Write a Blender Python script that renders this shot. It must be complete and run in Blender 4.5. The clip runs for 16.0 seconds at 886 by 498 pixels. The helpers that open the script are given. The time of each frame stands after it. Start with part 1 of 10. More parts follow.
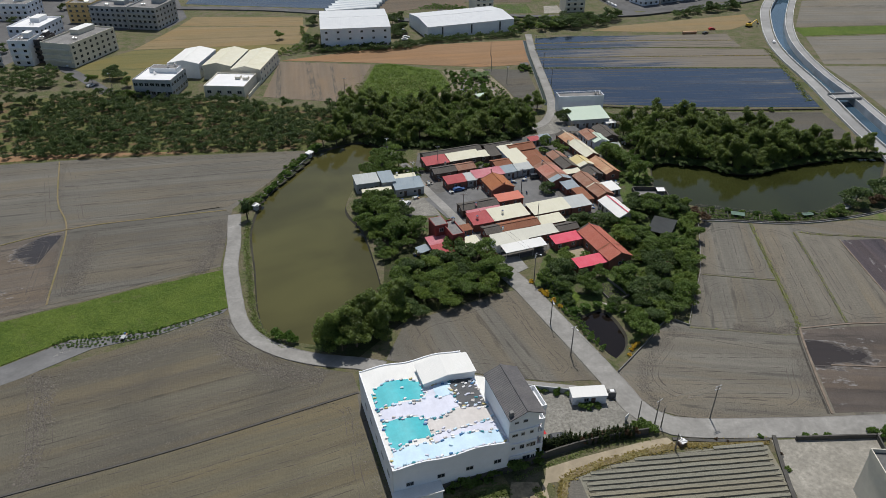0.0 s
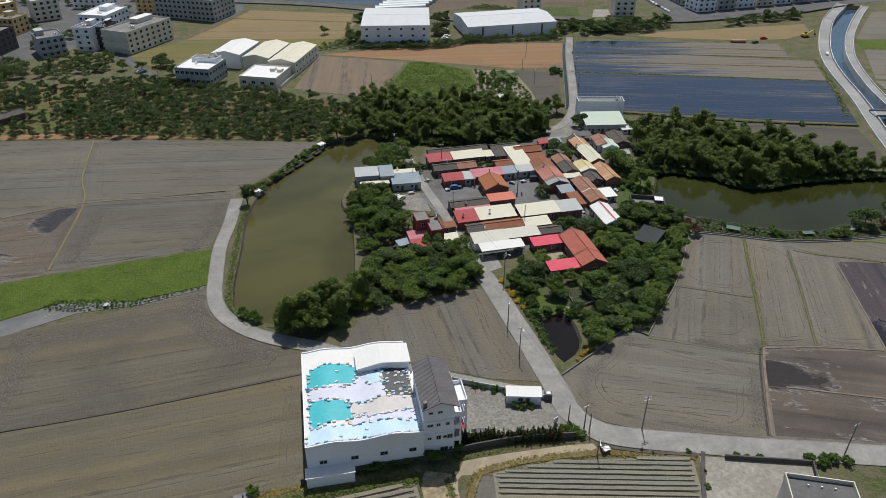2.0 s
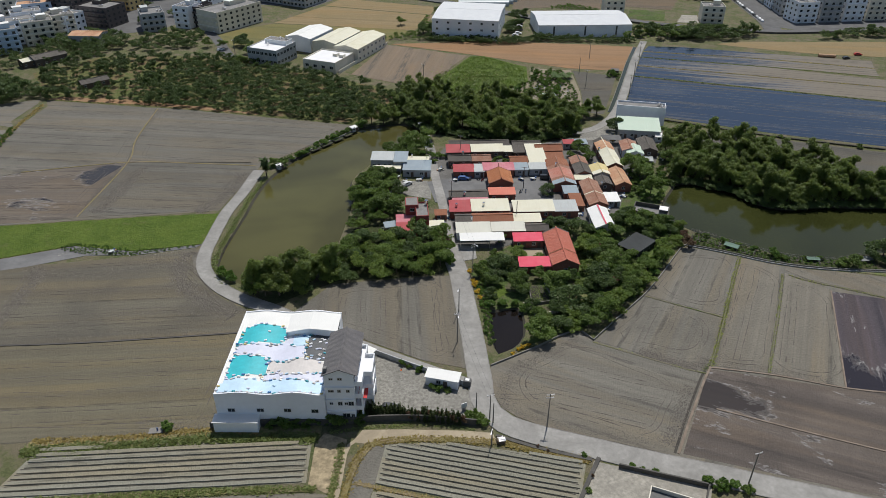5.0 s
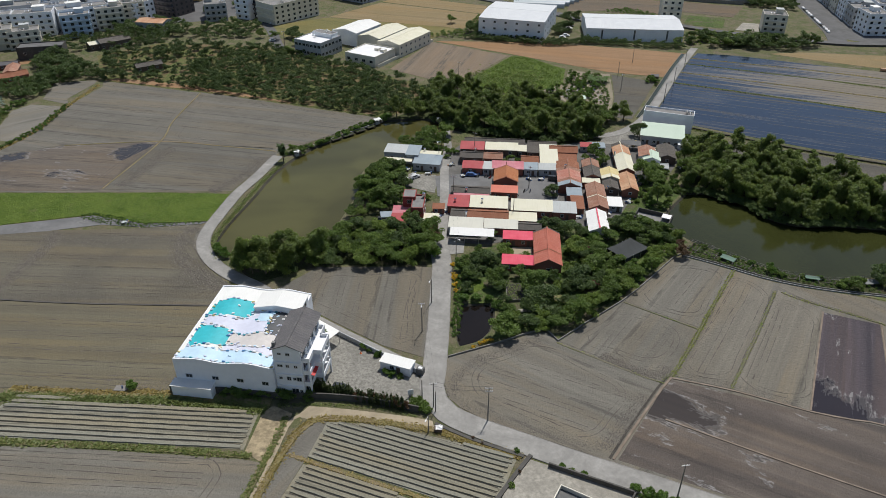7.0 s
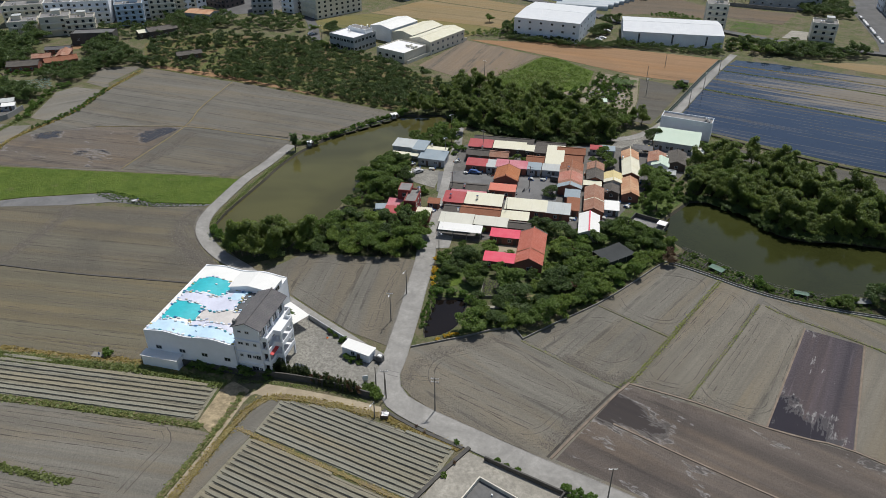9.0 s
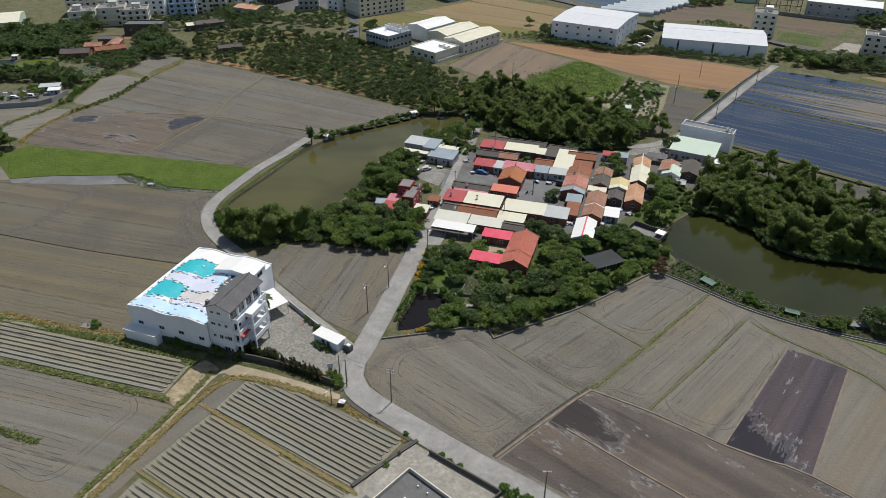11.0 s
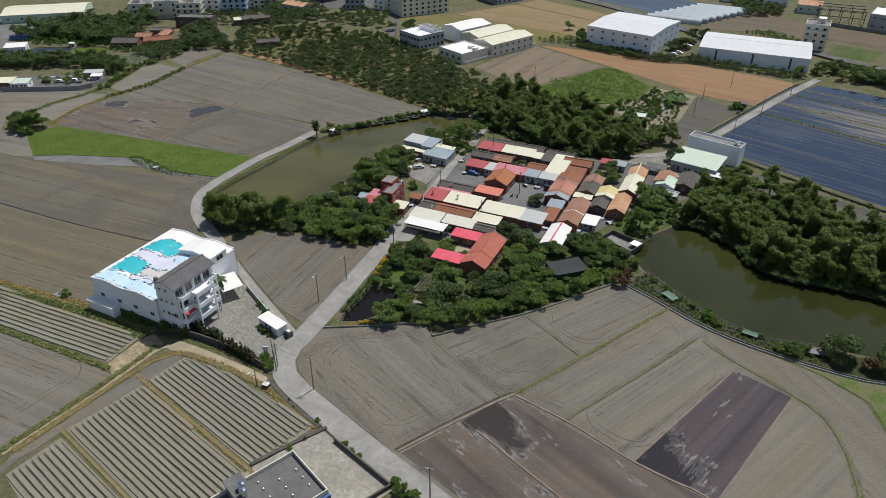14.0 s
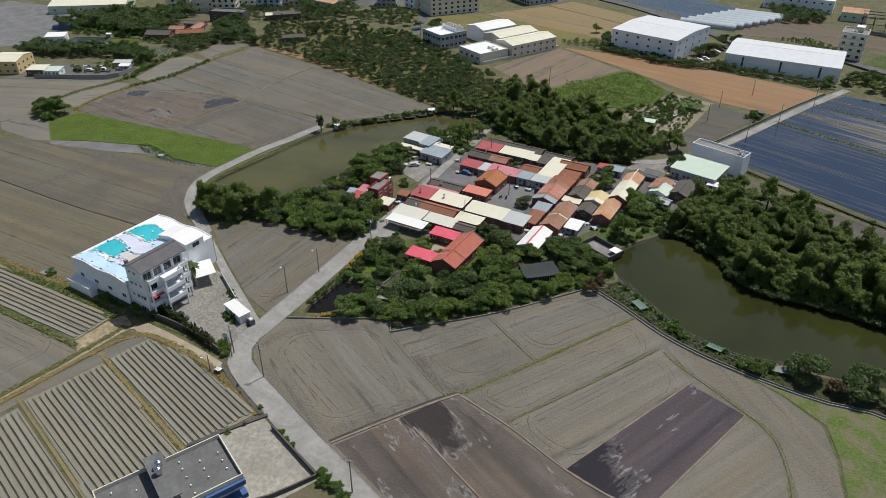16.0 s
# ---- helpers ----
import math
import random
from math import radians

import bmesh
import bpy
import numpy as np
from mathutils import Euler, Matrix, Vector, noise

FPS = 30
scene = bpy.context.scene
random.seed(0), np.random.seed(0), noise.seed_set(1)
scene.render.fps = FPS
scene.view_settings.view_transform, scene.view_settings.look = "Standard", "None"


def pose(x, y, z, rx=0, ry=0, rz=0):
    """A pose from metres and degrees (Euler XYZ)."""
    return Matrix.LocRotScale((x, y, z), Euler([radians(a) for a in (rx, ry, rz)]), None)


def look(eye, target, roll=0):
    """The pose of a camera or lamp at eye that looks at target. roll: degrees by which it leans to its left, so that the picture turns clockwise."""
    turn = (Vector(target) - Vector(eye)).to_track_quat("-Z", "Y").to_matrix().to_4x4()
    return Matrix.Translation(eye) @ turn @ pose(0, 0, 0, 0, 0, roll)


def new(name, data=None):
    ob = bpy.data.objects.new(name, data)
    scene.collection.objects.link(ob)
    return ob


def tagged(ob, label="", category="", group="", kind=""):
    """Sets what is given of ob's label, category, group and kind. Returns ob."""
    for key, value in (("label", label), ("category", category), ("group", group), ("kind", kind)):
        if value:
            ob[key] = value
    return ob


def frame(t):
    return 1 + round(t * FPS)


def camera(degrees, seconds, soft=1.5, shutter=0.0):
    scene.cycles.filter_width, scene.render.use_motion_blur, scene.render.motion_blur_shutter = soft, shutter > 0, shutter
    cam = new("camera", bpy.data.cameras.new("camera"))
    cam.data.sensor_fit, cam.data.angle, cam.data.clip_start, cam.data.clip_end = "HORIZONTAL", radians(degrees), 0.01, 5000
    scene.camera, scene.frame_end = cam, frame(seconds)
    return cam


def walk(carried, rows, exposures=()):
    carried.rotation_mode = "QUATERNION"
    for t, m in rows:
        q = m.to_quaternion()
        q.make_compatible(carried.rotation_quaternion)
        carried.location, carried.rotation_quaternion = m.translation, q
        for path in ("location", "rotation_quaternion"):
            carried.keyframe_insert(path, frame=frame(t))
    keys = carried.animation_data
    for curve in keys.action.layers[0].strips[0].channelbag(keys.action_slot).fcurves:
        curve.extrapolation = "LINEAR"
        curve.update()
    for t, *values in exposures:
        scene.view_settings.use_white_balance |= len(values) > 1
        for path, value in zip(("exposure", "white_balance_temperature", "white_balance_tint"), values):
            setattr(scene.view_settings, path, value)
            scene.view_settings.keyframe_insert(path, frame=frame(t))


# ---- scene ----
cam = camera(64.3, 16.0, 0.45)
METRES, EYE, TILT, LEAN, TURN = 213.87, 120.0, 0.0, 0.0, -5.0
ROWS = [
    (0.0, 0.0, 0.0, 0.0, 0.01, -32.0, -0.02),
    (0.5, 0.0367, -0.0032, 0.0017, 1.4, -32.0, 0.03),
    (1.0, 0.0737, -0.0064, 0.0029, 3.35, -31.99, 0.1),
    (1.5, 0.1105, -0.0093, 0.0042, 5.34, -31.99, 0.11),
    (2.0, 0.1469, -0.0115, 0.005, 7.3, -32.01, 0.09),
    (2.5, 0.1834, -0.0127, 0.0056, 9.24, -32.01, 0.11),
    (3.0, 0.2189, -0.0127, 0.0053, 11.2, -32.03, 0.1),
    (3.5, 0.2535, -0.0107, 0.0045, 13.16, -32.05, 0.07),
    (4.0, 0.2883, -0.0073, 0.0046, 15.06, -32.09, 0.05),
    (6.5, 0.4579, 0.0283, 0.0023, 24.51, -32.08, 0.01),
    (7.0, 0.4891, 0.0379, 0.0012, 26.33, -32.04, -0.0),
    (7.5, 0.5191, 0.0486, 0.0013, 27.81, -32.05, -0.02),
    (8.0, 0.5466, 0.0591, 0.0006, 29.35, -32.05, -0.04),
    (8.5, 0.5725, 0.0698, 0.0008, 30.87, -32.06, -0.05),
    (9.0, 0.5968, 0.0809, 0.0005, 32.39, -32.05, -0.08),
    (11.5, 0.7129, 0.1483, -0.0011, 39.75, -31.85, -0.19),
    (12.0, 0.7352, 0.1648, -0.0013, 41.09, -31.82, -0.17),
    (12.5, 0.757, 0.1817, -0.0017, 42.26, -31.76, -0.14),
    (13.0, 0.7784, 0.1992, -0.0023, 43.39, -31.73, -0.11),
    (13.5, 0.8, 0.2178, -0.0026, 44.55, -31.69, -0.07),
    (14.0, 0.8207, 0.2369, -0.0038, 45.71, -31.65, -0.05),
    (14.5, 0.8401, 0.2563, -0.0054, 46.9, -31.65, -0.06),
    (15.0, 0.8599, 0.2767, -0.0056, 48.13, -31.65, -0.05),
    (15.5, 0.8798, 0.2982, -0.0056, 49.49, -31.63, -0.06),
    (16.0, 0.8994, 0.3204, -0.0055, 50.81, -31.63, -0.07),
]
walk(cam, [(t, pose(0, 0, EYE, TILT, LEAN, TURN) @ pose(METRES * x, METRES * y, METRES * z, 90 + pitch, roll, yaw)) for t, x, y, z, yaw, pitch, roll in ROWS], [(0.0, -0.3), (3.0, -0.24), (7.0, -0.18), (16.0, -0.15)])

# ---- world, sun and sky ----
world = bpy.data.worlds.new("sky")
scene.world = world
world.use_nodes = True
wn = world.node_tree
sky = wn.nodes.new("ShaderNodeTexSky")
sky.sky_type = "NISHITA"
sky.sun_disc = False
sky.sun_elevation = radians(65)
sky.sun_rotation = radians(3)
sky.air_density, sky.dust_density, sky.ozone_density = 1.0, 1.2, 1.0
wn.links.new(sky.outputs[0], wn.nodes["Background"].inputs[0])
wn.nodes["Background"].inputs[1].default_value = 0.09
sun = new("sun", bpy.data.lights.new("sun", "SUN"))
sun.data.energy, sun.data.angle, sun.data.color = 4.4, radians(0.55), (1.0, 0.965, 0.92)
sun.matrix_world = look((0, 0, 0), (-0.02, -math.cos(radians(65)), -math.sin(radians(65))))


# ---- materials ----
class Nodes:
    """A small builder for a principled material."""

    def __init__(self, name):
        self.m = bpy.data.materials.new(name)
        self.m.use_nodes = True
        self.t = self.m.node_tree
        self.p = self.t.nodes["Principled BSDF"]
        self.c = self.t.nodes.new("ShaderNodeTexCoord").outputs["Object"]

    def put(self, socket, value):
        if isinstance(value, bpy.types.NodeSocket):
            self.t.links.new(value, socket)
        elif value is not None:
            socket.default_value = (*value, 1.0) if isinstance(value, tuple) and len(value) == 3 and socket.type == "RGBA" else value

    def coords(self, angle=0.0, scale=(1, 1, 1)):
        a = self.t.nodes.new("ShaderNodeMapping")
        self.put(a.inputs[0], self.c)
        a.inputs["Rotation"].default_value = (0, 0, radians(-angle))
        b = self.t.nodes.new("ShaderNodeMapping")
        self.put(b.inputs[0], a.outputs[0])
        b.inputs["Scale"].default_value = scale
        return b.outputs[0]

    def noise(self, scale, detail=3.0, vector=None, rough=0.55, distortion=0.0):
        n = self.t.nodes.new("ShaderNodeTexNoise")
        self.put(n.inputs["Vector"], vector or self.c)
        n.inputs["Scale"].default_value = scale
        n.inputs["Detail"].default_value = detail
        n.inputs["Roughness"].default_value = rough
        n.inputs["Distortion"].default_value = distortion
        return n.outputs["Fac"]

    def wave(self, scale, vector=None, distortion=0.0, axis="Y", profile="SIN"):
        n = self.t.nodes.new("ShaderNodeTexWave")
        n.bands_direction, n.wave_profile = axis, profile
        self.put(n.inputs["Vector"], vector or self.c)
        n.inputs["Scale"].default_value = scale
        n.inputs["Distortion"].default_value = distortion
        n.inputs["Detail"].default_value = 2.0
        n.inputs["Detail Scale"].default_value = 0.6
        return n.outputs["Fac"]

    def voronoi(self, scale, vector=None, feature="F1"):
        n = self.t.nodes.new("ShaderNodeTexVoronoi")
        n.feature = feature
        self.put(n.inputs["Vector"], vector or self.c)
        n.inputs["Scale"].default_value = scale
        return n

    def ramp(self, fac, lo, hi, a=0.0, b=1.0):
        n = self.t.nodes.new("ShaderNodeMapRange")
        self.put(n.inputs[0], fac)
        for i, v in enumerate((lo, hi, a, b)):
            n.inputs[i + 1].default_value = v
        return n.outputs[0]

    def mix(self, fac, a, b, blend="MIX"):
        n = self.t.nodes.new("ShaderNodeMix")
        n.data_type, n.blend_type = "RGBA", blend
        self.put(n.inputs[0], fac)
        self.put(n.inputs[6], a)
        self.put(n.inputs[7], b)
        return n.outputs[2]

    def math(self, op, a, b=None):
        n = self.t.nodes.new("ShaderNodeMath")
        n.operation = op
        self.put(n.inputs[0], a)
        if b is not None:
            self.put(n.inputs[1], b)
        return n.outputs[0]

    def island(self):
        return self.t.nodes.new("ShaderNodeNewGeometry").outputs["Random Per Island"]

    def object_random(self):
        return self.t.nodes.new("ShaderNodeObjectInfo").outputs["Random"]

    def bump(self, height, strength=0.5, distance=0.1):
        n = self.t.nodes.new("ShaderNodeBump")
        n.inputs["Strength"].default_value = strength
        n.inputs["Distance"].default_value = distance
        self.put(n.inputs["Height"], height)
        self.put(self.p.inputs["Normal"], n.outputs[0])

    def done(self, color, rough=0.8, metal=0.0, spec=0.5):
        self.put(self.p.inputs["Base Color"], color)
        self.put(self.p.inputs["Roughness"], rough)
        self.put(self.p.inputs["Metallic"], metal)
        self.put(self.p.inputs["Specular IOR Level"], spec)
        return self.m


def shade(c, k):
    return tuple(min(1.0, v * k) for v in c)


def plain(name, color, rough=0.7, metal=0.0, grain=2.0, amount=0.25, bump=0.0, patch=0.15):
    """A painted or weathered surface with patches and fine grain."""
    n = Nodes(name)
    big = n.ramp(n.noise(patch, 4.0), 0.3, 0.7)
    fine = n.ramp(n.noise(grain, 5.0), 0.3, 0.7)
    c = n.mix(big, shade(color, 1 - amount), shade(color, 1 + amount * 0.5))
    c = n.mix(n.math("MULTIPLY", fine, 0.5), c, shade(color, 1 - amount * 1.2))
    if bump:
        n.bump(fine, bump, 0.05)
    return n.done(c, rough, metal)


def soil(name, dry, dark, angle, rows=1.0, damp=0.35, wet=0.0, lines=0.35, dense=0.5, lean=None):
    """Tilled earth: broad passes and soft rows at an angle, combing across them, clods, damp patches, and standing water where it is wet."""
    n = Nodes(name)
    long_rows = n.ramp(n.noise(1.0, 3.0, n.coords(angle, (0.012, rows * 1.1, 1)), 0.6), 0.36, 0.64)
    broad = n.ramp(n.noise(1.0, 2.0, n.coords(angle, (0.006, rows * 0.24, 1)), 0.5), 0.44, 0.6)
    tan = n.ramp(n.noise(1.0, 3.0, n.coords(angle, (0.012, rows * 0.2, 1)), 0.6, 0.4), 0.45, 0.62)
    passes = n.ramp(n.noise(1.0, 1.0, n.coords(angle, (0.004, rows * 0.5, 1)), 0.4), 0.63, 0.66)
    broken = n.ramp(n.noise(1.0, 4.0, n.coords(angle, (0.12, 0.7, 1)), 0.65), 0.42, 0.6)
    comb = n.ramp(n.noise(1.0, 2.0, n.coords(angle, (1.9, 0.9, 1)), 0.6), 0.38, 0.62)
    grit = n.ramp(n.noise(2.6, 4.0, None, 0.75), 0.44, 0.66)
    clods = n.ramp(n.noise(3.6, 4.0, None, 0.8), 0.55, 0.66)
    crumbs = n.ramp(n.noise(3.4, 3.0, None, 0.8), 0.58, 0.68)
    patches = n.ramp(n.noise(0.03, 5.0, None, 0.65, 0.8), 0.46, 0.66)
    c = n.mix(long_rows, shade(dry, 0.9), shade(dry, 1.1))
    c = n.mix(n.math("MULTIPLY", tan, 0.75), c, (dry[0] * 1.1, dry[1] * 0.99, dry[2] * 0.83))
    c = n.mix(n.math("MULTIPLY", broad, lines * 0.75), c, shade(dark, 1.05))
    c = n.mix(n.math("MULTIPLY", patches, damp * 0.8), c, dark)
    c = n.mix(n.math("MULTIPLY", n.math("MULTIPLY", passes, broken), 0.7), c, shade(dark, 0.7))
    c = n.mix(n.math("MULTIPLY", comb, 0.1), c, shade(dark, 0.85))
    c = n.mix(n.math("MULTIPLY", grit, 0.3 * dense), c, shade(dark, 0.75))
    c = n.mix(n.math("MULTIPLY", clods, 0.6 * dense), c, shade(dark, 0.6))
    c = n.mix(n.math("MULTIPLY", crumbs, 0.55 * dense), c, shade(dry, 1.5))
    rough = 0.95
    height = n.math("ADD", n.math("MULTIPLY", clods, -0.7), n.math("ADD", n.math("MULTIPLY", comb, 0.6), n.math("MULTIPLY", crumbs, 0.5)))
    if wet:
        pools = n.noise(1.0, 6.0, n.coords(angle, (0.05, 0.1, 1)), 0.62, 0.6)
        fringe = n.noise(1.0, 5.0, n.coords(angle, (0.35, 1.3, 1)), 0.7)
        pools = n.math("ADD", n.math("MULTIPLY", pools, 0.8), n.math("MULTIPLY", fringe, 0.2))
        if lean:
            away = n.t.nodes.new("ShaderNodeVectorMath")
            away.operation = "DISTANCE"
            n.put(away.inputs[0], n.c)
            away.inputs[1].default_value = (lean[0], lean[1], 0.0)
            pools = n.math("ADD", pools, n.ramp(away.outputs["Value"], 0.0, lean[2], lean[3], 0.0))
        edge = 0.66 - 0.25 * wet
        pool = n.ramp(pools, edge - 0.03, edge + 0.02)
        deep = n.ramp(pools, edge, edge + 0.05)
        rim = n.math("MULTIPLY", n.ramp(pools, edge - 0.03, edge - 0.012), n.ramp(pools, edge + 0.012, edge - 0.004))
        streak = n.ramp(n.noise(1.0, 4.0, n.coords(angle, (0.06, 1.1, 1)), 0.65), 0.6, 0.68)
        c = n.mix(n.math("MULTIPLY", streak, 0.3), c, shade(dry, 1.7))
        c = n.mix(n.math("MULTIPLY", pool, 0.9), c, shade(dark, 0.55))
        c = n.mix(n.math("MULTIPLY", rim, n.ramp(fringe, 0.42, 0.6, 0.0, 0.7)), c, (0.32, 0.31, 0.3))
        rough = n.ramp(deep, 0.0, 1.0, 0.85, 0.14)
        height = n.math("MULTIPLY", height, n.ramp(pool, 0.0, 1.0, 1.0, 0.05))
    n.bump(height, 0.6, 0.16)
    return n.done(c, rough, 0.0, 0.35)


def paddy(name, angle, water=0.6, dry_end=0.2):
    """A flooded plot: a film of water, coloured with the sky's reflected blue, over dark mud, with mud rows that show
    through in streaks.
    """
    n = Nodes(name)
    rows = n.noise(1.0, 5.0, n.coords(angle, (0.012, 0.42, 1)), 0.65)
    sheets = n.noise(1.0, 5.0, n.coords(angle, (0.012, 0.06, 1)), 0.62, 0.6)
    crests = n.noise(1.0, 3.0, n.coords(angle, (0.05, 1.1, 1)), 0.7)
    sep = n.t.nodes.new("ShaderNodeSeparateXYZ")
    n.put(sep.inputs[0], n.c)
    drier = n.ramp(sep.outputs[0], 100, 200, -0.06, dry_end)
    mix = n.math("ADD", n.math("ADD", n.math("MULTIPLY", rows, 0.5), n.math("MULTIPLY", sheets, 0.35)), n.math("ADD", n.math("MULTIPLY", crests, 0.15), drier))
    mud = n.ramp(mix, 0.3 + 0.4 * water, 0.42 + 0.4 * water)
    ridges = n.ramp(n.noise(1.0, 2.0, n.coords(angle, (0.006, 0.5, 1)), 0.5), 0.61, 0.66)
    lines = n.math("MULTIPLY", n.ramp(n.wave(0.085, n.coords(angle), 0.6, "Y"), 0.93, 0.985), n.ramp(n.noise(1.0, 3.0, n.coords(angle, (0.03, 0.3, 1))), 0.42, 0.55))
    ridges = n.math("MAXIMUM", ridges, lines)
    fine = n.ramp(n.noise(0.9, 5.0), 0.3, 0.7)
    # The reflected sky's blue is painted into the water colour.
    c = n.mix(mud, (0.012, 0.022, 0.044), (0.165, 0.142, 0.105))
    c = n.mix(n.math("MULTIPLY", n.ramp(sheets, 0.53, 0.62), 0.3), c, (0.085, 0.085, 0.085))
    c = n.mix(n.math("MULTIPLY", n.math("MULTIPLY", fine, mud), 0.4), c, (0.07, 0.062, 0.05))
    c = n.mix(n.math("MULTIPLY", ridges, 0.65), c, (0.014, 0.013, 0.012))
    wet = n.math("MAXIMUM", mud, n.math("MULTIPLY", ridges, 0.8))
    n.bump(n.math("MULTIPLY", n.math("ADD", rows, fine), wet), 0.35, 0.1)
    return n.done(c, n.ramp(wet, 0.0, 1.0, 0.1, 0.85), 0.0, 0.5)


def water(name, color, ripple=0.06, clear=0.06):
    n = Nodes(name)
    big = n.ramp(n.noise(0.03, 3.0, None, 0.5, 0.8), 0.35, 0.65)
    fine = n.noise(1.4, 3.0, n.coords(20, (1, 2.2, 1)))
    c = n.mix(big, shade(color, 0.8), shade(color, 1.2))
    n.bump(n.math("ADD", fine, n.math("MULTIPLY", n.noise(0.35, 2.0), 1.5)), ripple, 0.08)
    m = n.done(c, clear, 0.0, 0.5)
    n.p.inputs["IOR"].default_value = 1.33
    return m


def meadow(name, a, b, earth, bare=0.2):
    n = Nodes(name)
    big = n.ramp(n.noise(0.07, 6.0, None, 0.7, 0.8), 0.4, 0.6)
    mid = n.ramp(n.noise(0.45, 5.0, None, 0.7), 0.3, 0.7)
    clump = n.ramp(n.noise(1.1, 5.0, None, 0.75), 0.44, 0.6)
    fine = n.ramp(n.noise(4.0, 4.0, None, 0.7), 0.4, 0.62)
    c = n.mix(big, a, b)
    c = n.mix(n.math("MULTIPLY", clump, 0.6), c, shade(b, 1.45))
    c = n.mix(n.math("MULTIPLY", fine, 0.45), c, shade(a, 0.55))
    c = n.mix(n.math("MULTIPLY", n.ramp(n.noise(0.16, 6.0, None, 0.7), 0.62 - bare * 0.4, 0.7 - bare * 0.3), 0.75), c, earth)
    n.bump(n.math("ADD", fine, n.math("ADD", mid, clump)), 0.6, 0.2)
    return n.done(c, 0.9, 0.0, 0.2)


def foliage(name, a, b, c2):
    """Leaves: hue varies leaf by leaf and tree by tree, and light shines through."""
    n = Nodes(name)
    c = n.mix(n.island(), a, b)
    tone = n.object_random()
    c = n.mix(n.math("MULTIPLY", tone, 0.7), c, c2)
    c = n.mix(n.ramp(n.math("FRACT", n.math("MULTIPLY", tone, 7.0)), 0.0, 1.0, 0.0, 0.55), c, shade(a, 0.7))
    c = n.mix(n.ramp(n.noise(1.9, 3.0), 0.42, 0.66, 0.0, 0.45), c, shade(a, 0.5))
    m = n.done(c, 0.5, 0.0, 0.3)
    tr = n.t.nodes.new("ShaderNodeBsdfTranslucent")
    n.put(tr.inputs[0], n.mix(0.5, c, shade(b, 1.3)))
    mx = n.t.nodes.new("ShaderNodeMixShader")
    mx.inputs[0].default_value = 0.4
    n.t.links.new(n.p.outputs[0], mx.inputs[1])
    n.t.links.new(tr.outputs[0], mx.inputs[2])
    n.t.links.new(mx.outputs[0], n.t.nodes["Material Output"].inputs[0])
    return m


def sheet_metal(name, color, fade, stain, ribs=2.2, rust=0.25, rough=0.62):
    """Corrugated sheet roofing with ribs down the slope, fading and rust streaks."""
    n = Nodes(name)
    rib = n.wave(ribs, n.coords(0), 0.0, "X")
    big = n.ramp(n.noise(0.22, 4.0, None, 0.6), 0.35, 0.7)
    run = n.ramp(n.noise(1.0, 4.0, n.coords(0, (1.6, 0.18, 0.18)), 0.6), 0.48, 0.75)
    tone = n.ramp(n.object_random(), 0.0, 1.0, 0.0, 0.5)
    c = n.mix(big, color, fade)
    c = n.mix(tone, c, shade(fade, 0.9))
    c = n.mix(n.math("MULTIPLY", run, rust), c, stain)
    c = n.mix(n.math("MULTIPLY", rib, 0.16), c, shade(color, 0.55))
    n.bump(rib, 0.5, 0.06)
    return n.done(c, rough, 0.0, 0.4)


def tiles(name, color, dark, pale):
    """Clay roof tiles: courses across the slope and rolls down it, weathered."""
    n = Nodes(name)
    roll = n.wave(1.35, n.coords(0), 0.15, "X")
    course = n.wave(1.1, n.coords(0), 0.25, "Y")
    big = n.ramp(n.noise(0.35, 5.0, None, 0.65), 0.35, 0.68)
    fine = n.ramp(n.noise(3.0, 5.0, None, 0.7), 0.3, 0.7)
    c = n.mix(big, color, pale)
    c = n.mix(n.math("MULTIPLY", fine, 0.55), c, dark)
    c = n.mix(n.math("MULTIPLY", roll, 0.35), c, shade(dark, 0.7))
    c = n.mix(n.math("MULTIPLY", n.object_random(), 0.3), c, dark)
    n.bump(n.math("ADD", roll, n.math("MULTIPLY", course, 0.4)), 0.8, 0.08)
    return n.done(c, 0.85, 0.0, 0.25)


def concrete(name, color, stain, patch=0.08, crack=0.3):
    n = Nodes(name)
    big = n.ramp(n.noise(patch, 5.0, None, 0.65, 0.7), 0.35, 0.68)
    mid = n.ramp(n.noise(patch * 7, 5.0, None, 0.7), 0.35, 0.7)
    fine = n.ramp(n.noise(3.5, 5.0, None, 0.7), 0.3, 0.7)
    c = n.mix(big, shade(color, 0.72), shade(color, 1.2))
    c = n.mix(n.math("MULTIPLY", mid, crack), c, stain)
    c = n.mix(n.math("MULTIPLY", fine, 0.25), c, shade(color, 0.7))
    n.bump(fine, 0.25, 0.03)
    return n.done(c, 0.88, 0.0, 0.3)


DRY, DAMP = (0.196, 0.18, 0.151), (0.104, 0.096, 0.081)
EARTH = (0.16, 0.125, 0.088)
M = {}
M["ground"] = meadow("rough_ground", (0.075, 0.1, 0.034), (0.14, 0.135, 0.068), (0.17, 0.142, 0.1), 0.4)
M["grass"] = meadow("green_grass", (0.066, 0.11, 0.016), (0.108, 0.152, 0.026), (0.12, 0.135, 0.045), 0.12)
M["slope_grass"] = meadow("patchy_slope_grass", (0.09, 0.145, 0.035), (0.14, 0.17, 0.05), (0.2, 0.165, 0.12), 0.42)
M["verge"] = meadow("grassy_verge", (0.14, 0.165, 0.06), (0.23, 0.2, 0.09), (0.24, 0.19, 0.125), 0.4)
M["dry_verge"] = meadow("dry_verge", (0.28, 0.225, 0.105), (0.2, 0.18, 0.08), (0.26, 0.205, 0.13), 0.4)
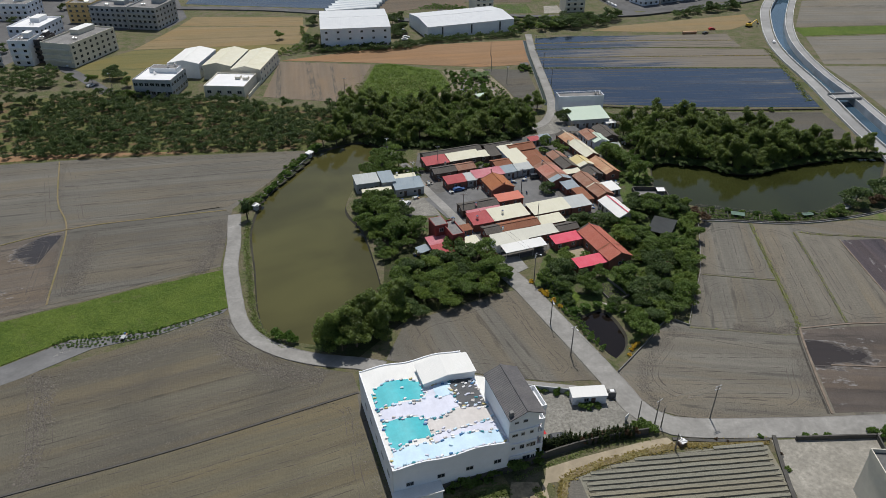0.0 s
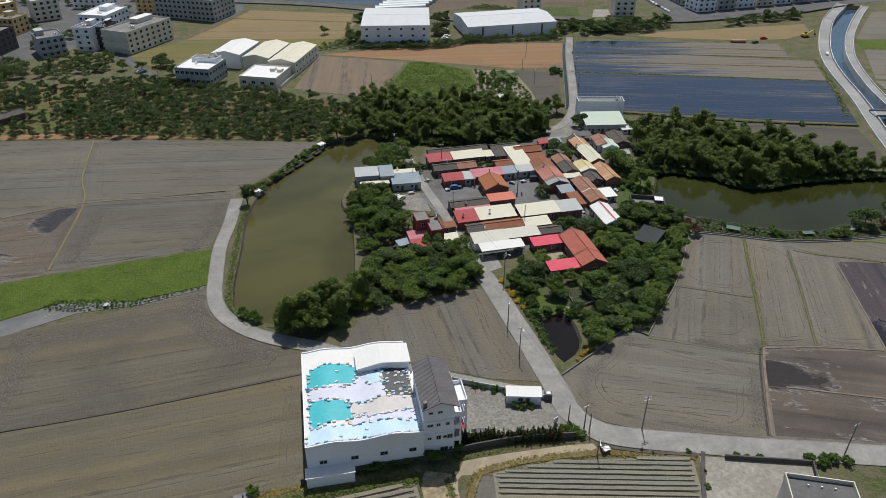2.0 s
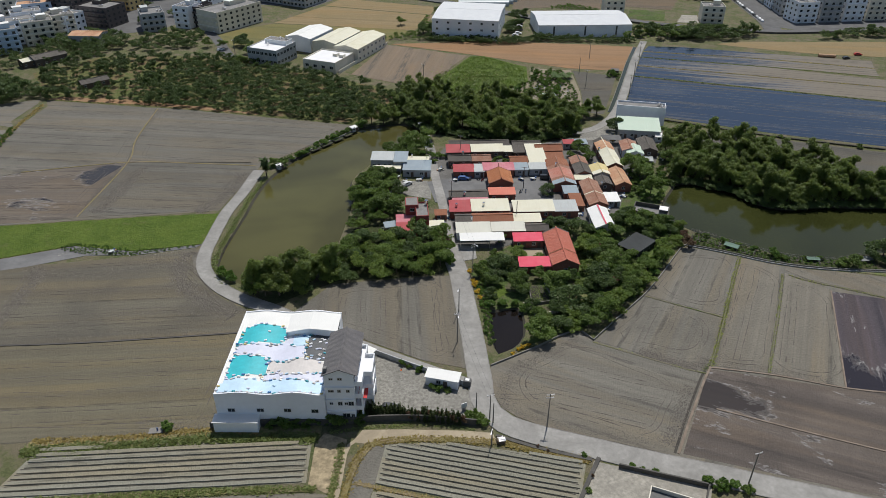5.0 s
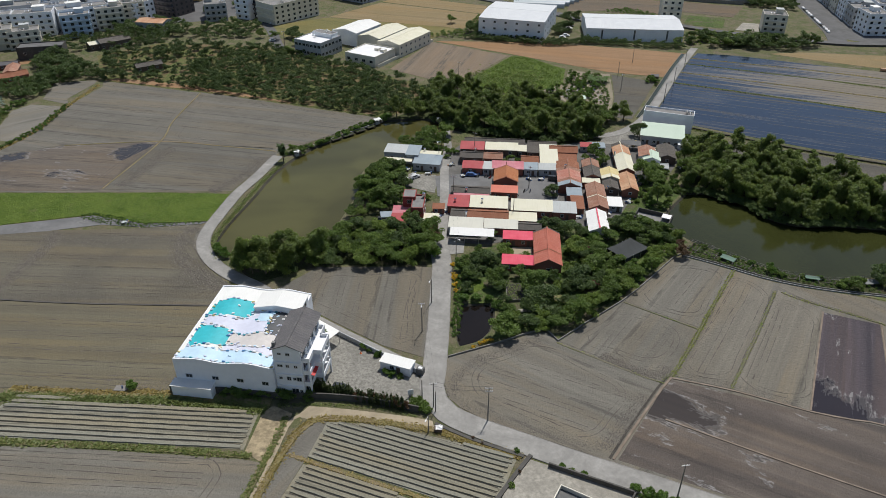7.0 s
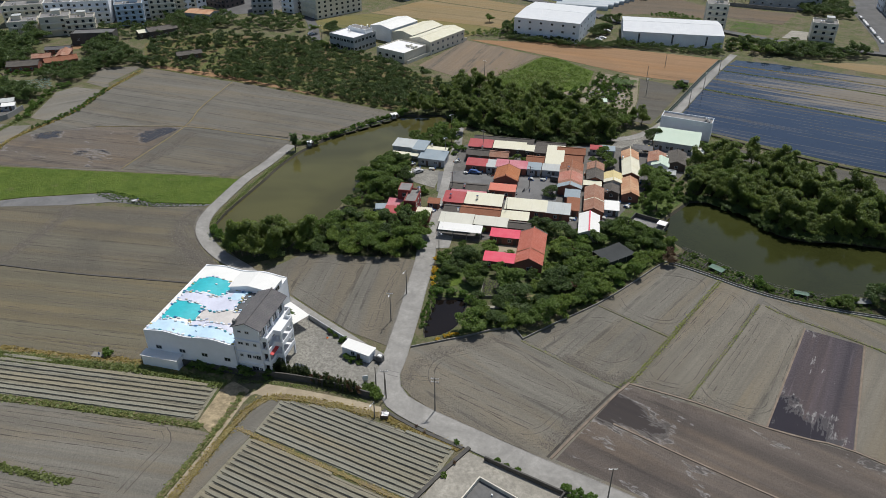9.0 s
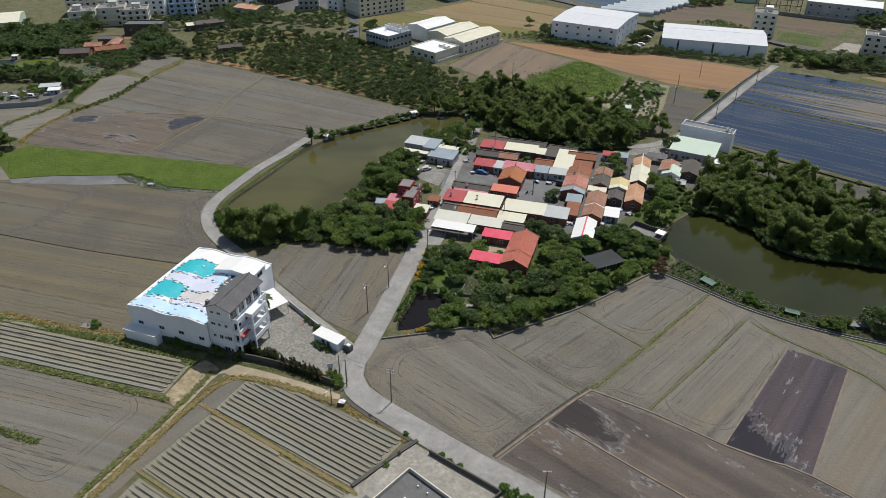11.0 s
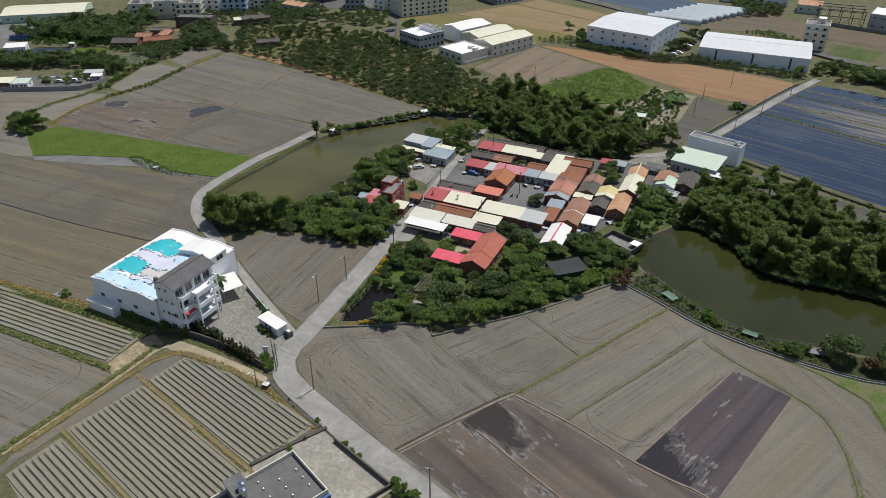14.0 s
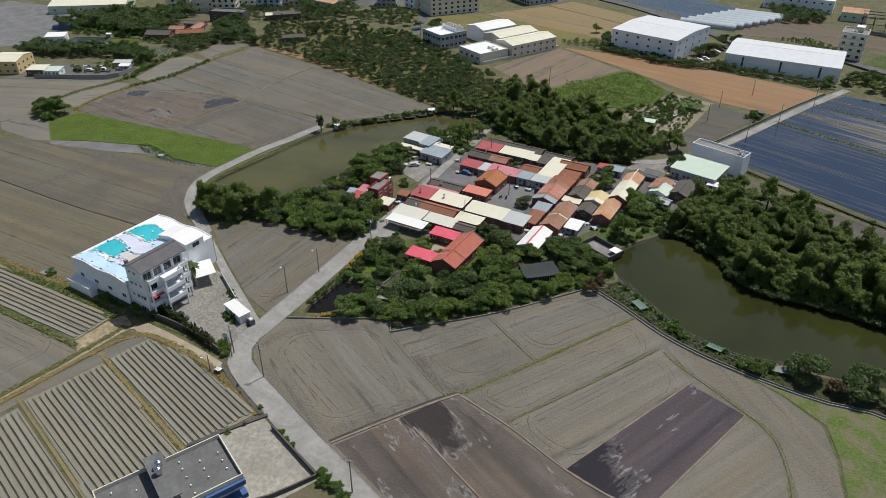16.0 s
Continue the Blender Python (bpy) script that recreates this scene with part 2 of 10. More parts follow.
M["scrub"] = meadow("garden_scrub", (0.05, 0.085, 0.022), (0.1, 0.135, 0.038), (0.12, 0.1, 0.07), 0.3)
# Tree shade is put into this dark floor; pond gardens reuse it as soil.
M["wood_floor"] = meadow("shaded_woodland_floor", (0.035, 0.05, 0.016), (0.06, 0.07, 0.026), (0.075, 0.06, 0.04), 0.3)
M["hamlet_ground"] = concrete("hamlet_ground", (0.15, 0.145, 0.135), (0.07, 0.066, 0.058), 0.2, 0.7)
M["orchard_floor"] = meadow("orchard_floor", (0.085, 0.12, 0.03), (0.13, 0.13, 0.05), (0.19, 0.12, 0.075), 0.35)
M["stubble"] = soil("stubble", (0.235, 0.178, 0.095), (0.18, 0.145, 0.068), 3, 0.4, 0.5, 0.0, 0.25)
M["green_stubble"] = soil("green_stubble", (0.17, 0.15, 0.055), (0.1, 0.11, 0.04), 3, 0.4, 0.5, 0.0, 0.25)
M["orange_earth"] = soil("orange_earth", (0.275, 0.17, 0.092), (0.19, 0.12, 0.066), 8, 0.25, 0.4, 0.0, 0.25)
M["road"] = concrete("road_concrete", (0.3, 0.292, 0.27), (0.17, 0.165, 0.15), 0.12, 0.55)
M["asphalt"] = concrete("worn_asphalt", (0.12, 0.12, 0.118), (0.08, 0.08, 0.08), 0.1, 0.3)
M["court"] = concrete("court_paving", (0.175, 0.175, 0.172), (0.1, 0.1, 0.098), 0.1, 0.4)
M["straw"] = plain("dry_straw", (0.37, 0.3, 0.185), 0.95, 0, 1.6, 0.55, 0.4, 0.5)
M["yard"] = concrete("yard_concrete", (0.3, 0.29, 0.255), (0.1, 0.096, 0.082), 0.2, 0.95)
M["pad"] = concrete("pale_pad", (0.36, 0.34, 0.29), (0.16, 0.15, 0.125), 0.14, 0.85)
M["kerb"] = concrete("kerb_concrete", (0.25, 0.24, 0.22), (0.12, 0.115, 0.1), 0.3, 0.5)
M["canal_concrete"] = concrete("canal_concrete", (0.31, 0.31, 0.3), (0.27, 0.27, 0.26), 0.05, 0.3)
M["canal_parapet"] = concrete("canal_parapet", (0.62, 0.62, 0.6), (0.42, 0.42, 0.4), 0.1, 0.3)
M["old_wall"] = concrete("blackened_wall", (0.1, 0.095, 0.085), (0.045, 0.043, 0.04), 0.3, 0.5)
M["dirt_track"] = concrete("dirt_track", (0.36, 0.305, 0.215), (0.22, 0.18, 0.12), 0.12, 0.5)
M["sandy"] = meadow("sandy_waste", (0.09, 0.13, 0.035), (0.2, 0.17, 0.12), (0.3, 0.255, 0.19), 0.75)
M["bund"] = meadow("patchy_bund", (0.1, 0.15, 0.035), (0.17, 0.155, 0.08), (0.19, 0.172, 0.135), 0.6)
M["bank"] = plain("pond_bank", (0.06, 0.055, 0.036), 0.9, 0, 1.5, 0.4, 0.4)
M["pond"] = water("pond_water", (0.074, 0.07, 0.024))
M["green_pond"] = water("green_pond_water", (0.03, 0.034, 0.01), 0.12)
M["dark_pond"] = water("dark_water", (0.009, 0.007, 0.006), 0.03)
M["blue_pond"] = water("blue_water", (0.03, 0.05, 0.07))
M["algae"] = water("algae_water", (0.1, 0.13, 0.02), 0.02, 0.3)
M["canal_water"] = water("canal_water", (0.05, 0.09, 0.13))
M["bed"] = soil("raised_bed", (0.27, 0.245, 0.2), (0.16, 0.143, 0.116), 2, 0.8, 0.2, 0.0, 0.1, 0.4)
# Near-black earth, also laid between the beds as furrow shade.
M["furrow"] = plain("dark_soil_and_shade", (0.06, 0.053, 0.043), 0.95, 0, 2.5, 0.4, 0.3)
M["leaf"] = foliage("leaf_green", (0.075, 0.13, 0.024), (0.21, 0.3, 0.065), (0.14, 0.21, 0.044))
M["leaf_dark"] = foliage("leaf_dark", (0.058, 0.1, 0.03), (0.15, 0.215, 0.064), (0.105, 0.155, 0.046))
M["leaf_orchard"] = foliage("leaf_orchard", (0.046, 0.08, 0.024), (0.12, 0.172, 0.052), (0.082, 0.125, 0.038))
M["leaf_light"] = foliage("leaf_light", (0.11, 0.175, 0.03), (0.25, 0.33, 0.072), (0.165, 0.24, 0.046))
M["leaf_spiky"] = foliage("leaf_spiky", (0.04, 0.062, 0.02), (0.085, 0.11, 0.03), (0.06, 0.08, 0.025))
M["mud_bund"] = plain("dried_mud", (0.24, 0.19, 0.145), 0.95, 0, 1.2, 0.4, 0.3, 0.6)
M["lotus"] = foliage("lotus_leaves", (0.3, 0.38, 0.3), (0.42, 0.5, 0.42), (0.25, 0.36, 0.24))
M["leaf_bamboo"] = foliage("leaf_bamboo", (0.05, 0.088, 0.016), (0.3, 0.37, 0.08), (0.13, 0.19, 0.038))
M["leaf_bright"] = foliage("leaf_bright", (0.07, 0.15, 0.024), (0.15, 0.24, 0.042), (0.11, 0.18, 0.032))
M["leaf_red"] = foliage("leaf_reddish", (0.12, 0.07, 0.04), (0.2, 0.11, 0.065), (0.09, 0.085, 0.04))
M["flower"] = foliage("yellow_flowers", (0.55, 0.36, 0.02), (0.65, 0.45, 0.03), (0.5, 0.35, 0.05))
M["blades"] = foliage("grass_blades", (0.13, 0.185, 0.05), (0.23, 0.26, 0.085), (0.2, 0.22, 0.075))
M["bund_grass"] = foliage("bund_grass", (0.17, 0.22, 0.045), (0.3, 0.33, 0.08), (0.25, 0.28, 0.065))
M["blades_green"] = foliage("lush_grass", (0.09, 0.15, 0.02), (0.15, 0.22, 0.034), (0.11, 0.175, 0.025))
M["dry_blades"] = foliage("dry_grass", (0.36, 0.29, 0.1), (0.48, 0.36, 0.13), (0.3, 0.27, 0.09))
M["bark"] = plain("bark", (0.12, 0.095, 0.07), 0.9, 0, 3.0, 0.4, 0.5)
M["terracotta"] = tiles("terracotta_tiles", (0.36, 0.14, 0.075), (0.2, 0.09, 0.055), (0.42, 0.2, 0.12))
M["red_tile"] = tiles("red_tiles", (0.52, 0.15, 0.1), (0.36, 0.11, 0.075), (0.58, 0.23, 0.17))
M["pale_red_tile"] = tiles("pale_red_tiles", (0.58, 0.24, 0.17), (0.36, 0.14, 0.1), (0.62, 0.4, 0.33))
M["orange_tile"] = tiles("orange_tiles", (0.5, 0.185, 0.075), (0.3, 0.11, 0.055), (0.52, 0.25, 0.12))
M["faded_tile"] = tiles("faded_tiles", (0.42, 0.2, 0.13), (0.22, 0.12, 0.08), (0.55, 0.36, 0.27))
M["grey_tile"] = tiles("grey_tiles", (0.14, 0.128, 0.112), (0.075, 0.068, 0.06), (0.2, 0.18, 0.155))
M["slate_tile"] = tiles("slate_tiles", (0.15, 0.145, 0.15), (0.09, 0.088, 0.09), (0.22, 0.21, 0.205))
M["red_sheet"] = sheet_metal("red_sheet", (0.36, 0.045, 0.05), (0.45, 0.1, 0.1), (0.22, 0.06, 0.05))
M["pink_sheet"] = sheet_metal("faded_pink_sheet", (0.5, 0.14, 0.17), (0.6, 0.28, 0.3), (0.3, 0.12, 0.11))
M["pale_sheet"] = sheet_metal("pale_grey_sheet", (0.6, 0.59, 0.5), (0.68, 0.67, 0.57), (0.42, 0.4, 0.34), 2.2, 0.2)
M["bright_red_sheet"] = sheet_metal("bright_red_sheet", (0.66, 0.055, 0.1), (0.72, 0.13, 0.18), (0.45, 0.04, 0.06), 2.2, 0.12)
M["orange_sheet"] = sheet_metal("orange_sheet", (0.6, 0.14, 0.09), (0.66, 0.24, 0.16), (0.4, 0.12, 0.07))
M["cream_sheet"] = sheet_metal("cream_sheet", (0.66, 0.63, 0.46), (0.74, 0.72, 0.58), (0.45, 0.38, 0.24), 2.2, 0.15)
M["white_sheet"] = sheet_metal("white_sheet", (0.77, 0.77, 0.73), (0.84, 0.84, 0.8), (0.55, 0.54, 0.5), 2.0, 0.12)
M["warehouse_sheet"] = sheet_metal("warehouse_sheet", (0.6, 0.62, 0.63), (0.68, 0.7, 0.7), (0.5, 0.5, 0.48), 2.0, 0.12)
M["grey_sheet"] = sheet_metal("grey_sheet", (0.42, 0.45, 0.44), (0.52, 0.54, 0.52), (0.3, 0.27, 0.22), 2.2, 0.25)
M["blue_sheet"] = sheet_metal("blue_grey_sheet", (0.24, 0.3, 0.34), (0.33, 0.39, 0.42), (0.2, 0.19, 0.17), 2.2, 0.2)
M["green_sheet"] = sheet_metal("pale_green_sheet", (0.5, 0.62, 0.49), (0.57, 0.67, 0.55), (0.4, 0.42, 0.33), 2.2, 0.12)
M["rust_sheet"] = sheet_metal("rusty_sheet", (0.45, 0.2, 0.1), (0.6, 0.42, 0.26), (0.26, 0.11, 0.06), 2.2, 0.5, 0.75)
M["yellow_sheet"] = sheet_metal("yellow_sheet", (0.62, 0.5, 0.2), (0.66, 0.56, 0.3), (0.42, 0.32, 0.14), 2.2, 0.2)
M["brick"] = plain("red_brick_wall", (0.27, 0.11, 0.075), 0.9, 0, 3.0, 0.35, 0.3)
M["white_wall"] = plain("white_wall", (0.82, 0.84, 0.86), 0.75, 0, 0.8, 0.1)
M["grey_wall"] = plain("grey_wall", (0.43, 0.44, 0.44), 0.85, 0, 0.8, 0.25)
M["cream_wall"] = plain("cream_wall", (0.7, 0.66, 0.55), 0.8, 0, 0.8, 0.15)
M["yellow_wall"] = plain("yellow_wall", (0.68, 0.5, 0.22), 0.8, 0, 0.8, 0.12)
M["brown_wall"] = plain("brown_wall", (0.14, 0.1, 0.075), 0.9, 0, 1.2, 0.3)
M["maroon_wall"] = plain("maroon_wall", (0.3, 0.06, 0.05), 0.8, 0, 0.8, 0.25)
M["dark_tile_wall"] = plain("dark_tiled_wall", (0.09, 0.075, 0.075), 0.4, 0, 1.0, 0.3)
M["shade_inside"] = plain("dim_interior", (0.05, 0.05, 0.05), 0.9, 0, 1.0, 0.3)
M["flat_roof"] = concrete("flat_roof", (0.25, 0.245, 0.235), (0.13, 0.128, 0.12), 0.25, 0.6)
M["dark_roof"] = concrete("stained_roof", (0.155, 0.155, 0.15), (0.085, 0.085, 0.085), 0.2, 0.6)
M["glass"] = plain("window_glass", (0.03, 0.04, 0.045), 0.08, 0, 0.8, 0.3)
M["frame"] = plain("window_frame", (0.55, 0.56, 0.56), 0.5, 0.2, 2.0, 0.15)
M["pole"] = plain("pole_concrete", (0.24, 0.22, 0.19), 0.85, 0, 3.0, 0.25)
M["steel"] = plain("galvanised_steel", (0.5, 0.51, 0.52), 0.35, 0.8, 3.0, 0.2)
M["stainless"] = plain("stainless_tank", (0.7, 0.71, 0.72), 0.18, 1.0, 3.0, 0.1)
M["white_paint"] = plain("white_paint", (0.8, 0.8, 0.79), 0.5, 0, 1.5, 0.08)
M["teal_tarp"] = plain("teal_tarp", (0.03, 0.45, 0.5), 0.5, 0, 1.5, 0.15, 0.2, 0.5)
M["pale_tarp"] = plain("pale_tarp", (0.6, 0.62, 0.72), 0.5, 0, 1.5, 0.12, 0.2, 0.5)
M["beige_tarp"] = plain("beige_tarp", (0.56, 0.53, 0.5), 0.55, 0, 1.5, 0.12, 0.2, 0.5)
M["sky_tarp"] = plain("light_blue_tarp", (0.5, 0.68, 0.8), 0.5, 0, 1.5, 0.12, 0.2, 0.5)
M["dark_tarp"] = plain("charcoal_tarp", (0.07, 0.075, 0.08), 0.6, 0, 1.5, 0.25, 0.2, 0.5)
M["net"] = plain("shade_net", (0.04, 0.045, 0.045), 0.9, 0, 3.0, 0.3)
M["rubber"] = plain("black_rubber", (0.02, 0.02, 0.02), 0.8, 0, 3.0, 0.2)
M["red_paint"] = plain("red_paint", (0.5, 0.03, 0.03), 0.3, 0, 1.5, 0.1)
M["dark_paint"] = plain("dark_paint", (0.04, 0.045, 0.05), 0.3, 0, 1.5, 0.2)
M["yellow_paint"] = plain("yellow_paint", (0.65, 0.42, 0.03), 0.4, 0, 1.5, 0.15)
M["orange_plastic"] = plain("orange_plastic", (0.7, 0.15, 0.02), 0.5, 0, 1.5, 0.1)
M["film"] = plain("greenhouse_film", (0.42, 0.47, 0.49), 0.3, 0, 1.0, 0.12)
M["blue_paint"] = plain("blue_paint", (0.05, 0.12, 0.3), 0.5, 0, 1.5, 0.2)
M["debris"] = plain("pale_debris", (0.42, 0.4, 0.36), 0.85, 0, 2.0, 0.4)


# ---- building blocks ----
def mesh_of(name, verts, faces, material):
    me = bpy.data.meshes.new(name)
    me.from_pydata(verts, [], faces)
    me.materials.append(material)
    return me


def finish(name, bm, material):
    me = bpy.data.meshes.new(name)
    bm.normal_update()
    bm.to_mesh(me)
    bm.free()
    me.materials.append(material)
    return me


def part(name, bm, material, parent, label=""):
    ob = new(name, finish(name, bm, material) if isinstance(bm, bmesh.types.BMesh) else bm)
    ob.parent = parent
    return tagged(ob, label)


def thing(name, x, y, ang, label, category, group="", z=0.0):
    ob = new(name)
    ob.matrix_world = pose(x, y, z, 0, 0, ang)
    ob.empty_display_size = 0.5
    return tagged(ob, label, category, group)


def box(bm, x0, y0, z0, x1, y1, z1, m=None):
    v = [bm.verts.new((m @ Vector(p)) if m else p) for p in ((x0, y0, z0), (x1, y0, z0), (x1, y1, z0), (x0, y1, z0), (x0, y0, z1), (x1, y0, z1), (x1, y1, z1), (x0, y1, z1))]
    for f in ((3, 2, 1, 0), (4, 5, 6, 7), (0, 1, 5, 4), (1, 2, 6, 5), (2, 3, 7, 6), (3, 0, 4, 7)):
        bm.faces.new([v[i] for i in f])
    return bm


def box_bm(*a, m=None):
    return box(bmesh.new(), *a, m=m)


def cyl(bm, x, y, z0, z1, r0, r1=None, n=10):
    r1 = r0 if r1 is None else r1
    lo = [bm.verts.new((x + r0 * math.cos(2 * math.pi * i / n), y + r0 * math.sin(2 * math.pi * i / n), z0)) for i in range(n)]
    hi = [bm.verts.new((x + r1 * math.cos(2 * math.pi * i / n), y + r1 * math.sin(2 * math.pi * i / n), z1)) for i in range(n)]
    for i in range(n):
        bm.faces.new((lo[i], lo[(i + 1) % n], hi[(i + 1) % n], hi[i]))
    bm.faces.new(hi)
    bm.faces.new(lo[::-1])
    return bm


def prism(bm, pts, z0, z1):
    """An upright prism over a polygon, turned to face up."""
    area = sum(a[0] * b[1] - b[0] * a[1] for a, b in zip(pts, pts[1:] + pts[:1]))
    pts = pts if area > 0 else pts[::-1]
    lo = [bm.verts.new((x, y, z0)) for x, y in pts]
    hi = [bm.verts.new((x, y, z1)) for x, y in pts]
    for i in range(len(pts)):
        j = (i + 1) % len(pts)
        bm.faces.new((lo[i], lo[j], hi[j], hi[i]))
    top = bm.faces.new(hi)
    top.normal_update()
    bmesh.ops.triangulate(bm, faces=[top])
    return bm


def smooth_line(pts, step=3.0):
    """A curve through the points, cut into short steps."""
    out = []
    p = [Vector(q) for q in pts]
    p = [2 * p[0] - p[1]] + p + [2 * p[-1] - p[-2]]
    for a, b, c, d in zip(p, p[1:], p[2:], p[3:]):
        n = max(1, int((c - b).length / step))
        for i in range(n):
            t = i / n
            out.append(0.5 * (2 * b + (c - a) * t + (2 * a - 5 * b + 4 * c - d) * t * t + (3 * b - a - 3 * c + d) * t ** 3))
    return out + [p[-2]]


def offset_line(line, d):
    out = []
    for i, q in enumerate(line):
        t = (line[min(i + 1, len(line) - 1)] - line[max(i - 1, 0)]).normalized()
        out.append(Vector((q.x - t.y * d, q.y + t.x * d)))
    return out


def strip(bm, line, d0, d1, z0, z1):
    """A band along a line from offset d0 to d1 (left positive), between two heights."""
    a, b = offset_line(line, d0), offset_line(line, d1)
    rows = [[bm.verts.new((p.x, p.y, z)) for p, z in ((q, z0), (q, z1), (r, z1), (r, z0))] for q, r in zip(a, b)]
    for r, s in zip(rows, rows[1:]):
        for i in range(3):
            bm.faces.new((r[i], r[i + 1], s[i + 1], s[i]) if d1 < d0 else (s[i], s[i + 1], r[i + 1], r[i]))
    for r in (rows[0], rows[-1]):
        bm.faces.new(r)
    return bm


def structure(name, bm, material, label, category):
    return tagged(new(name, finish(name, bm, material)), label, category, kind="structure")


def inside(x, y, poly):
    hit = False
    for (ax, ay), (bx, by) in zip(poly, poly[1:] + poly[:1]):
        if (ay > y) != (by > y) and x < (bx - ax) * (y - ay) / (by - ay) + ax:
            hit = not hit
    return hit


def scatter(poly, gap, rng, holes=(), tries=40, limit=100000):
    """Points in a polygon that keep a gap from one another."""
    xs, ys = [p[0] for p in poly], [p[1] for p in poly]
    cells, out = {}, []
    area = (max(xs) - min(xs)) * (max(ys) - min(ys))
    for _ in range(int(area / gap / gap * tries / 8)):
        x, y = rng.uniform(min(xs), max(xs)), rng.uniform(min(ys), max(ys))
        if not inside(x, y, poly) or any(inside(x, y, h) for h in holes):
            continue
        i, j = int(x // gap), int(y // gap)
        if any((x - px) ** 2 + (y - py) ** 2 < gap * gap for a in (-1, 0, 1) for b in (-1, 0, 1) for px, py in cells.get((i + a, j + b), ())):
            continue
        cells.setdefault((i, j), []).append((x, y))
        out.append((x, y))
        if len(out) >= limit:
            break
    return out

# ---- ground, ponds, canal ----
from mathutils import geometry

WEST_POND = [(-30, 271), (-38, 250), (-45, 232), (-47, 214), (-45.5, 200), (-42.5, 186), (-38, 162), (-33, 151), (-24, 147.5), (-14, 146.5), (-4, 156), (-3, 168), (-5, 184), (-9, 205), (-15, 221), (-12, 240), (-9, 256), (0, 271), (-12, 280)]
EAST_POND = [(104, 247), (99, 228), (101, 219), (110, 211.5), (122, 207), (131, 204), (139, 202.5), (150, 203.5), (160, 209), (171, 213.5), (181, 218.5), (194, 235), (201, 246), (186, 248), (170, 244.6), (155, 241.6), (144, 237.4), (136, 236.8), (130.5, 240), (125, 246), (117, 247.6), (109.5, 249.6)]
SMALL_POND = [(50.6, 152.2), (58, 155.8), (61, 151.5), (62.2, 143.2), (60, 137.6), (56.6, 134.4), (53.6, 140.5)]
BLUE_POND = [(-274, 186), (-282, 197), (-271, 208), (-265, 211), (-256, 200), (-258, 194), (-265, 186)]
ALGAE_POND = [(-254.5, 202), (-264.5, 213), (-252.5, 225), (-240, 218.5), (-243, 210)]
CANAL_L = smooth_line([(302, 532), (290, 513), (272, 484), (249, 434), (236, 398), (229.2, 368), (225.5, 344), (221, 320), (215.5, 296), (208, 255), (203, 205), (212, 150), (232, 40)], 12)
CANAL_R = smooth_line([(310, 528), (298, 509), (280, 478), (262, 444), (246.5, 407), (237.2, 373), (231.5, 343), (228.6, 317), (224.5, 294), (218, 255), (213, 203), (222, 148), (242, 38)], 12)
CANAL = [tuple(p) for p in CANAL_L] + [tuple(p) for p in reversed(CANAL_R)]


def round_outline(pts, step=2.5):
    return [tuple(p) for p in smooth_line(pts + pts[:1], step)[:-1]]


HOLES = [round_outline(p) for p in (WEST_POND, EAST_POND, SMALL_POND, BLUE_POND, ALGAE_POND)] + [CANAL]


def ground_sheet():
    pts = [(-2500, -2500), (2500, -2500), (2500, 2500), (-2500, 2500)]
    edges = [(0, 1), (1, 2), (2, 3), (3, 0)]
    for h in HOLES:
        k = len(pts)
        pts += h
        edges += [(k + i, k + (i + 1) % len(h)) for i in range(len(h))]
    for x in range(-360, 361, 60):
        for y in range(-60, 661, 60):
            pts.append((x + 7.1, y + 3.3))
    v, _, f, *_ = geometry.delaunay_2d_cdt([Vector(p) for p in pts], edges, [], 0, 0.001)
    keep = []
    for t in f:
        c = sum((v[i] for i in t), Vector((0, 0))) / 3
        if not any(inside(c.x, c.y, h) for h in HOLES):
            keep.append(t if (v[t[1]] - v[t[0]]).cross(v[t[2]] - v[t[0]]) > 0 else t[::-1])
    return mesh_of("ground", [(p.x, p.y, 0) for p in v], keep, M["ground"])


tagged(new("ground", ground_sheet()), "rough grassy earth between the fields", "ground", kind="structure")


def pool(name, outline, level, material, label, bank="bank", slope=1.0):
    """Water below the ground, with a bank down to it."""
    bm = bmesh.new()
    prism(bm, outline, level - 0.4, level)
    structure(name, bm, M[material], label, "water")
    bm = bmesh.new()
    mid = Vector((sum(p[0] for p in outline) / len(outline), sum(p[1] for p in outline) / len(outline)))
    top = [bm.verts.new((x, y, 0)) for x, y in outline]
    low = [bm.verts.new((x + (mid.x - x) / (mid - Vector((x, y))).length * slope, y + (mid.y - y) / (mid - Vector((x, y))).length * slope, level - 0.3)) for x, y in outline]
    for i in range(len(outline)):
        j = (i + 1) % len(outline)
        bm.faces.new((top[i], top[j], low[j], low[i]))
    bmesh.ops.recalc_face_normals(bm, faces=bm.faces[:])
    structure(name + "_bank", bm, M[bank], "damp sloping bank round the water", "bank")


pool("water_west", HOLES[0], -0.8, "pond", "still olive-brown pond beside the hamlet")
pool("water_east", HOLES[1], -0.8, "green_pond", "still olive-green pond below a bamboo wood")
pool("water_small", HOLES[2], -0.6, "dark_pond", "small dark pond beside the concrete road")
pool("water_blue", HOLES[3], -0.6, "blue_pond", "blue fish pond among trees")
pool("water_algae", HOLES[4], -0.6, "algae", "fish pond covered with green algae")
bm = bmesh.new()
prism(bm, CANAL, -3.2, -2.6)
structure("water_canal", bm, M["canal_water"], "blue water in a straight concrete canal", "water")
bm = bmesh.new()
strip(bm, CANAL_L, -0.35, 0.0, -3.4, 0.9)
strip(bm, CANAL_R, 0.0, 0.35, -3.4, 0.9)
strip(bm, CANAL_L, -6.8, -6.5, -0.2, 1.0)
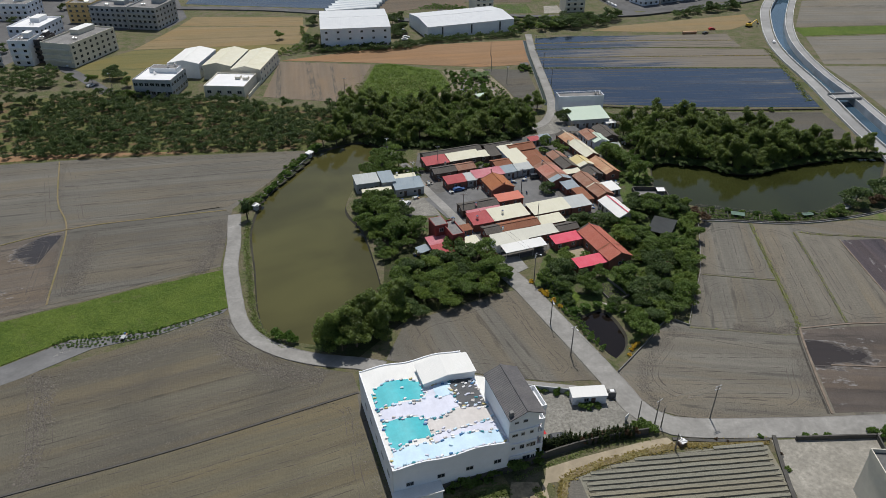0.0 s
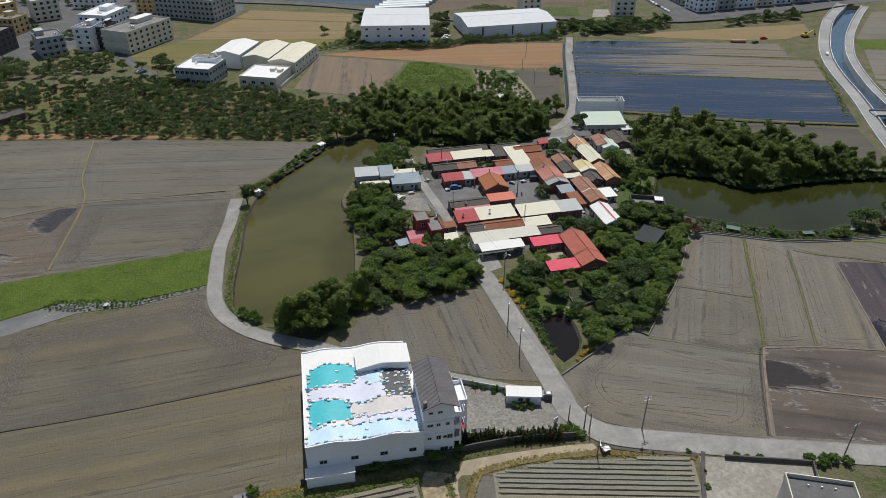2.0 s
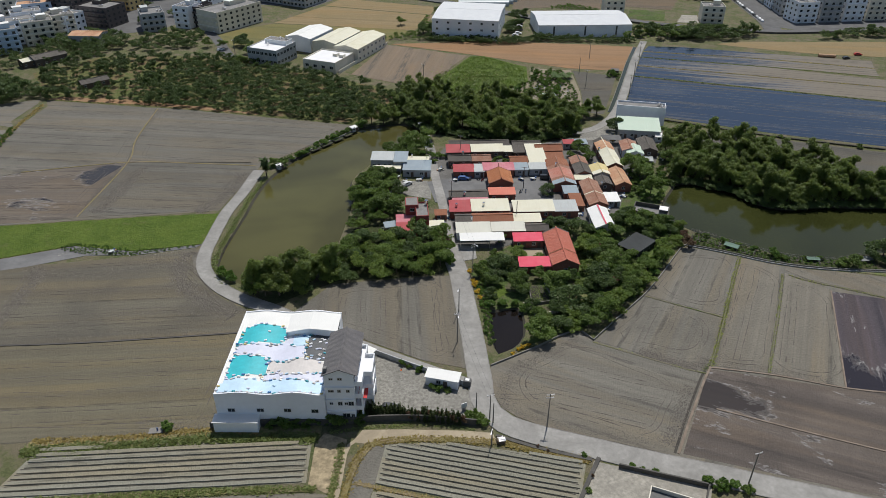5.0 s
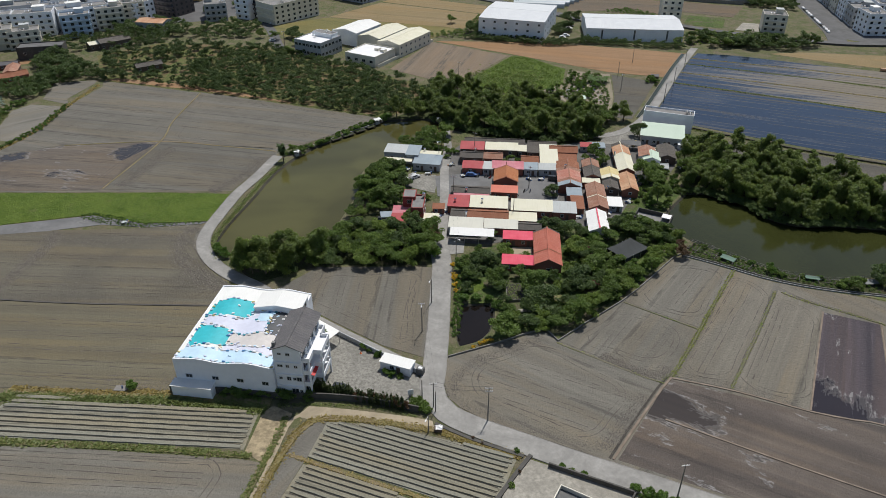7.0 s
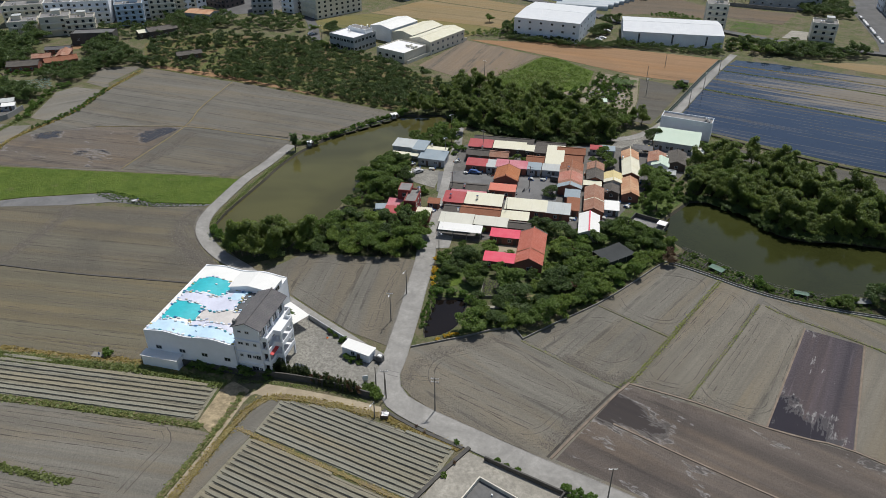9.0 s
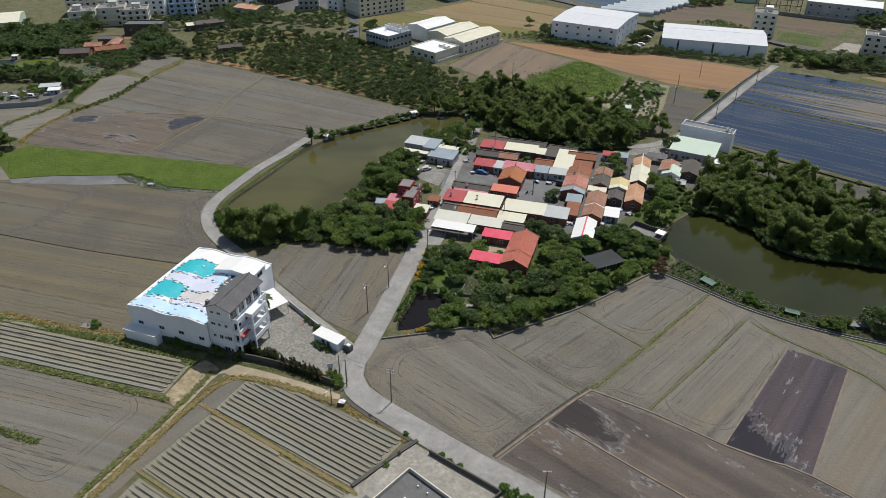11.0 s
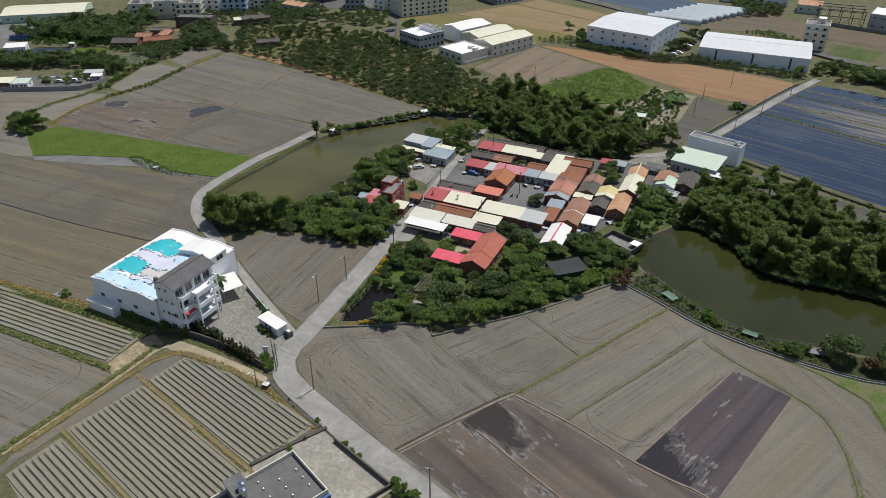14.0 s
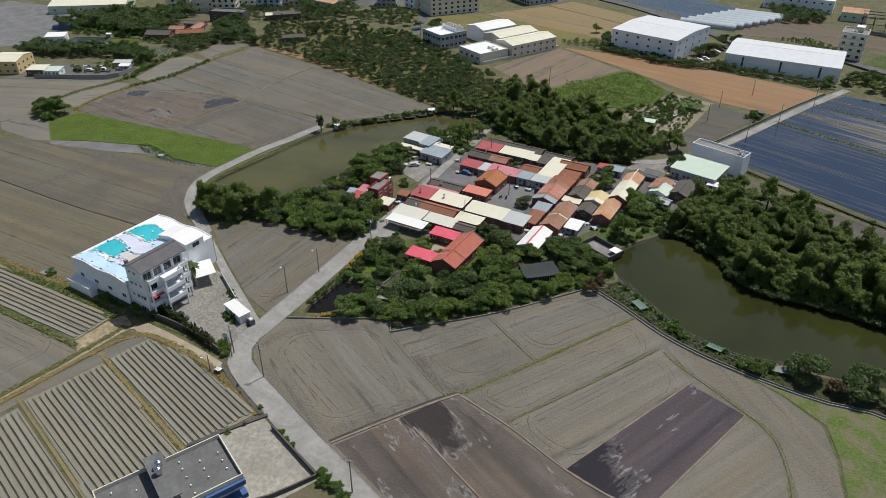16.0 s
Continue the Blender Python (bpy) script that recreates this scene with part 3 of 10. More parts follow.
strip(bm, CANAL_R, 4.6, 4.9, -0.2, 0.8)
structure("canal_wall", bm, M["canal_parapet"], "pale concrete canal walls and road parapets", "canal wall")


# ---- roads ----
def road(name, pts, width, material, label, z=0.16, kerb=0.0, step=3.0):
    line = smooth_line(pts, step)
    structure(name, strip(bmesh.new(), line, -width / 2, width / 2, -0.2, z), M[material], label, "road")
    if kerb:
        bm = bmesh.new()
        strip(bm, line, width / 2, width / 2 + 0.22, -0.2, z + kerb)
        strip(bm, line, -width / 2 - 0.22, -width / 2, -0.2, z + kerb)
        structure(name + "_kerb", bm, M["kerb"], "worn low concrete kerb", "kerb")
    return line


MAIN_ROAD = [(240, 96), (180, 102.5), (140, 105.2), (112, 106.6), (95, 107.3), (80, 108.3), (69, 109.2), (62.5, 110.6), (58.3, 113.4), (55.6, 117.6), (53.8, 124), (51, 132.5), (47.6, 142.6), (44, 152.6), (39, 167), (34.9, 176), (32.4, 183)]
road("road_main", MAIN_ROAD, 5.7, "road", "grey concrete farm road into the hamlet", 0.16, 0.02)
road("road_lane", [(33, 181), (30.2, 189.8), (25.6, 203), (20.2, 217.5), (13.6, 234.6), (8.3, 252), (4, 262), (-1, 274)], 3.3, "road", "narrow concrete lane through the hamlet", 0.15)
road("road_west", [(-3, 136.2), (-9.5, 138.3), (-20, 140.6), (-30, 145), (-38, 151.5), (-42.6, 159.5), (-45, 168), (-48, 180), (-49.6, 188), (-50.6, 200), (-52.4, 212), (-53.6, 220)], 4.1, "road", "grey concrete lane beside the pond", 0.16, 0.06)
road("road_alley", [(53, 121.8), (45.5, 123.6), (38, 125.4), (25, 128.6), (14, 131.6), (5, 134), (-4, 136.6)], 2.6, "road", "narrow concrete lane behind the white house", 0.14)
road("road_north", [(52, 283), (62, 287), (70, 292.5), (76, 303), (79.8, 317), (82.4, 338), (84.8, 368), (87.2, 398), (90.8, 430), (92, 440)], 3.7, "road", "grey concrete road between paddies", 0.15, 0.06)
road("track_dirt", [(59, 106.2), (45, 103.6), (34, 100.2), (29.6, 96), (31, 87), (32.6, 78.8), (34.4, 66), (36, 54)], 0.9, "dirt_track", "worn dirt track along the bed edge", 0.05)
road("road_canal_west", [tuple(p) for p in offset_line(CANAL_L, -3.6)][::-1], 5.6, "canal_concrete", "pale concrete road beside the canal", 0.3, 0.0, 12)
road("road_canal_east", [tuple(p) for p in offset_line(CANAL_R, 2.6)][::-1], 3.8, "canal_concrete", "pale concrete path beside the canal", 0.3, 0.0, 12)
road("road_far_town", [(40, 505), (92, 485.5), (133, 480), (165, 481), (184, 485), (230, 500.5), (256, 509), (306, 538), (360, 560)], 8.5, "asphalt", "grey asphalt road past town houses", 0.14, 0.0, 8)
road("road_far_branch", [(172, 484), (170.5, 507), (163.5, 545), (152, 603)], 11.0, "asphalt", "grey asphalt road lined with parked cars", 0.13, 0.0, 8)
road("road_town_west", [(-137, 352), (-160, 380), (-176, 398), (-190, 425), (-186, 460)], 6.0, "asphalt", "grey asphalt lane by town houses", 0.14, 0.0, 6)
road("railway_bed", [(-220, 532), (-112, 523), (-60, 512), (-10, 492), (40, 470), (60, 462)], 8.0, "asphalt", "dark railway bed on a low bank", 0.8, 0.0, 10)

bm = bmesh.new()
box(bm, 217.5, 309.6, 0.3, 231.0, 316.4, 0.75)
box(bm, 217.5, 309.3, 0.75, 231.0, 309.6, 1.6)
box(bm, 217.5, 316.4, 0.75, 231.0, 316.7, 1.6)
structure("bridge", bm, M["canal_concrete"], "small pale concrete bridge over the canal", "bridge")


# ---- fields ----
def field(name, poly, material, label, z=0.07, category="field"):
    return structure(name, prism(bmesh.new(), poly, -0.1, z), material, label, category)


def earth(name, angle, rows=0.9, k=1.0, wet=0.0, damp=0.35, lines=0.35, dry=DRY, dark=DAMP, dense=0.5, lean=None):
    k *= 0.93
    return soil(name, (dry[0] * k * 0.975, dry[1] * k, dry[2] * k), (dark[0] * k * 0.975, dark[1] * k, dark[2] * k), angle, rows, damp, wet, lines, dense, lean)


field("earth_base_east", [(55.6, 129.2), (76, 149.2), (80.6, 146), (93.4, 170), (105, 199.6), (113, 200.3), (134, 196.4), (142, 196.2), (164, 197.4), (175, 194.6), (187, 176), (191, 150), (191, 106), (100, 110), (64.6, 113.6), (58.6, 118.6)], earth("soil_base_east", 70, 0.6, 0.95), "bare brown earth between tilled plots", 0.03)
field("earth_base_north", [(-52.6, 187), (-78, 176.4), (-111, 163.2), (-147, 149.6), (-163, 176), (-166, 203), (-183, 262), (-130, 271), (-33, 272.5), (-36, 262), (-55, 224)], earth("soil_base_north", 8, 0.6, 0.9), "bare brown earth between tilled fields", 0.03)
field("earth_base_west", [(-46, 162), (-63, 153.4), (-97, 138.6), (-140, 111), (-160, 80), (-120, 52), (-3, 92.6), (-9, 128), (-31, 142.6)], earth("soil_base_west", 18, 0.6, 0.85), "bare brown earth between tilled fields", 0.03)
field("field_triangle", [(-2.5, 139), (3, 154), (18, 160), (31.6, 165.5), (36.8, 167), (41, 151.6), (47.0, 135.2), (49.6, 127), (38, 127.4), (25, 130.6), (12, 134.2)], earth("soil_a", -72, 0.6, 0.88, 0, 0.4), "brown tilled field below the wood", 0.08)
field("field_junction", [(55.6, 129.2), (76, 149.2), (80.3, 145.2), (94, 142.4), (107.6, 139.2), (100.2, 110.2), (84.7, 111.2), (70, 112.2), (64.6, 113.6), (61.2, 115.4), (58.6, 118.6), (56.8, 123.4)], earth("soil_b", -12, 0.6, 0.98, 0, 0.5), "brown tilled field inside the road bend", 0.08)
field("field_middle_south", [(80.8, 146.0), (93.4, 169.6), (114.6, 164.4), (109.6, 142.0), (108.4, 140.2), (94, 143.2)], earth("soil_c", 74, 0.8, 0.97, 0, 0.6), "brown tilled plot beside the gardens", 0.08)
field("field_middle_north", [(94, 170.6), (105, 199.6), (107, 201), (113, 200.3), (122.0, 198.6), (115, 165.6)], earth("soil_d", 74, 0.7, 0.98), "brown tilled plot below the trees", 0.08)
field("field_east_a", [(110.4, 143.2), (115.6, 165.4), (123.0, 198.5), (134, 196.2), (129.6, 170), (123.6, 143.6)], earth("soil_e", 77, 0.7, 0.98, 0, 0.35, 0.35, (0.206, 0.184, 0.148)), "brown tilled plot with curving tracks", 0.08)
field("field_east_b", [(124.4, 143.6), (130.6, 170), (135.2, 192.4), (146.6, 186.4), (141.4, 142.6)], earth("soil_f", 78, 0.9, 1.0, 0, 0.35, 0.35, (0.206, 0.184, 0.148)), "brown tilled plot", 0.08)
field("field_purple", [(147, 185.5), (161, 185), (159.4, 144), (141.9, 142.6)], earth("soil_purple", 84, 0.8, 1.25, 0.12, 0.6, 1.1, (0.072, 0.058, 0.064), (0.03, 0.026, 0.032), 0.6, (148, 144, 17, 0.27)), "dark wet plot with standing water", 0.05)
field("field_east_c", [(161.6, 184.6), (168.6, 182), (177.6, 169.5), (186, 150), (186, 139.5), (160.2, 144.2)], earth("soil_g", 78, 0.8, 0.98, 0, 0.35, 0.35, (0.206, 0.184, 0.148)), "pale brown tilled plot", 0.08)
field("field_rim", [(135.4, 194.4), (140.5, 190.6), (158.1, 187.0), (169.8, 183.4), (179.6, 170.7), (187.6, 150), (191, 150), (186.5, 176), (181, 186.6), (175, 194.6), (164, 197.4), (153, 197.3), (142, 196.2), (136, 196.6)], earth("soil_h", -30, 0.7, 0.95, 0, 0.35, 0.35, (0.206, 0.184, 0.148)), "brown tilled strip curving along the bank", 0.08)
field("field_wet", [(109.4, 141.6), (102, 111.2), (120, 110.2), (150, 108.6), (186, 106.5), (186, 138.6), (160, 143.2), (150, 142.6), (141.6, 141.8)], earth("soil_wet", -8, 0.8, 1.2, 0.14, 0.8, 0.95, (0.118, 0.096, 0.08), (0.055, 0.045, 0.04), 0.5, (107, 128, 17, 0.2)), "dark brown wet plot with pools", 0.05)
field("field_slope_grass", [(155, 198.3), (164.4, 198), (175.8, 195.2), (181.8, 187), (187.4, 176.4), (193.5, 156), (198, 180), (194, 207), (182, 206.4), (173, 202), (163, 199.3)], M["slope_grass"], "patchy green grass slope", 0.1, "grass")
field("field_west_near", [(-97.6, 139.4), (-81, 145.2), (-63, 154), (-47.2, 162.5), (-45.5, 157), (-40.5, 149.6), (-31.5, 142.4), (-20.6, 137.6), (-11, 134.8), (-9.2, 128.2), (-50.5, 113.2), (-84, 102.9), (-112, 95), (-140, 112), (-118, 129)], earth("soil_i", 18, 0.7, 0.76, 0, 0.6, 0.55, (0.2, 0.178, 0.132)), "brown tilled field crossed by tracks", 0.08)
field("field_south_west", [(-9.6, 127.2), (-50.5, 112.4), (-84, 102.2), (-160, 80), (-120, 52), (-37, 81), (-3.5, 92.2), (-2.4, 94), (-9, 121)], earth("soil_j", 18, 1.0, 1.0, 0, 0.3, 0.55, (0.168, 0.148, 0.1), (0.095, 0.084, 0.062)), "dry brown field combed in long rows", 0.08)
field("field_green", [(-51.5, 185), (-78, 175.6), (-111, 162.4), (-146, 148.5), (-145, 134.5), (-121.4, 127.5), (-110, 138), (-87.5, 154), (-66, 156), (-46.6, 165.3)], M["grass"], "bright green grass strip", 0.14, "grass")
field("field_north_a", [(-55, 221), (-52.6, 188), (-80, 177), (-98, 171), (-108, 214), (-60, 226)], earth("soil_k", 9, 0.8, 0.8, 0, 0.6), "brown tilled field by the pond lane", 0.08)
field("field_north_b", [(-98.6, 170.6), (-111, 164.6), (-147, 150), (-153, 152), (-162, 168), (-163, 175), (-143, 196), (-108.6, 214)], earth("soil_l", 14, 0.8, 0.95, 0.2, 0.8, 0.4, (0.165, 0.135, 0.106), (0.075, 0.064, 0.058), 0.5, (-157, 186, 15, 0.22)), "dark damp field with bluish wet patches", 0.07)
field("field_north_b_wet", [(-121, 187), (-109.4, 193), (-108.2, 211), (-114, 210.4), (-121, 202)], earth("soil_l_wet", 14, 0.8, 0.95, 0.3, 0.8, 0.4, (0.165, 0.135, 0.106), (0.075, 0.064, 0.058), 0.5, (-110, 201, 11, 0.3)), "dark damp corner with a bluish film of water", 0.076)
field("field_north_c", [(-57, 226), (-107.6, 214.6), (-118, 235), (-130, 270), (-115.5, 271.6), (-33, 272), (-36, 262), (-50, 236)], earth("soil_m", 6, 0.7, 0.86, 0, 0.5), "brown tilled field below the orchard", 0.08)
field("field_north_d", [(-108.4, 214.8), (-143, 197), (-163, 176), (-164, 190), (-165.5, 203), (-177.5, 232.5), (-183, 260), (-189, 267), (-130.8, 270), (-118.8, 235)], earth("soil_n", 8, 0.7, 0.88, 0, 0.5), "brown tilled field below the orchard", 0.08)
field("field_pocket_a", [(-196.4, 235), (-210, 255), (-193, 267), (-190, 262), (-186, 240), (-179, 234)], earth("soil_o", 10, 0.8, 0.98), "small brown tilled plot", 0.07)
field("field_pocket_b", [(-178, 189.6), (-197.2, 218), (-195.7, 227.5), (-180, 231), (-168, 203.5), (-167, 191)], earth("soil_pocket_b", 60, 0.6, 1.12), "small grey bare plot", 0.06)
field("field_pocket_c", [(-174, 149.4), (-179, 178), (-170, 184), (-164, 171), (-155, 150), (-157, 148)], earth("soil_pocket_c", 60, 0.6, 1.1), "small grey bare plot", 0.06)
field("field_yard_west", [(-160, 116), (-226, 137), (-212.5, 152), (-186, 177), (-178, 181), (-175, 150.7), (-169.6, 135), (-158.7, 129)], earth("soil_yard_west", 40, 0.6, 1.05), "grey open tilled ground", 0.05, "field")
field("pavement_west", [(-285, 172), (-316, 205), (-345, 232), (-420, 200), (-380, 120), (-300, 130)], M["court"], "wide grey paved yard", 0.06, "pavement")
field("pavement_works", [(-226, 138), (-213, 152), (-186, 178), (-190, 196), (-214, 186), (-236, 165)], M["hamlet_ground"], "paved yard inside the works fence", 0.04, "pavement")
field("field_bare_corner", [(-160, 130), (-145, 134.5), (-120.5, 127), (-112, 131), (-120, 124), (-148, 116), (-158, 118)], earth("soil_corner", 20, 0.5, 1.05), "bare ground at the field corner", 0.065, "ground")
field("field_town_brown", [(-262, 262), (-240, 284), (-252, 282), (-268, 270)], M["orange_earth"], "bare brown ground by old farmhouses", 0.05)
field("floor_orchard", [(-190, 267), (-115, 273), (-31, 273.5), (-18, 300), (-25, 320), (-62, 330), (-121, 346), (-150, 350), (-208, 335), (-225, 300)], M["orchard_floor"], "orchard floor of grass and reddish earth", 0.03, "ground")
field("earth_orchard_edge", [(-189, 268), (-150, 271.4), (-112, 273), (-80, 273.6), (-82, 275.6), (-112, 277), (-150, 277.6), (-186, 273)], M["orange_earth"], "bare reddish earth at the orchard edge", 0.05, "ground")
field("field_brown_north", [(-59, 339), (-17, 327), (-6, 386), (-57, 396)], earth("soil_p", 96, 0.4, 1.15, 0, 0.3, 0.4, (0.2, 0.15, 0.105)), "brown ploughed field beside the factory", 0.08)
field("field_tall_grass", [(-15, 325), (-4, 385), (4, 387), (30, 373), (34, 350), (26, 335), (6, 322)], M["grass"], "plot of tall green grass", 0.25, "grass")
field("field_orange", [(-56, 398), (-4, 389), (52, 377), (83, 379), (88.5, 427), (60, 425), (0, 418), (-36, 405)], M["orange_earth"], "bare orange-brown field before warehouses", 0.08)
field("field_dark_north", [(55, 373), (78, 369.6), (76.6, 342), (74.6, 313), (65.7, 312.8), (62, 341)], earth("soil_q", 10, 0.5, 0.62), "dark grey tilled plot", 0.07)
field("yard_rubble", [(26, 334), (35, 350), (32, 372), (54, 373.6), (61.4, 341), (65.2, 313), (48, 320)], M["sandy"], "bare rubbish yard with shrubs", 0.06, "ground")
field("field_stubble_a", [(-172, 388), (-135, 367), (-112, 352), (-99, 371), (-62, 400), (-50, 428), (-62, 431), (-145, 424)], M["green_stubble"], "olive stubble field", 0.07)
field("field_stubble_b", [(-145, 426), (-50, 431), (-46, 470), (-130, 477)], M["stubble"], "tan stubble field", 0.07)
field("field_stubble_c", [(-130, 479), (-50, 472), (-52, 494), (-126, 502)], M["stubble"], "tan stubble field before the railway", 0.07)
field("field_far_flood", [(-140, 540), (-10, 512), (30, 560), (-140, 590)], paddy("far_flood", 0, 0.8), "flooded far paddy", 0.06)
field("field_far_tilled", [(2, 500), (-4, 545), (-6, 570), (31.8, 567.8), (60, 552), (62, 516), (40, 526), (25, 511)], earth("soil_far_tilled", 10, 0.3, 0.85, 0, 0.3, 0.3, (0.19, 0.145, 0.1)), "brown tilled field behind the warehouses", 0.085)
field("field_far_brown", [(64, 528), (110, 524), (116, 558), (62, 560), (40, 540)], earth("soil_r", 5, 0.3, 0.8, 0, 0.3, 0.3, (0.2, 0.15, 0.1)), "brown far field", 0.07)
field("field_across_canal_a", [(244, 366), (400, 350), (400, 420), (262, 418)], earth("soil_s", -3, 0.35, 1.05, 0, 0.4, 0.3), "brown field across the canal", 0.06)
field("field_across_canal_b", [(240, 330), (236, 300), (222, 250), (400, 230), (400, 345), (242, 362)], earth("soil_t", -3, 0.35, 1.1, 0, 0.4, 0.3), "brown field across the canal", 0.06)
field("field_across_grass", [(262, 421), (400, 424), (400, 440), (266, 440)], M["grass"], "green grass strip across the canal", 0.08, "grass")
field("field_across_canal_c", [(268, 442), (420, 442), (420, 520), (310, 512)], earth("soil_u", -3, 0.3, 1.0), "brown field far across the canal", 0.06)
field("field_far_green", [(81, 493.5), (105, 493), (106, 519), (82, 520)], M["scrub"], "green vegetable field beside the far road", 0.08, "grass")
field("field_dig", [(133, 444), (150, 453.5), (183, 461), (250, 477), (245, 455), (224, 439.6), (190, 437), (158, 440)], M["stubble"], "tan bare ground by the road works", 0.06)

# the flooded paddies, plot by plot between low grassy banks
field("paddy_south", [(84.6, 334), (82.4, 318), (101, 315.4), (150, 307), (206, 302.5), (212, 330), (216.5, 360), (150, 366), (87.2, 371)], paddy("flood_south", -2, 0.62, 0.0), "flooded paddy mirroring the sky", 0.05)
field("paddy_a", [(87.4, 373), (150, 368), (216.8, 362), (219, 372), (222, 383), (150, 387), (88.8, 390)], paddy("flood_a", -1, 0.42), "half-flooded paddy of brown mud rows", 0.05)
field("paddy_b", [(89, 391.4), (150, 388.5), (222.5, 384.5), (227, 395), (160, 404), (90.4, 406.4)], paddy("flood_b", 0, 0.4), "half-flooded paddy of brown mud rows", 0.05)
field("paddy_c", [(90.6, 408), (160, 405.5), (213, 402), (214, 415), (160, 419), (91.8, 418)], paddy("flood_c", 1, 0.5), "half-flooded paddy", 0.05)
field("paddy_d", [(92, 419.4), (160, 420.5), (214, 416.5), (216, 430), (160, 431), (115, 433), (94.6, 430)], paddy("flood_d", 1, 0.55), "half-flooded paddy", 0.05)
field("field_dark_strip", [(104, 303), (150, 300.6), (203, 296), (200, 262), (190, 256), (172, 264), (152, 285), (128, 289), (104, 292)], earth("soil_v", -6, 0.5, 0.6), "dark tilled strip behind the bamboo wood", 0.06)

# yards
field("pavement_hamlet", [(13, 266), (50, 272), (62, 281), (84, 283), (99, 274), (97, 262), (89, 256), (86, 234), (84, 216), (74, 207), (66, 205), (60, 197), (48, 186), (34, 182), (28, 196), (18, 222), (10, 246)], M["hamlet_ground"], "stained grey concrete ground between the houses", 0.055, "pavement")
field("pavement_town_west", [(-420, 330), (-345, 296), (-300, 300), (-262, 352), (-210, 392), (-196, 440), (-182, 470), (-136, 474), (-130, 500), (-150, 560), (-300, 620), (-460, 480)], M["asphalt"], "grey paved ground between town houses", 0.04, "pavement")
field("pavement_town_east", [(176, 494), (186, 490), (258, 516), (330, 552), (420, 600), (400, 680), (140, 680), (160, 560)], M["asphalt"], "grey paved ground between far town houses", 0.04, "pavement")
field("pavement_village_court", [(13, 226), (24, 233), (36, 234), (53, 239), (60, 236), (63, 215), (48, 214), (20, 211)], M["court"], "grey concrete village courtyard", 0.12, "pavement")
field("pavement_house_yard", [(30.6, 104.4), (25.4, 116.4), (17.6, 120), (16.4, 126.4), (22, 128), (38, 124), (50.5, 120.2), (55, 116.5), (58, 111), (56, 110.5), (44, 108)], M["yard"], "grey concrete forecourt of the white house", 0.1, "pavement")
field("pavement_pad", [(83, 104.4), (107.5, 103.2), (106, 92), (96, 76), (80, 82)], M["pad"], "pale stained concrete yard", 0.1, "pavement")
field("pavement_canopy_yard", [(29, 184), (40, 184.8), (42, 178), (35, 173.5)], M["road"], "concrete apron before the open shed", 0.14, "pavement")
field("pavement_pond_house", [(2, 224), (13, 227), (16, 220), (18, 213), (6, 214)], M["yard"], "concrete yard by the pond houses", 0.1, "pavement")
field("pavement_north_junction", [(66, 280), (88, 284), (100, 284), (101, 303), (80, 303.6), (74, 300), (66, 292)], M["yard"], "concrete yard at the hamlet's back", 0.12, "pavement")
field("pavement_rubble", [(-47.6, 162.8), (-46.5, 165), (-66, 155.6), (-84.2, 155.5), (-110, 137.4), (-121, 126.8), (-117, 125.9), (-92.7, 140), (-79, 150), (-63, 154.5)], M["court"], "grey strip of broken concrete and rubble", 0.1, "ground")
field("floor_wood_south", [(-24, 146), (-10, 140), (4, 156), (20, 161.5), (36.5, 168.5), (31, 184), (24, 196), (12, 196), (-2, 186), (-3, 166), (-6, 156), (-14, 146)], M["wood_floor"], "woodland floor darkened for tree shade", 0.03, "ground")
field("floor_gardens", [(42, 169), (52, 153), (60, 156.5), (64, 148), (63.5, 140), (77, 150.6), (92, 171), (104, 201), (108, 211), (100, 219), (98, 228), (103, 248), (96, 262), (84, 262), (86, 232), (70, 215), (60, 200), (48, 184)], M["scrub"], "overgrown garden ground", 0.04, "ground")
field("floor_wood_north", [(-28, 273), (-10, 281), (1, 272), (20, 268), (50, 271), (66, 283), (66, 298), (46, 318), (6, 321), (-16, 324), (-18, 300)], M["wood_floor"], "woodland floor darkened for tree shade", 0.03, "ground")
field("floor_wood_east", [(104, 248), (116, 256), (127, 250), (135, 241), (158, 244), (186, 253), (196, 262), (170, 270), (150, 294), (104, 300), (98, 272)], M["wood_floor"], "woodland floor darkened for tree shade", 0.03, "ground")


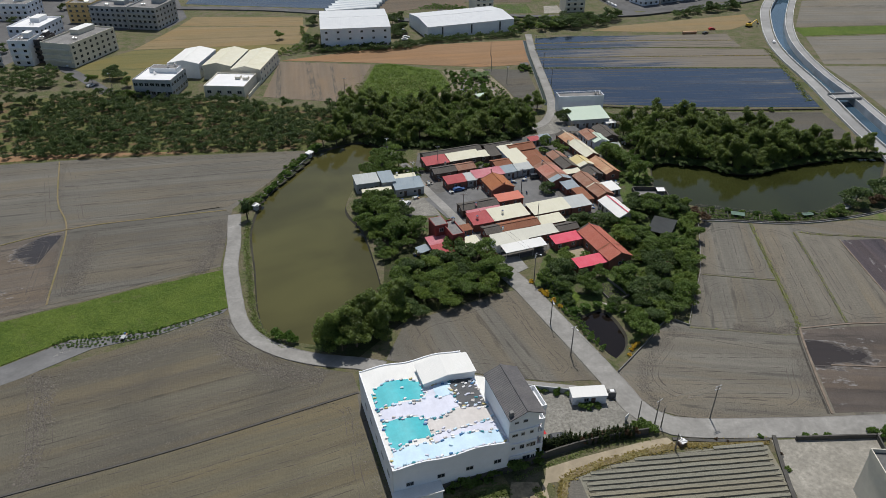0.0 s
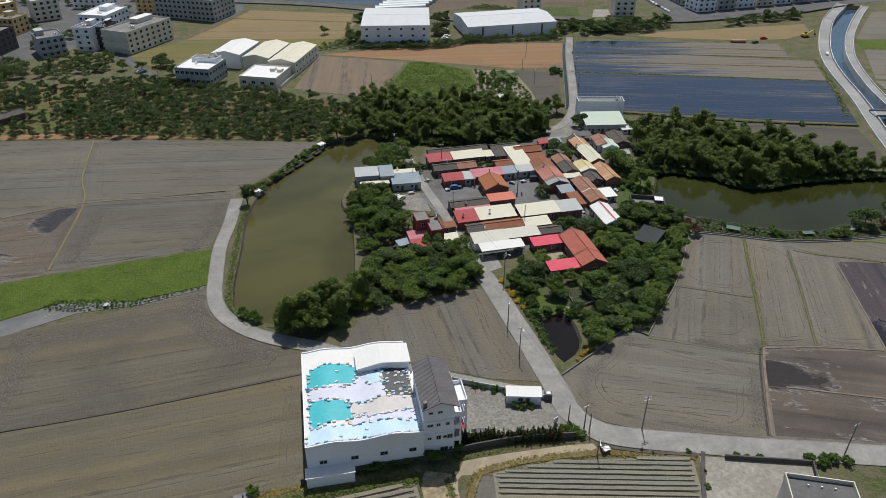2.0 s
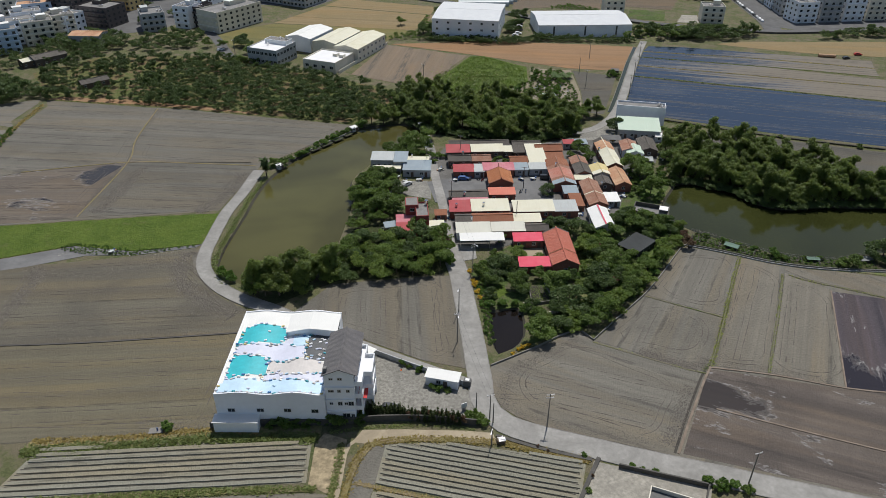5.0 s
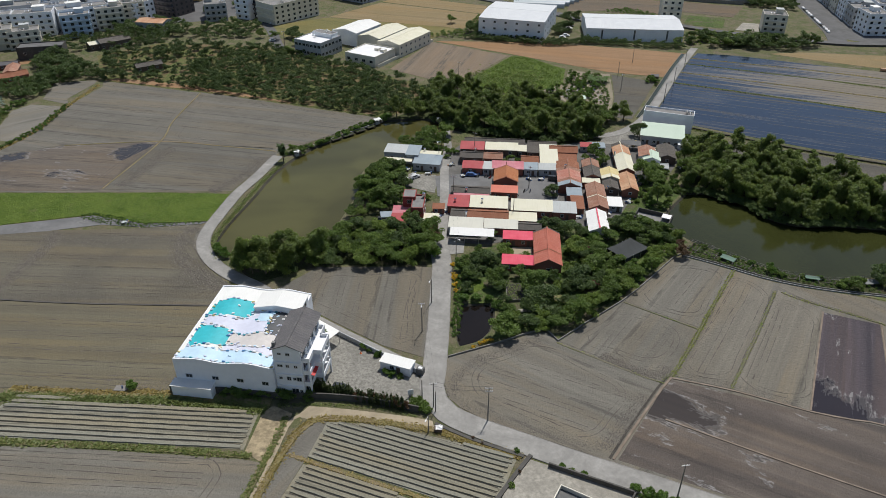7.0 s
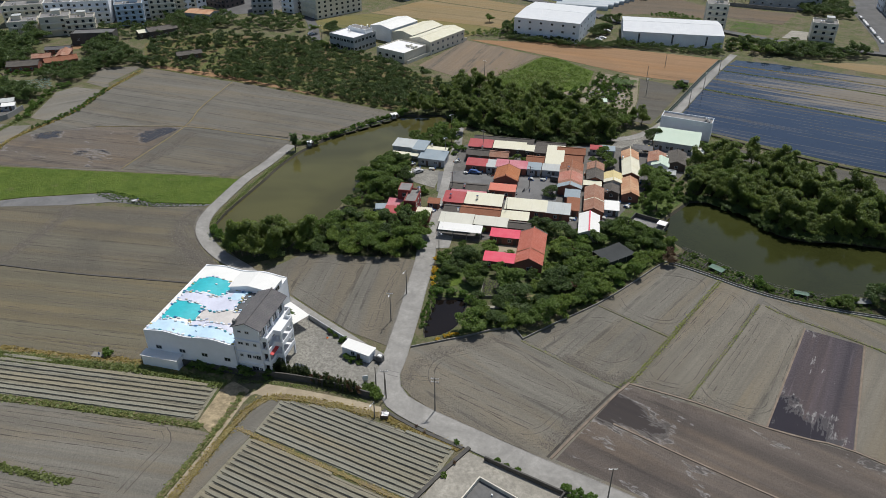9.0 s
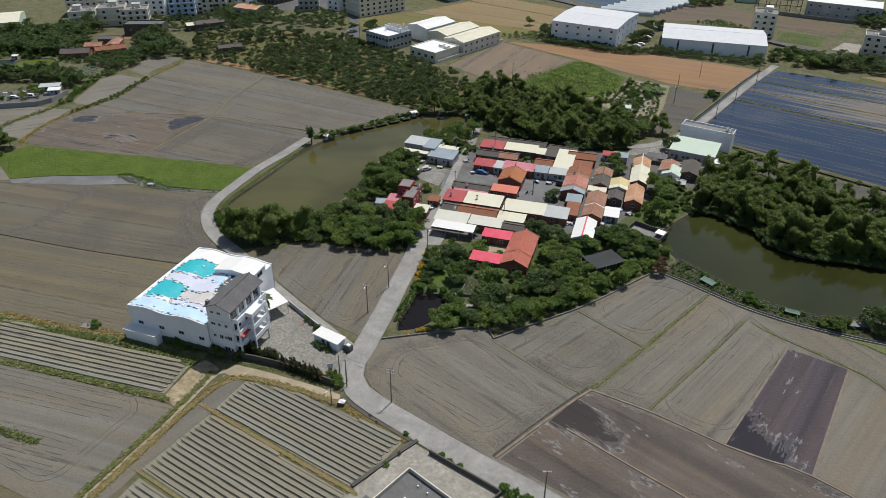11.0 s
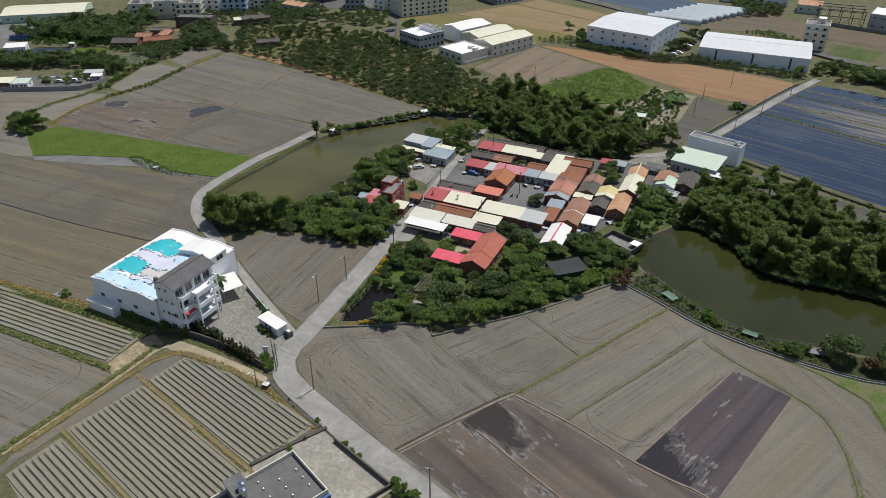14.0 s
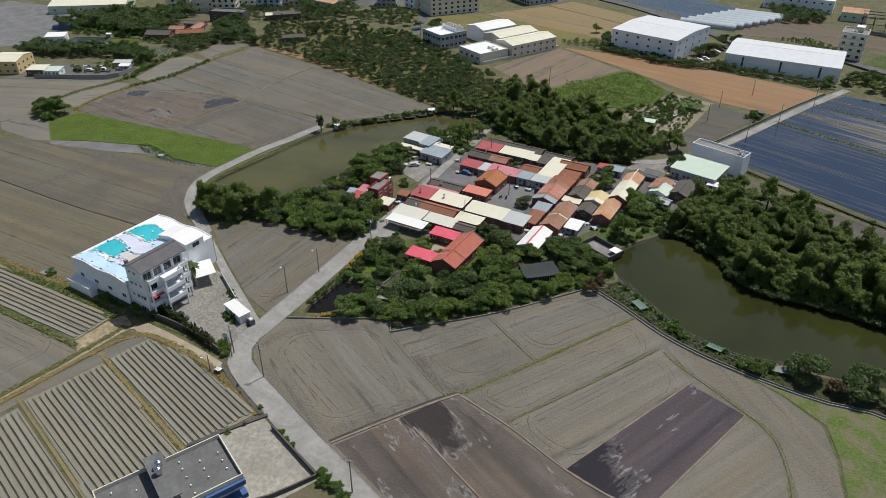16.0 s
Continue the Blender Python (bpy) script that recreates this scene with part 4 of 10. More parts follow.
def beds(name, poly, angle, gap, label, height=0.34):
    """Raised planting beds: long ridges with deep furrows between, whose shade is painted as dark strips."""
    clay = soil(name + "_soil", (0.235, 0.228, 0.18), (0.14, 0.134, 0.102), angle, 1.0, 0.2, 0.0, 0.1, 0.4)
    field(name, poly, clay, "grey tilled ground between raised beds", 0.05)
    c, s = math.cos(radians(angle)), math.sin(radians(angle))
    turned = [(x * c + y * s, -x * s + y * c) for x, y in poly]
    rng = random.Random(name)
    v = math.floor(min(p[1] for p in turned) / gap) * gap
    top = max(p[1] for p in turned)
    root = tagged(new(name + "_ridges"), label, "planting bed", kind="structure")
    low = bmesh.new()
    while v < top:
        v += gap
        cut = []
        for (ax, ay), (bx, by) in zip(turned, turned[1:] + turned[:1]):
            if (ay > v) != (by > v):
                cut.append(ax + (bx - ax) * (v - ay) / (by - ay))
        cut.sort()
        for a, b in zip(cut[::2], cut[1::2]):
            a, b = a + 0.5 + rng.random() * 0.6, b - 0.5 - rng.random() * 0.6
            if b - a < 2:
                continue
            n = max(2, int((b - a) / 2.5))
            bm = bmesh.new()
            rows = []
            for i in range(n + 1):
                u = a + (b - a) * i / n
                w = gap * (0.365 + rng.uniform(-0.015, 0.015))
                end = 0.8 if i in (0, n) else 1.0
                h = height * end * rng.uniform(0.85, 1.12)
                k = v + rng.uniform(-0.05, 0.05)
                rows.append([bm.verts.new((u * c - q * s, u * s + q * c, z)) for q, z in ((k - w * 1.12 * end, 0.02), (k - w * 0.9 * end, h), (k + w * 0.9 * end, h), (k + w * 1.12 * end, 0.02))])
            for r, q in zip(rows, rows[1:]):
                for i in range(3):
                    bm.faces.new((r[i], q[i], q[i + 1], r[i + 1]))
            bm.faces.new(rows[0])
            bm.faces.new(rows[-1][::-1])
            part("ridge", bm, clay, root)
            # A dark strip between ridges stands in for the furrow's shade.
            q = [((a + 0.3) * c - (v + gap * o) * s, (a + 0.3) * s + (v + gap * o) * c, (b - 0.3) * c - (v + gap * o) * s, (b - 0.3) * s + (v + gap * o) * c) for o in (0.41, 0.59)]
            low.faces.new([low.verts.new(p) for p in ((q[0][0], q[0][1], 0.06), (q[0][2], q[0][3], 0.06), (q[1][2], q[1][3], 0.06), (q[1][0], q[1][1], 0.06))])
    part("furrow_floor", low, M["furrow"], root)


beds("beds_west", [(-37, 78), (1.2, 90), (21.2, 94.6), (24.4, 84), (-11, 73), (-38, 64)], 17.5, 1.5, "long grey raised beds with shaded furrows")
field("field_below_beds", [(30.2, 82.2), (26.4, 81.8), (-11, 70.6), (-38, 61.2), (-30, 40), (34.4, 50), (32.4, 66)], earth("soil_w", 17, 1.0, 1.0), "grey tilled plot below the beds", 0.07)
field("field_headland", [(33.8, 96.4), (37.4, 98.8), (38.6, 87), (39.4, 66), (41, 50), (37.6, 56), (36, 68), (34.6, 80), (33.6, 88)], earth("soil_x", 80, 0.9, 0.95), "grey trampled earth at the bed ends", 0.06)
field("ground_pale_dirt", [(31, 101), (40, 103.4), (54, 106.4), (60, 107.2), (61.5, 105), (52, 102.9), (43, 100.9), (33, 97.2), (30, 97)], M["dirt_track"], "pale dirt below the garden wall", 0.045, "ground")
field("ground_straw", [(25.0, 83.6), (22.0, 95), (23, 98), (28.6, 97.4), (31, 86), (31.4, 82)], M["straw"], "dry straw-coloured grass patch", 0.06, "ground")
beds("beds_road", [(37.4, 98), (45, 100.4), (52, 102.1), (71, 103.4), (81.4, 103.8), (80.8, 87.4), (38.2, 87.4)], 1.0, 1.36, "long grey raised beds beside the road")
beds("beds_south", [(38.8, 85.3), (80.6, 85.5), (83, 76), (80, 66.6), (39.4, 66.4)], 1.0, 1.36, "long grey raised beds in rows")
beds("beds_south_west", [(41, 64.6), (78, 65), (70, 50), (42.6, 52)], 1.0, 1.36, "long grey raised beds in rows")

# low banks, drains and walls between plots
def bank_line(name, pts, width, height, material, label, category="bank", step=4.0):
    structure(name, strip(bmesh.new(), smooth_line(pts, step), -width / 2, width / 2, -0.1, height), M[material], label, category)


bank_line("drain_west", [(-112, 94.6), (-82.2, 103.3), (-50.5, 112.8), (-9.4, 127.6)], 0.5, 0.26, "old_wall", "narrow concrete field drain", "drain")
bank_line("track_wet_edge", [(101, 110.9), (104.4, 124), (108.4, 138), (110, 142.4)], 0.55, 0.24, "mud_bund", "pale mud bank between plots")
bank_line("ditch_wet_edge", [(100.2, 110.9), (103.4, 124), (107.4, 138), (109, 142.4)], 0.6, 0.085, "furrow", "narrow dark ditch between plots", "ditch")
bank_line("bund_wet", [(110.2, 127.2), (134.3, 123.9), (160, 121)], 0.4, 0.2, "mud_bund", "pale mud bank across the wet plot")
bank_line("bund_mid", [(109.5, 142.1), (125, 143), (141.6, 142.2), (151, 142.9), (159.8, 143.6), (186, 139)], 0.45, 0.2, "mud_bund", "pale mud bank between plots")
bank_line("bund_purple_west", [(141.7, 142.6), (146.8, 185.7)], 0.4, 0.18, "mud_bund", "pale mud bank between plots")
bank_line("bund_purple_east", [(159.7, 144), (161.3, 185)], 0.4, 0.18, "mud_bund", "pale mud bank between plots")
bank_line("wall_garden_south", [(55.5, 129.4), (66, 139.6), (76, 149.8), (80.3, 146)], 0.24, 0.55, "kerb", "low concrete retaining wall", "wall", 6.0)
bank_line("wall_garden_east", [(80.3, 146), (86, 157), (93.3, 170.3), (99, 184), (105, 200.4), (108.5, 204.5)], 0.24, 0.5, "kerb", "low concrete retaining wall", "wall", 6.0)
DRAIN_POND = [(107, 201.6), (117, 200.2), (131, 197.4), (142, 196.9), (153, 198), (163, 199.8), (173, 202.4), (181, 206.4), (192, 208)]
bank_line("drain_pond_field_side", DRAIN_POND, 0.16, 0.38, "canal_concrete", "thin concrete drain wall along the fields", "drain")
bank_line("drain_pond_garden_side", [(x + 0.25, y + 0.95) for x, y in DRAIN_POND], 0.16, 0.42, "kerb", "thin concrete drain wall along the gardens", "drain")
bank_line("drain_pond_floor", [(x + 0.12, y + 0.48) for x, y in DRAIN_POND], 0.76, 0.12, "furrow", "dark floor of the drain", "drain")
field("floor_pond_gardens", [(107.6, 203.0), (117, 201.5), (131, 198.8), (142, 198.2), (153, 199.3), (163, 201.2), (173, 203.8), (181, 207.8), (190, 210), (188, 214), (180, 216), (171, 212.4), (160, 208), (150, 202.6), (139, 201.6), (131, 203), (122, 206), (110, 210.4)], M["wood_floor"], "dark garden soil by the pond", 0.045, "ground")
bank_line("wall_beds_east", [(84, 105.4), (81.8, 97), (79.8, 87.6)], 0.9, 0.5, "old_wall", "dark ditch wall at the bed ends", "wall")
bank_line("drain_road_south", [(61, 106.6), (70, 105.2), (82.6, 104.6)], 0.8, 0.3, "old_wall", "dark concrete drain beside the road", "drain")
bank_line("wall_pad_north", [(88.3, 103.9), (106.8, 103.0)], 0.35, 1.3, "old_wall", "low concrete yard wall", "wall")
bank_line("wall_pad_east", [(106.8, 103.0), (104.5, 93), (100, 84)], 0.35, 1.3, "old_wall", "low concrete yard wall", "wall")
bank_line("wall_house_south", [(-3, 93.2), (10, 97.4), (21, 100), (34, 104.6), (45, 107.3), (56, 108.6)], 0.35, 1.9, "old_wall", "blackened concrete garden wall", "wall")
bank_line("wall_house_north", [(51, 120.6), (43, 122.6), (37, 124.0), (30, 125.7), (24, 127.2)], 0.25, 1.5, "grey_wall", "grey sheet fence round the forecourt", "wall")
NORTH_DITCH = [(77.2, 316), (79.2, 338), (81.4, 366), (83.8, 396), (87, 426)]
bank_line("water_north_ditch", NORTH_DITCH, 1.7, 0.09, "green_pond", "dark water in a narrow concrete ditch", "water")
bank_line("wall_north_ditch_west", [(x - 0.98, y) for x, y in NORTH_DITCH], 0.22, 0.42, "kerb", "low concrete ditch wall", "wall")
bank_line("wall_north_ditch_east", [(x + 0.98, y) for x, y in NORTH_DITCH], 0.22, 0.3, "kerb", "low concrete ditch wall", "wall")
bank_line("wall_paddy_south", [(99, 312), (150, 303), (205, 299)], 1.0, 0.6, "bank", "earth bank below the paddies")
bank_line("wall_factory", [(-57, 396), (-61.5, 366), (-65.5, 338)], 0.3, 1.8, "cream_wall", "cream yard wall of the factory", "wall")
bank_line("wall_town_road", [(60, 491), (93, 480.3), (133, 475.2), (165, 476.2), (184, 479.6), (230, 495), (256, 503.6), (306, 532)], 0.4, 1.1, "old_wall", "dark road parapet", "wall")

for nm, pts, w, mat_name in (
    ("verge_bund_mid", [(110, 142.8), (112.8, 154), (115.2, 165), (119, 183), (122.6, 199)], 0.4, "bund"),
    ("verge_bund_east", [(124, 143.6), (130, 170), (134.4, 191.8)], 0.4, "bund"),
    ("verge_bund_cross", [(93.8, 170), (104, 167.4), (114.8, 164.8)], 0.4, "bund"),
    ("verge_rim", [(136, 191.6), (140.5, 189.8), (158.1, 186.4), (169.2, 182.7), (178.6, 170), (187, 149.8)], 0.4, "bund"),
    ("verge_beds_north", [(-40, 78), (-20, 84.6), (-4, 90.6), (10, 94.9), (22, 98.4)], 3.4, "verge"),
    ("verge_beds_below", [(-38, 62.6), (-11, 71.6), (8, 77.6), (27, 83)], 1.4, "verge"),
    ("verge_track_west", [(28, 96), (29.6, 88), (31.2, 79), (33, 66), (34.6, 54)], 1.3, "verge"),
    ("verge_track_east", [(61.5, 104.6), (52, 103), (43, 101), (34.6, 97.6), (32.8, 92), (33.4, 82), (35.4, 68), (37, 56)], 1.2, "dry_verge"),
    ("verge_bed_split", [(34.4, 86.4), (56, 86.4), (82, 86.6)], 0.8, "dry_verge"),
    ("verge_bed_split_low", [(37.4, 65.6), (56, 65.8), (79, 66)], 0.7, "dry_verge"),
    ("verge_road_south", [(62, 104.8), (72, 104.4), (82, 104.2)], 1.1, "dry_verge"),
    ("verge_field_split", [(-98.4, 171), (-108, 214), (-118.4, 235), (-130.4, 270)], 0.5, "dry_verge"),
    ("verge_field_cross", [(-57, 223.6), (-80, 220), (-108, 214.3), (-143, 196.4)], 0.5, "dry_verge"),
    ("verge_junction", [(80.2, 145.2), (90, 143), (104, 140), (108.6, 139.6)], 0.4, "bund"),
):
    bank_line(nm, pts, w, 0.16, mat_name, "low bank with thin grass between plots")

# ---- trees and plants ----
def leaf_mesh(name, lobes, count, size, material, seed, droop=0.0, flat=0.75):
    """A crown of many small leaf clumps, spread over uneven lobes with gaps between."""
    rng = np.random.RandomState(seed)
    weights = np.array([l[3] * l[4] for l in lobes])
    pick = rng.choice(len(lobes), count, p=weights / weights.sum())
    L = np.array(lobes)[pick]
    d = rng.normal(size=(count, 3))
    d[:, 2] = np.abs(d[:, 2]) * 1.0 - 0.55 * rng.rand(count)
    d /= np.linalg.norm(d, axis=1)[:, None]
    r = 0.7 + 0.48 * rng.rand(count) ** 0.8
    c = L[:, :3] + d * r[:, None] * np.stack([L[:, 3], L[:, 3], L[:, 4]], 1)
    c[:, 2] -= droop * rng.rand(count)
    n = d * 0.7 + np.array([0, 0, 0.55]) + rng.normal(scale=flat, size=(count, 3))
    n /= np.linalg.norm(n, axis=1)[:, None]
    a = np.cross(n, rng.normal(size=(count, 3)))
    a /= np.linalg.norm(a, axis=1)[:, None]
    b = np.cross(n, a)
    s = size * (0.6 + 0.8 * rng.rand(count))[:, None]
    k = (0.5 + 0.5 * rng.rand(count))[:, None]
    fold = n * s * 0.22
    v = np.stack([c - a * s, c - b * s * k + fold, c + a * s * 1.1 + b * s * k * 0.9], 1).reshape(-1, 3)
    f = np.arange(count * 3).reshape(-1, 3)
    return mesh_of(name, v.tolist(), f.tolist(), material)


def trunk_mesh(name, height, radius, lobes, seed):
    rng = random.Random(seed)
    bm = bmesh.new()
    cyl(bm, 0, 0, -0.2, height, radius, radius * 0.55, 7)
    for l in lobes[:5]:
        tip = Vector(l[:3])
        foot = Vector((0, 0, height * rng.uniform(0.55, 0.95)))
        way = (tip - foot)
        side = way.cross(Vector((0, 0, 1)))
        side = side.normalized() if side.length > 0.01 else Vector((1, 0, 0))
        up = way.cross(side).normalized()
        rings = []
        for t, q in ((0, radius * 0.45), (1, radius * 0.15)):
            rings.append([bm.verts.new(foot + way * t + (side * math.cos(i * math.pi / 2) + up * math.sin(i * math.pi / 2)) * q) for i in range(4)])
        for i in range(4):
            bm.faces.new((rings[0][i], rings[0][(i + 1) % 4], rings[1][(i + 1) % 4], rings[1][i]))
    bmesh.ops.recalc_face_normals(bm, faces=bm.faces[:])
    return finish(name, bm, M["bark"])


def make_lobes(seed, height, spread, count, low=0.35):
    """A crown as a dark core with many uneven boughs round it."""
    rng = random.Random(seed)
    out = [(0, 0, height * 0.6, spread * 0.5, height * 0.26)]
    for i in range(count * 2):
        a = i * 2.4 + rng.uniform(-0.5, 0.5)
        z = height * (low + (0.93 - low) * ((i * 0.618 + 0.3) % 1.0))
        reach = math.sqrt(max(0.1, 1.0 - ((z / height - 0.45) / 0.58) ** 2))
        r = spread * reach * rng.uniform(0.5, 0.95)
        q = spread * rng.uniform(0.15, 0.3)
        out.append((r * math.cos(a), r * math.sin(a), z, q, q * rng.uniform(0.6, 0.9)))
    return out


def plume_lobes(seed):
    """A bamboo clump: a dark core and many arching plumes that lean out at uneven heights."""
    rng = random.Random(seed)
    out = [(0, 0, 5.2, 2.0, 3.2), (0.4, -0.3, 7.4, 1.3, 1.6)]
    for i in range(30):
        a = i * 2.4 + rng.uniform(-0.4, 0.4)
        z = 2.6 + 7.6 * ((i * 0.618) % 1.0)
        r = 3.9 * math.sqrt(max(0.12, 1 - (z / 11.2) ** 2)) * rng.uniform(0.6, 1.0)
        q = rng.uniform(0.55, 0.95)
        out.append((r * math.cos(a), r * math.sin(a), z, q * 1.15, q * 0.75))
    return out


MODELS = {}


def model(kind, seed, height, spread, lobes, leaves, size, leaf, label, category="tree", low=0.35, droop=0.0):
    """One tree or shrub, kept below the ground's far rim as the pattern for its copies."""
    ls = make_lobes(seed, height, spread, lobes, low)
    MODELS.setdefault(kind, []).append((leaf_mesh("crown", ls, leaves, size, M[leaf], seed, droop), trunk_mesh("trunk", height * 0.6, max(0.06, height * 0.028), ls, seed), label, category))


for i in range(3):
    model("broad", 10 + i, 6.5, 3.8, 14, 3300, 0.25, "leaf", "leafy green broad-crowned tree")
    model("mango", 20 + i, 5.2, 3.6, 13, 3300, 0.24, "leaf_dark", "dense dark green fruit tree", low=0.25)
    MODELS.setdefault("bamboo", []).append((leaf_mesh("crown", plume_lobes(30 + i), 5200, 0.25, M["leaf_bamboo"], 30 + i, 0.9, 0.4), trunk_mesh("trunk", 6.2, 0.29, plume_lobes(30 + i), 30 + i), "tall feathery bamboo clump", "tree"))
for i in range(2):
    model("orchard", 40 + i, 3.0, 2.2, 8, 1500, 0.2, "leaf", "small round green orchard tree", low=0.25)
    model("shrub", 50 + i, 1.7, 1.5, 6, 700, 0.22, "leaf", "low leafy green garden shrub", "shrub", low=0.2)
    model("bright", 60 + i, 2.4, 1.9, 7, 850, 0.27, "leaf_bright", "bright green leafy garden bush", "shrub", low=0.2)
model("light", 64, 5.0, 3.4, 12, 3000, 0.24, "leaf_light", "light green spreading garden tree", low=0.25)
model("light", 65, 4.6, 3.6, 10, 2900, 0.24, "leaf_light", "light green spreading garden tree", low=0.3)
model("reddish", 70, 5.5, 3.2, 8, 1100, 0.38, "leaf_red", "reddish-brown leafy tree by hamlet")
model("flowering", 80, 1.1, 1.0, 5, 260, 0.2, "flower", "yellow flowering bush by road", "shrub", low=0.25)
SPIKES = [(0.45 * math.cos(k * 2.1), 0.45 * math.sin(k * 2.1), 0.3 + z * 0.42, 0.34 - 0.05 * z, 0.36) for k in range(4) for z in range(5 + k % 2)]
MODELS["conifer"] = [(leaf_mesh("crown", SPIKES, 420, 0.15, M["leaf_spiky"], 90, 0.0, 0.9), trunk_mesh("trunk", 1.4, 0.07, SPIKES, 90), "narrow dark green spiky hedge tree", "tree")]
model("croton", 95, 2.2, 0.9, 6, 320, 0.2, "leaf_red", "reddish-brown leafy hedge shrub", "shrub", low=0.15)

TREE_RNG = random.Random(5)


def plant(kind, x, y, scale=1.0, group="", z=0.0, squash=1.0):
    crown, trunk, label, category = TREE_RNG.choice(MODELS[kind])
    ob = thing("shrub" if category == "shrub" else "bamboo_clump" if kind == "bamboo" else "tree", x, y, 0, label, category, group, z)
    m = pose(0, 0, 0, 0, 0, TREE_RNG.uniform(0, 360)) @ Matrix.Diagonal((scale * TREE_RNG.uniform(0.88, 1.12), scale * TREE_RNG.uniform(0.88, 1.12), scale * squash * TREE_RNG.uniform(0.88, 1.12), 1))
    for name, me in (("crown", crown),) if category == "shrub" else (("crown", crown), ("trunk", trunk)):
        o = part(name, me, None, ob)
        o.matrix_basis = m
    return ob


def wood(poly, gap, kinds, scale, group, holes=(), limit=400):
    for x, y in scatter(poly, gap, TREE_RNG, holes, limit=limit):
        plant(TREE_RNG.choice(kinds), x, y, scale * TREE_RNG.uniform(0.75, 1.2), group)


def tufts(name, line, width, count, size, material, label, kind="stuff"):
    """Grass and weeds along a bank as many small upright blades."""
    rng = random.Random(name)
    pts = smooth_line(line, 2.0)
    seg = list(zip(pts, pts[1:]))
    total = [0.0]
    for a, b in seg:
        total.append(total[-1] + (b - a).length)
    v, f = [], []
    for _ in range(count):
        d = rng.uniform(0, total[-1])
        i = max(0, min(len(seg) - 1, next((k for k, t in enumerate(total) if t > d), 1) - 1))
        a, b = seg[i]
        p = a + (b - a) * ((d - total[i]) / max(1e-6, (b - a).length))
        way = (b - a).normalized()
        o = rng.gauss(0, width * 0.33)
        x, y = p.x - way.y * o, p.y + way.x * o
        s = size * rng.uniform(0.5, 1.5)
        ang = rng.uniform(0, math.pi)
        dx, dy = math.cos(ang) * s, math.sin(ang) * s
        lx, ly = rng.uniform(-1.3, 1.3) * s, rng.uniform(-1.3, 1.3) * s
        k = len(v)
        v += [(x - dx, y - dy, 0.05), (x + dx, y + dy, 0.05), (x + dx * 0.6 + lx, y + dy * 0.6 + ly, s * 0.75), (x - dx * 0.6 + lx, y - dy * 0.6 + ly, s * 0.75)]
        f.append((k, k + 1, k + 2, k + 3))
    return tagged(new(name, mesh_of(name, v, f, M[material])), label, "grass", kind=kind)


def sward(name, poly, count, size, label):
    """Grass over a whole plot: upright blades gathered in uneven clumps."""
    rng = np.random.RandomState(sum(map(ord, name)))
    xs, ys = [p[0] for p in poly], [p[1] for p in poly]
    at = [(x, y) for x, y in zip(rng.uniform(min(xs), max(xs), count * 4), rng.uniform(min(ys), max(ys), count * 4)) if inside(x, y, poly) and noise.noise((x * 0.22, y * 0.22, 3.0)) + rng.rand() * 0.9 > 0.3][:count]
    at = np.array(at)
    k = len(at)
    turn, s = rng.rand(k) * 3.1416, size * (0.5 + rng.rand(k))
    d, lean = np.stack([np.cos(turn) * s, np.sin(turn) * s], 1), rng.normal(0, 1.0, (k, 2)) * s[:, None]
    v = np.zeros((k, 3, 3))
    v[:, 0, :2], v[:, 1, :2], v[:, 2, :2] = at - d * 0.8, at + d * 0.8, at + lean
    v[:, :2, 2], v[:, 2, 2] = 0.1, 0.12 + s * 0.7
    return tagged(new(name, mesh_of(name, v.reshape(-1, 3).tolist(), np.arange(k * 3).reshape(-1, 3).tolist(), M["blades_green"])), label, "grass", kind="stuff")


def palm(x, y, height, label="tall fan palm with a shaggy crown"):
    ob = thing("palm_tree", x, y, TREE_RNG.uniform(0, 360), label, "palm tree")
    bm = bmesh.new()
    for i in range(6):
        cyl(bm, 0.04 * i, 0, height * i / 6 - (0.2 if i == 0 else 0), height * (i + 1) / 6, 0.26 - 0.02 * i, 0.25 - 0.02 * i, 8)
    part("trunk", bm, M["bark"], ob)
    rng = random.Random(int(x * 10))
    if "shaggy" in label:
        skirt = [(0.12, 0, height * k, 0.62 + 0.5 * k, 0.9) for k in (0.5, 0.62, 0.74, 0.86, 0.96)]
        part("skirt", leaf_mesh("skirt", skirt, 900, 0.26, M["leaf_spiky"], 7, 0.6), None, ob, "hanging dry brown fronds")
    for i in range(34 if "shaggy" in label else 22):
        a, rise = i * 2.399, rng.uniform(-0.6, 1.3 if "shaggy" in label else 0.9)
        length = rng.uniform(1.6, 2.3) if "shaggy" in label else rng.uniform(2.0, 2.9)
        bm = bmesh.new()
        rows = []
        for j in range(6):
            t = j / 5
            r = length * t
            z = height + 0.1 + length * (rise * t - 0.75 * t * t)
            w = 0.55 * math.sin(math.pi * min(1.0, 0.15 + t * 0.85)) + 0.03
            rows.append([bm.verts.new((0.2 + r * math.cos(a) - q * math.sin(a), r * math.sin(a) + q * math.cos(a), z - abs(q) * 0.5)) for q in (-w, 0, w)])
        for p, q in zip(rows, rows[1:]):
            for k in range(2):
                bm.faces.new((p[k], q[k], q[k + 1], p[k + 1]))
        part("frond", bm, M["leaf_dark"], ob)
    return ob


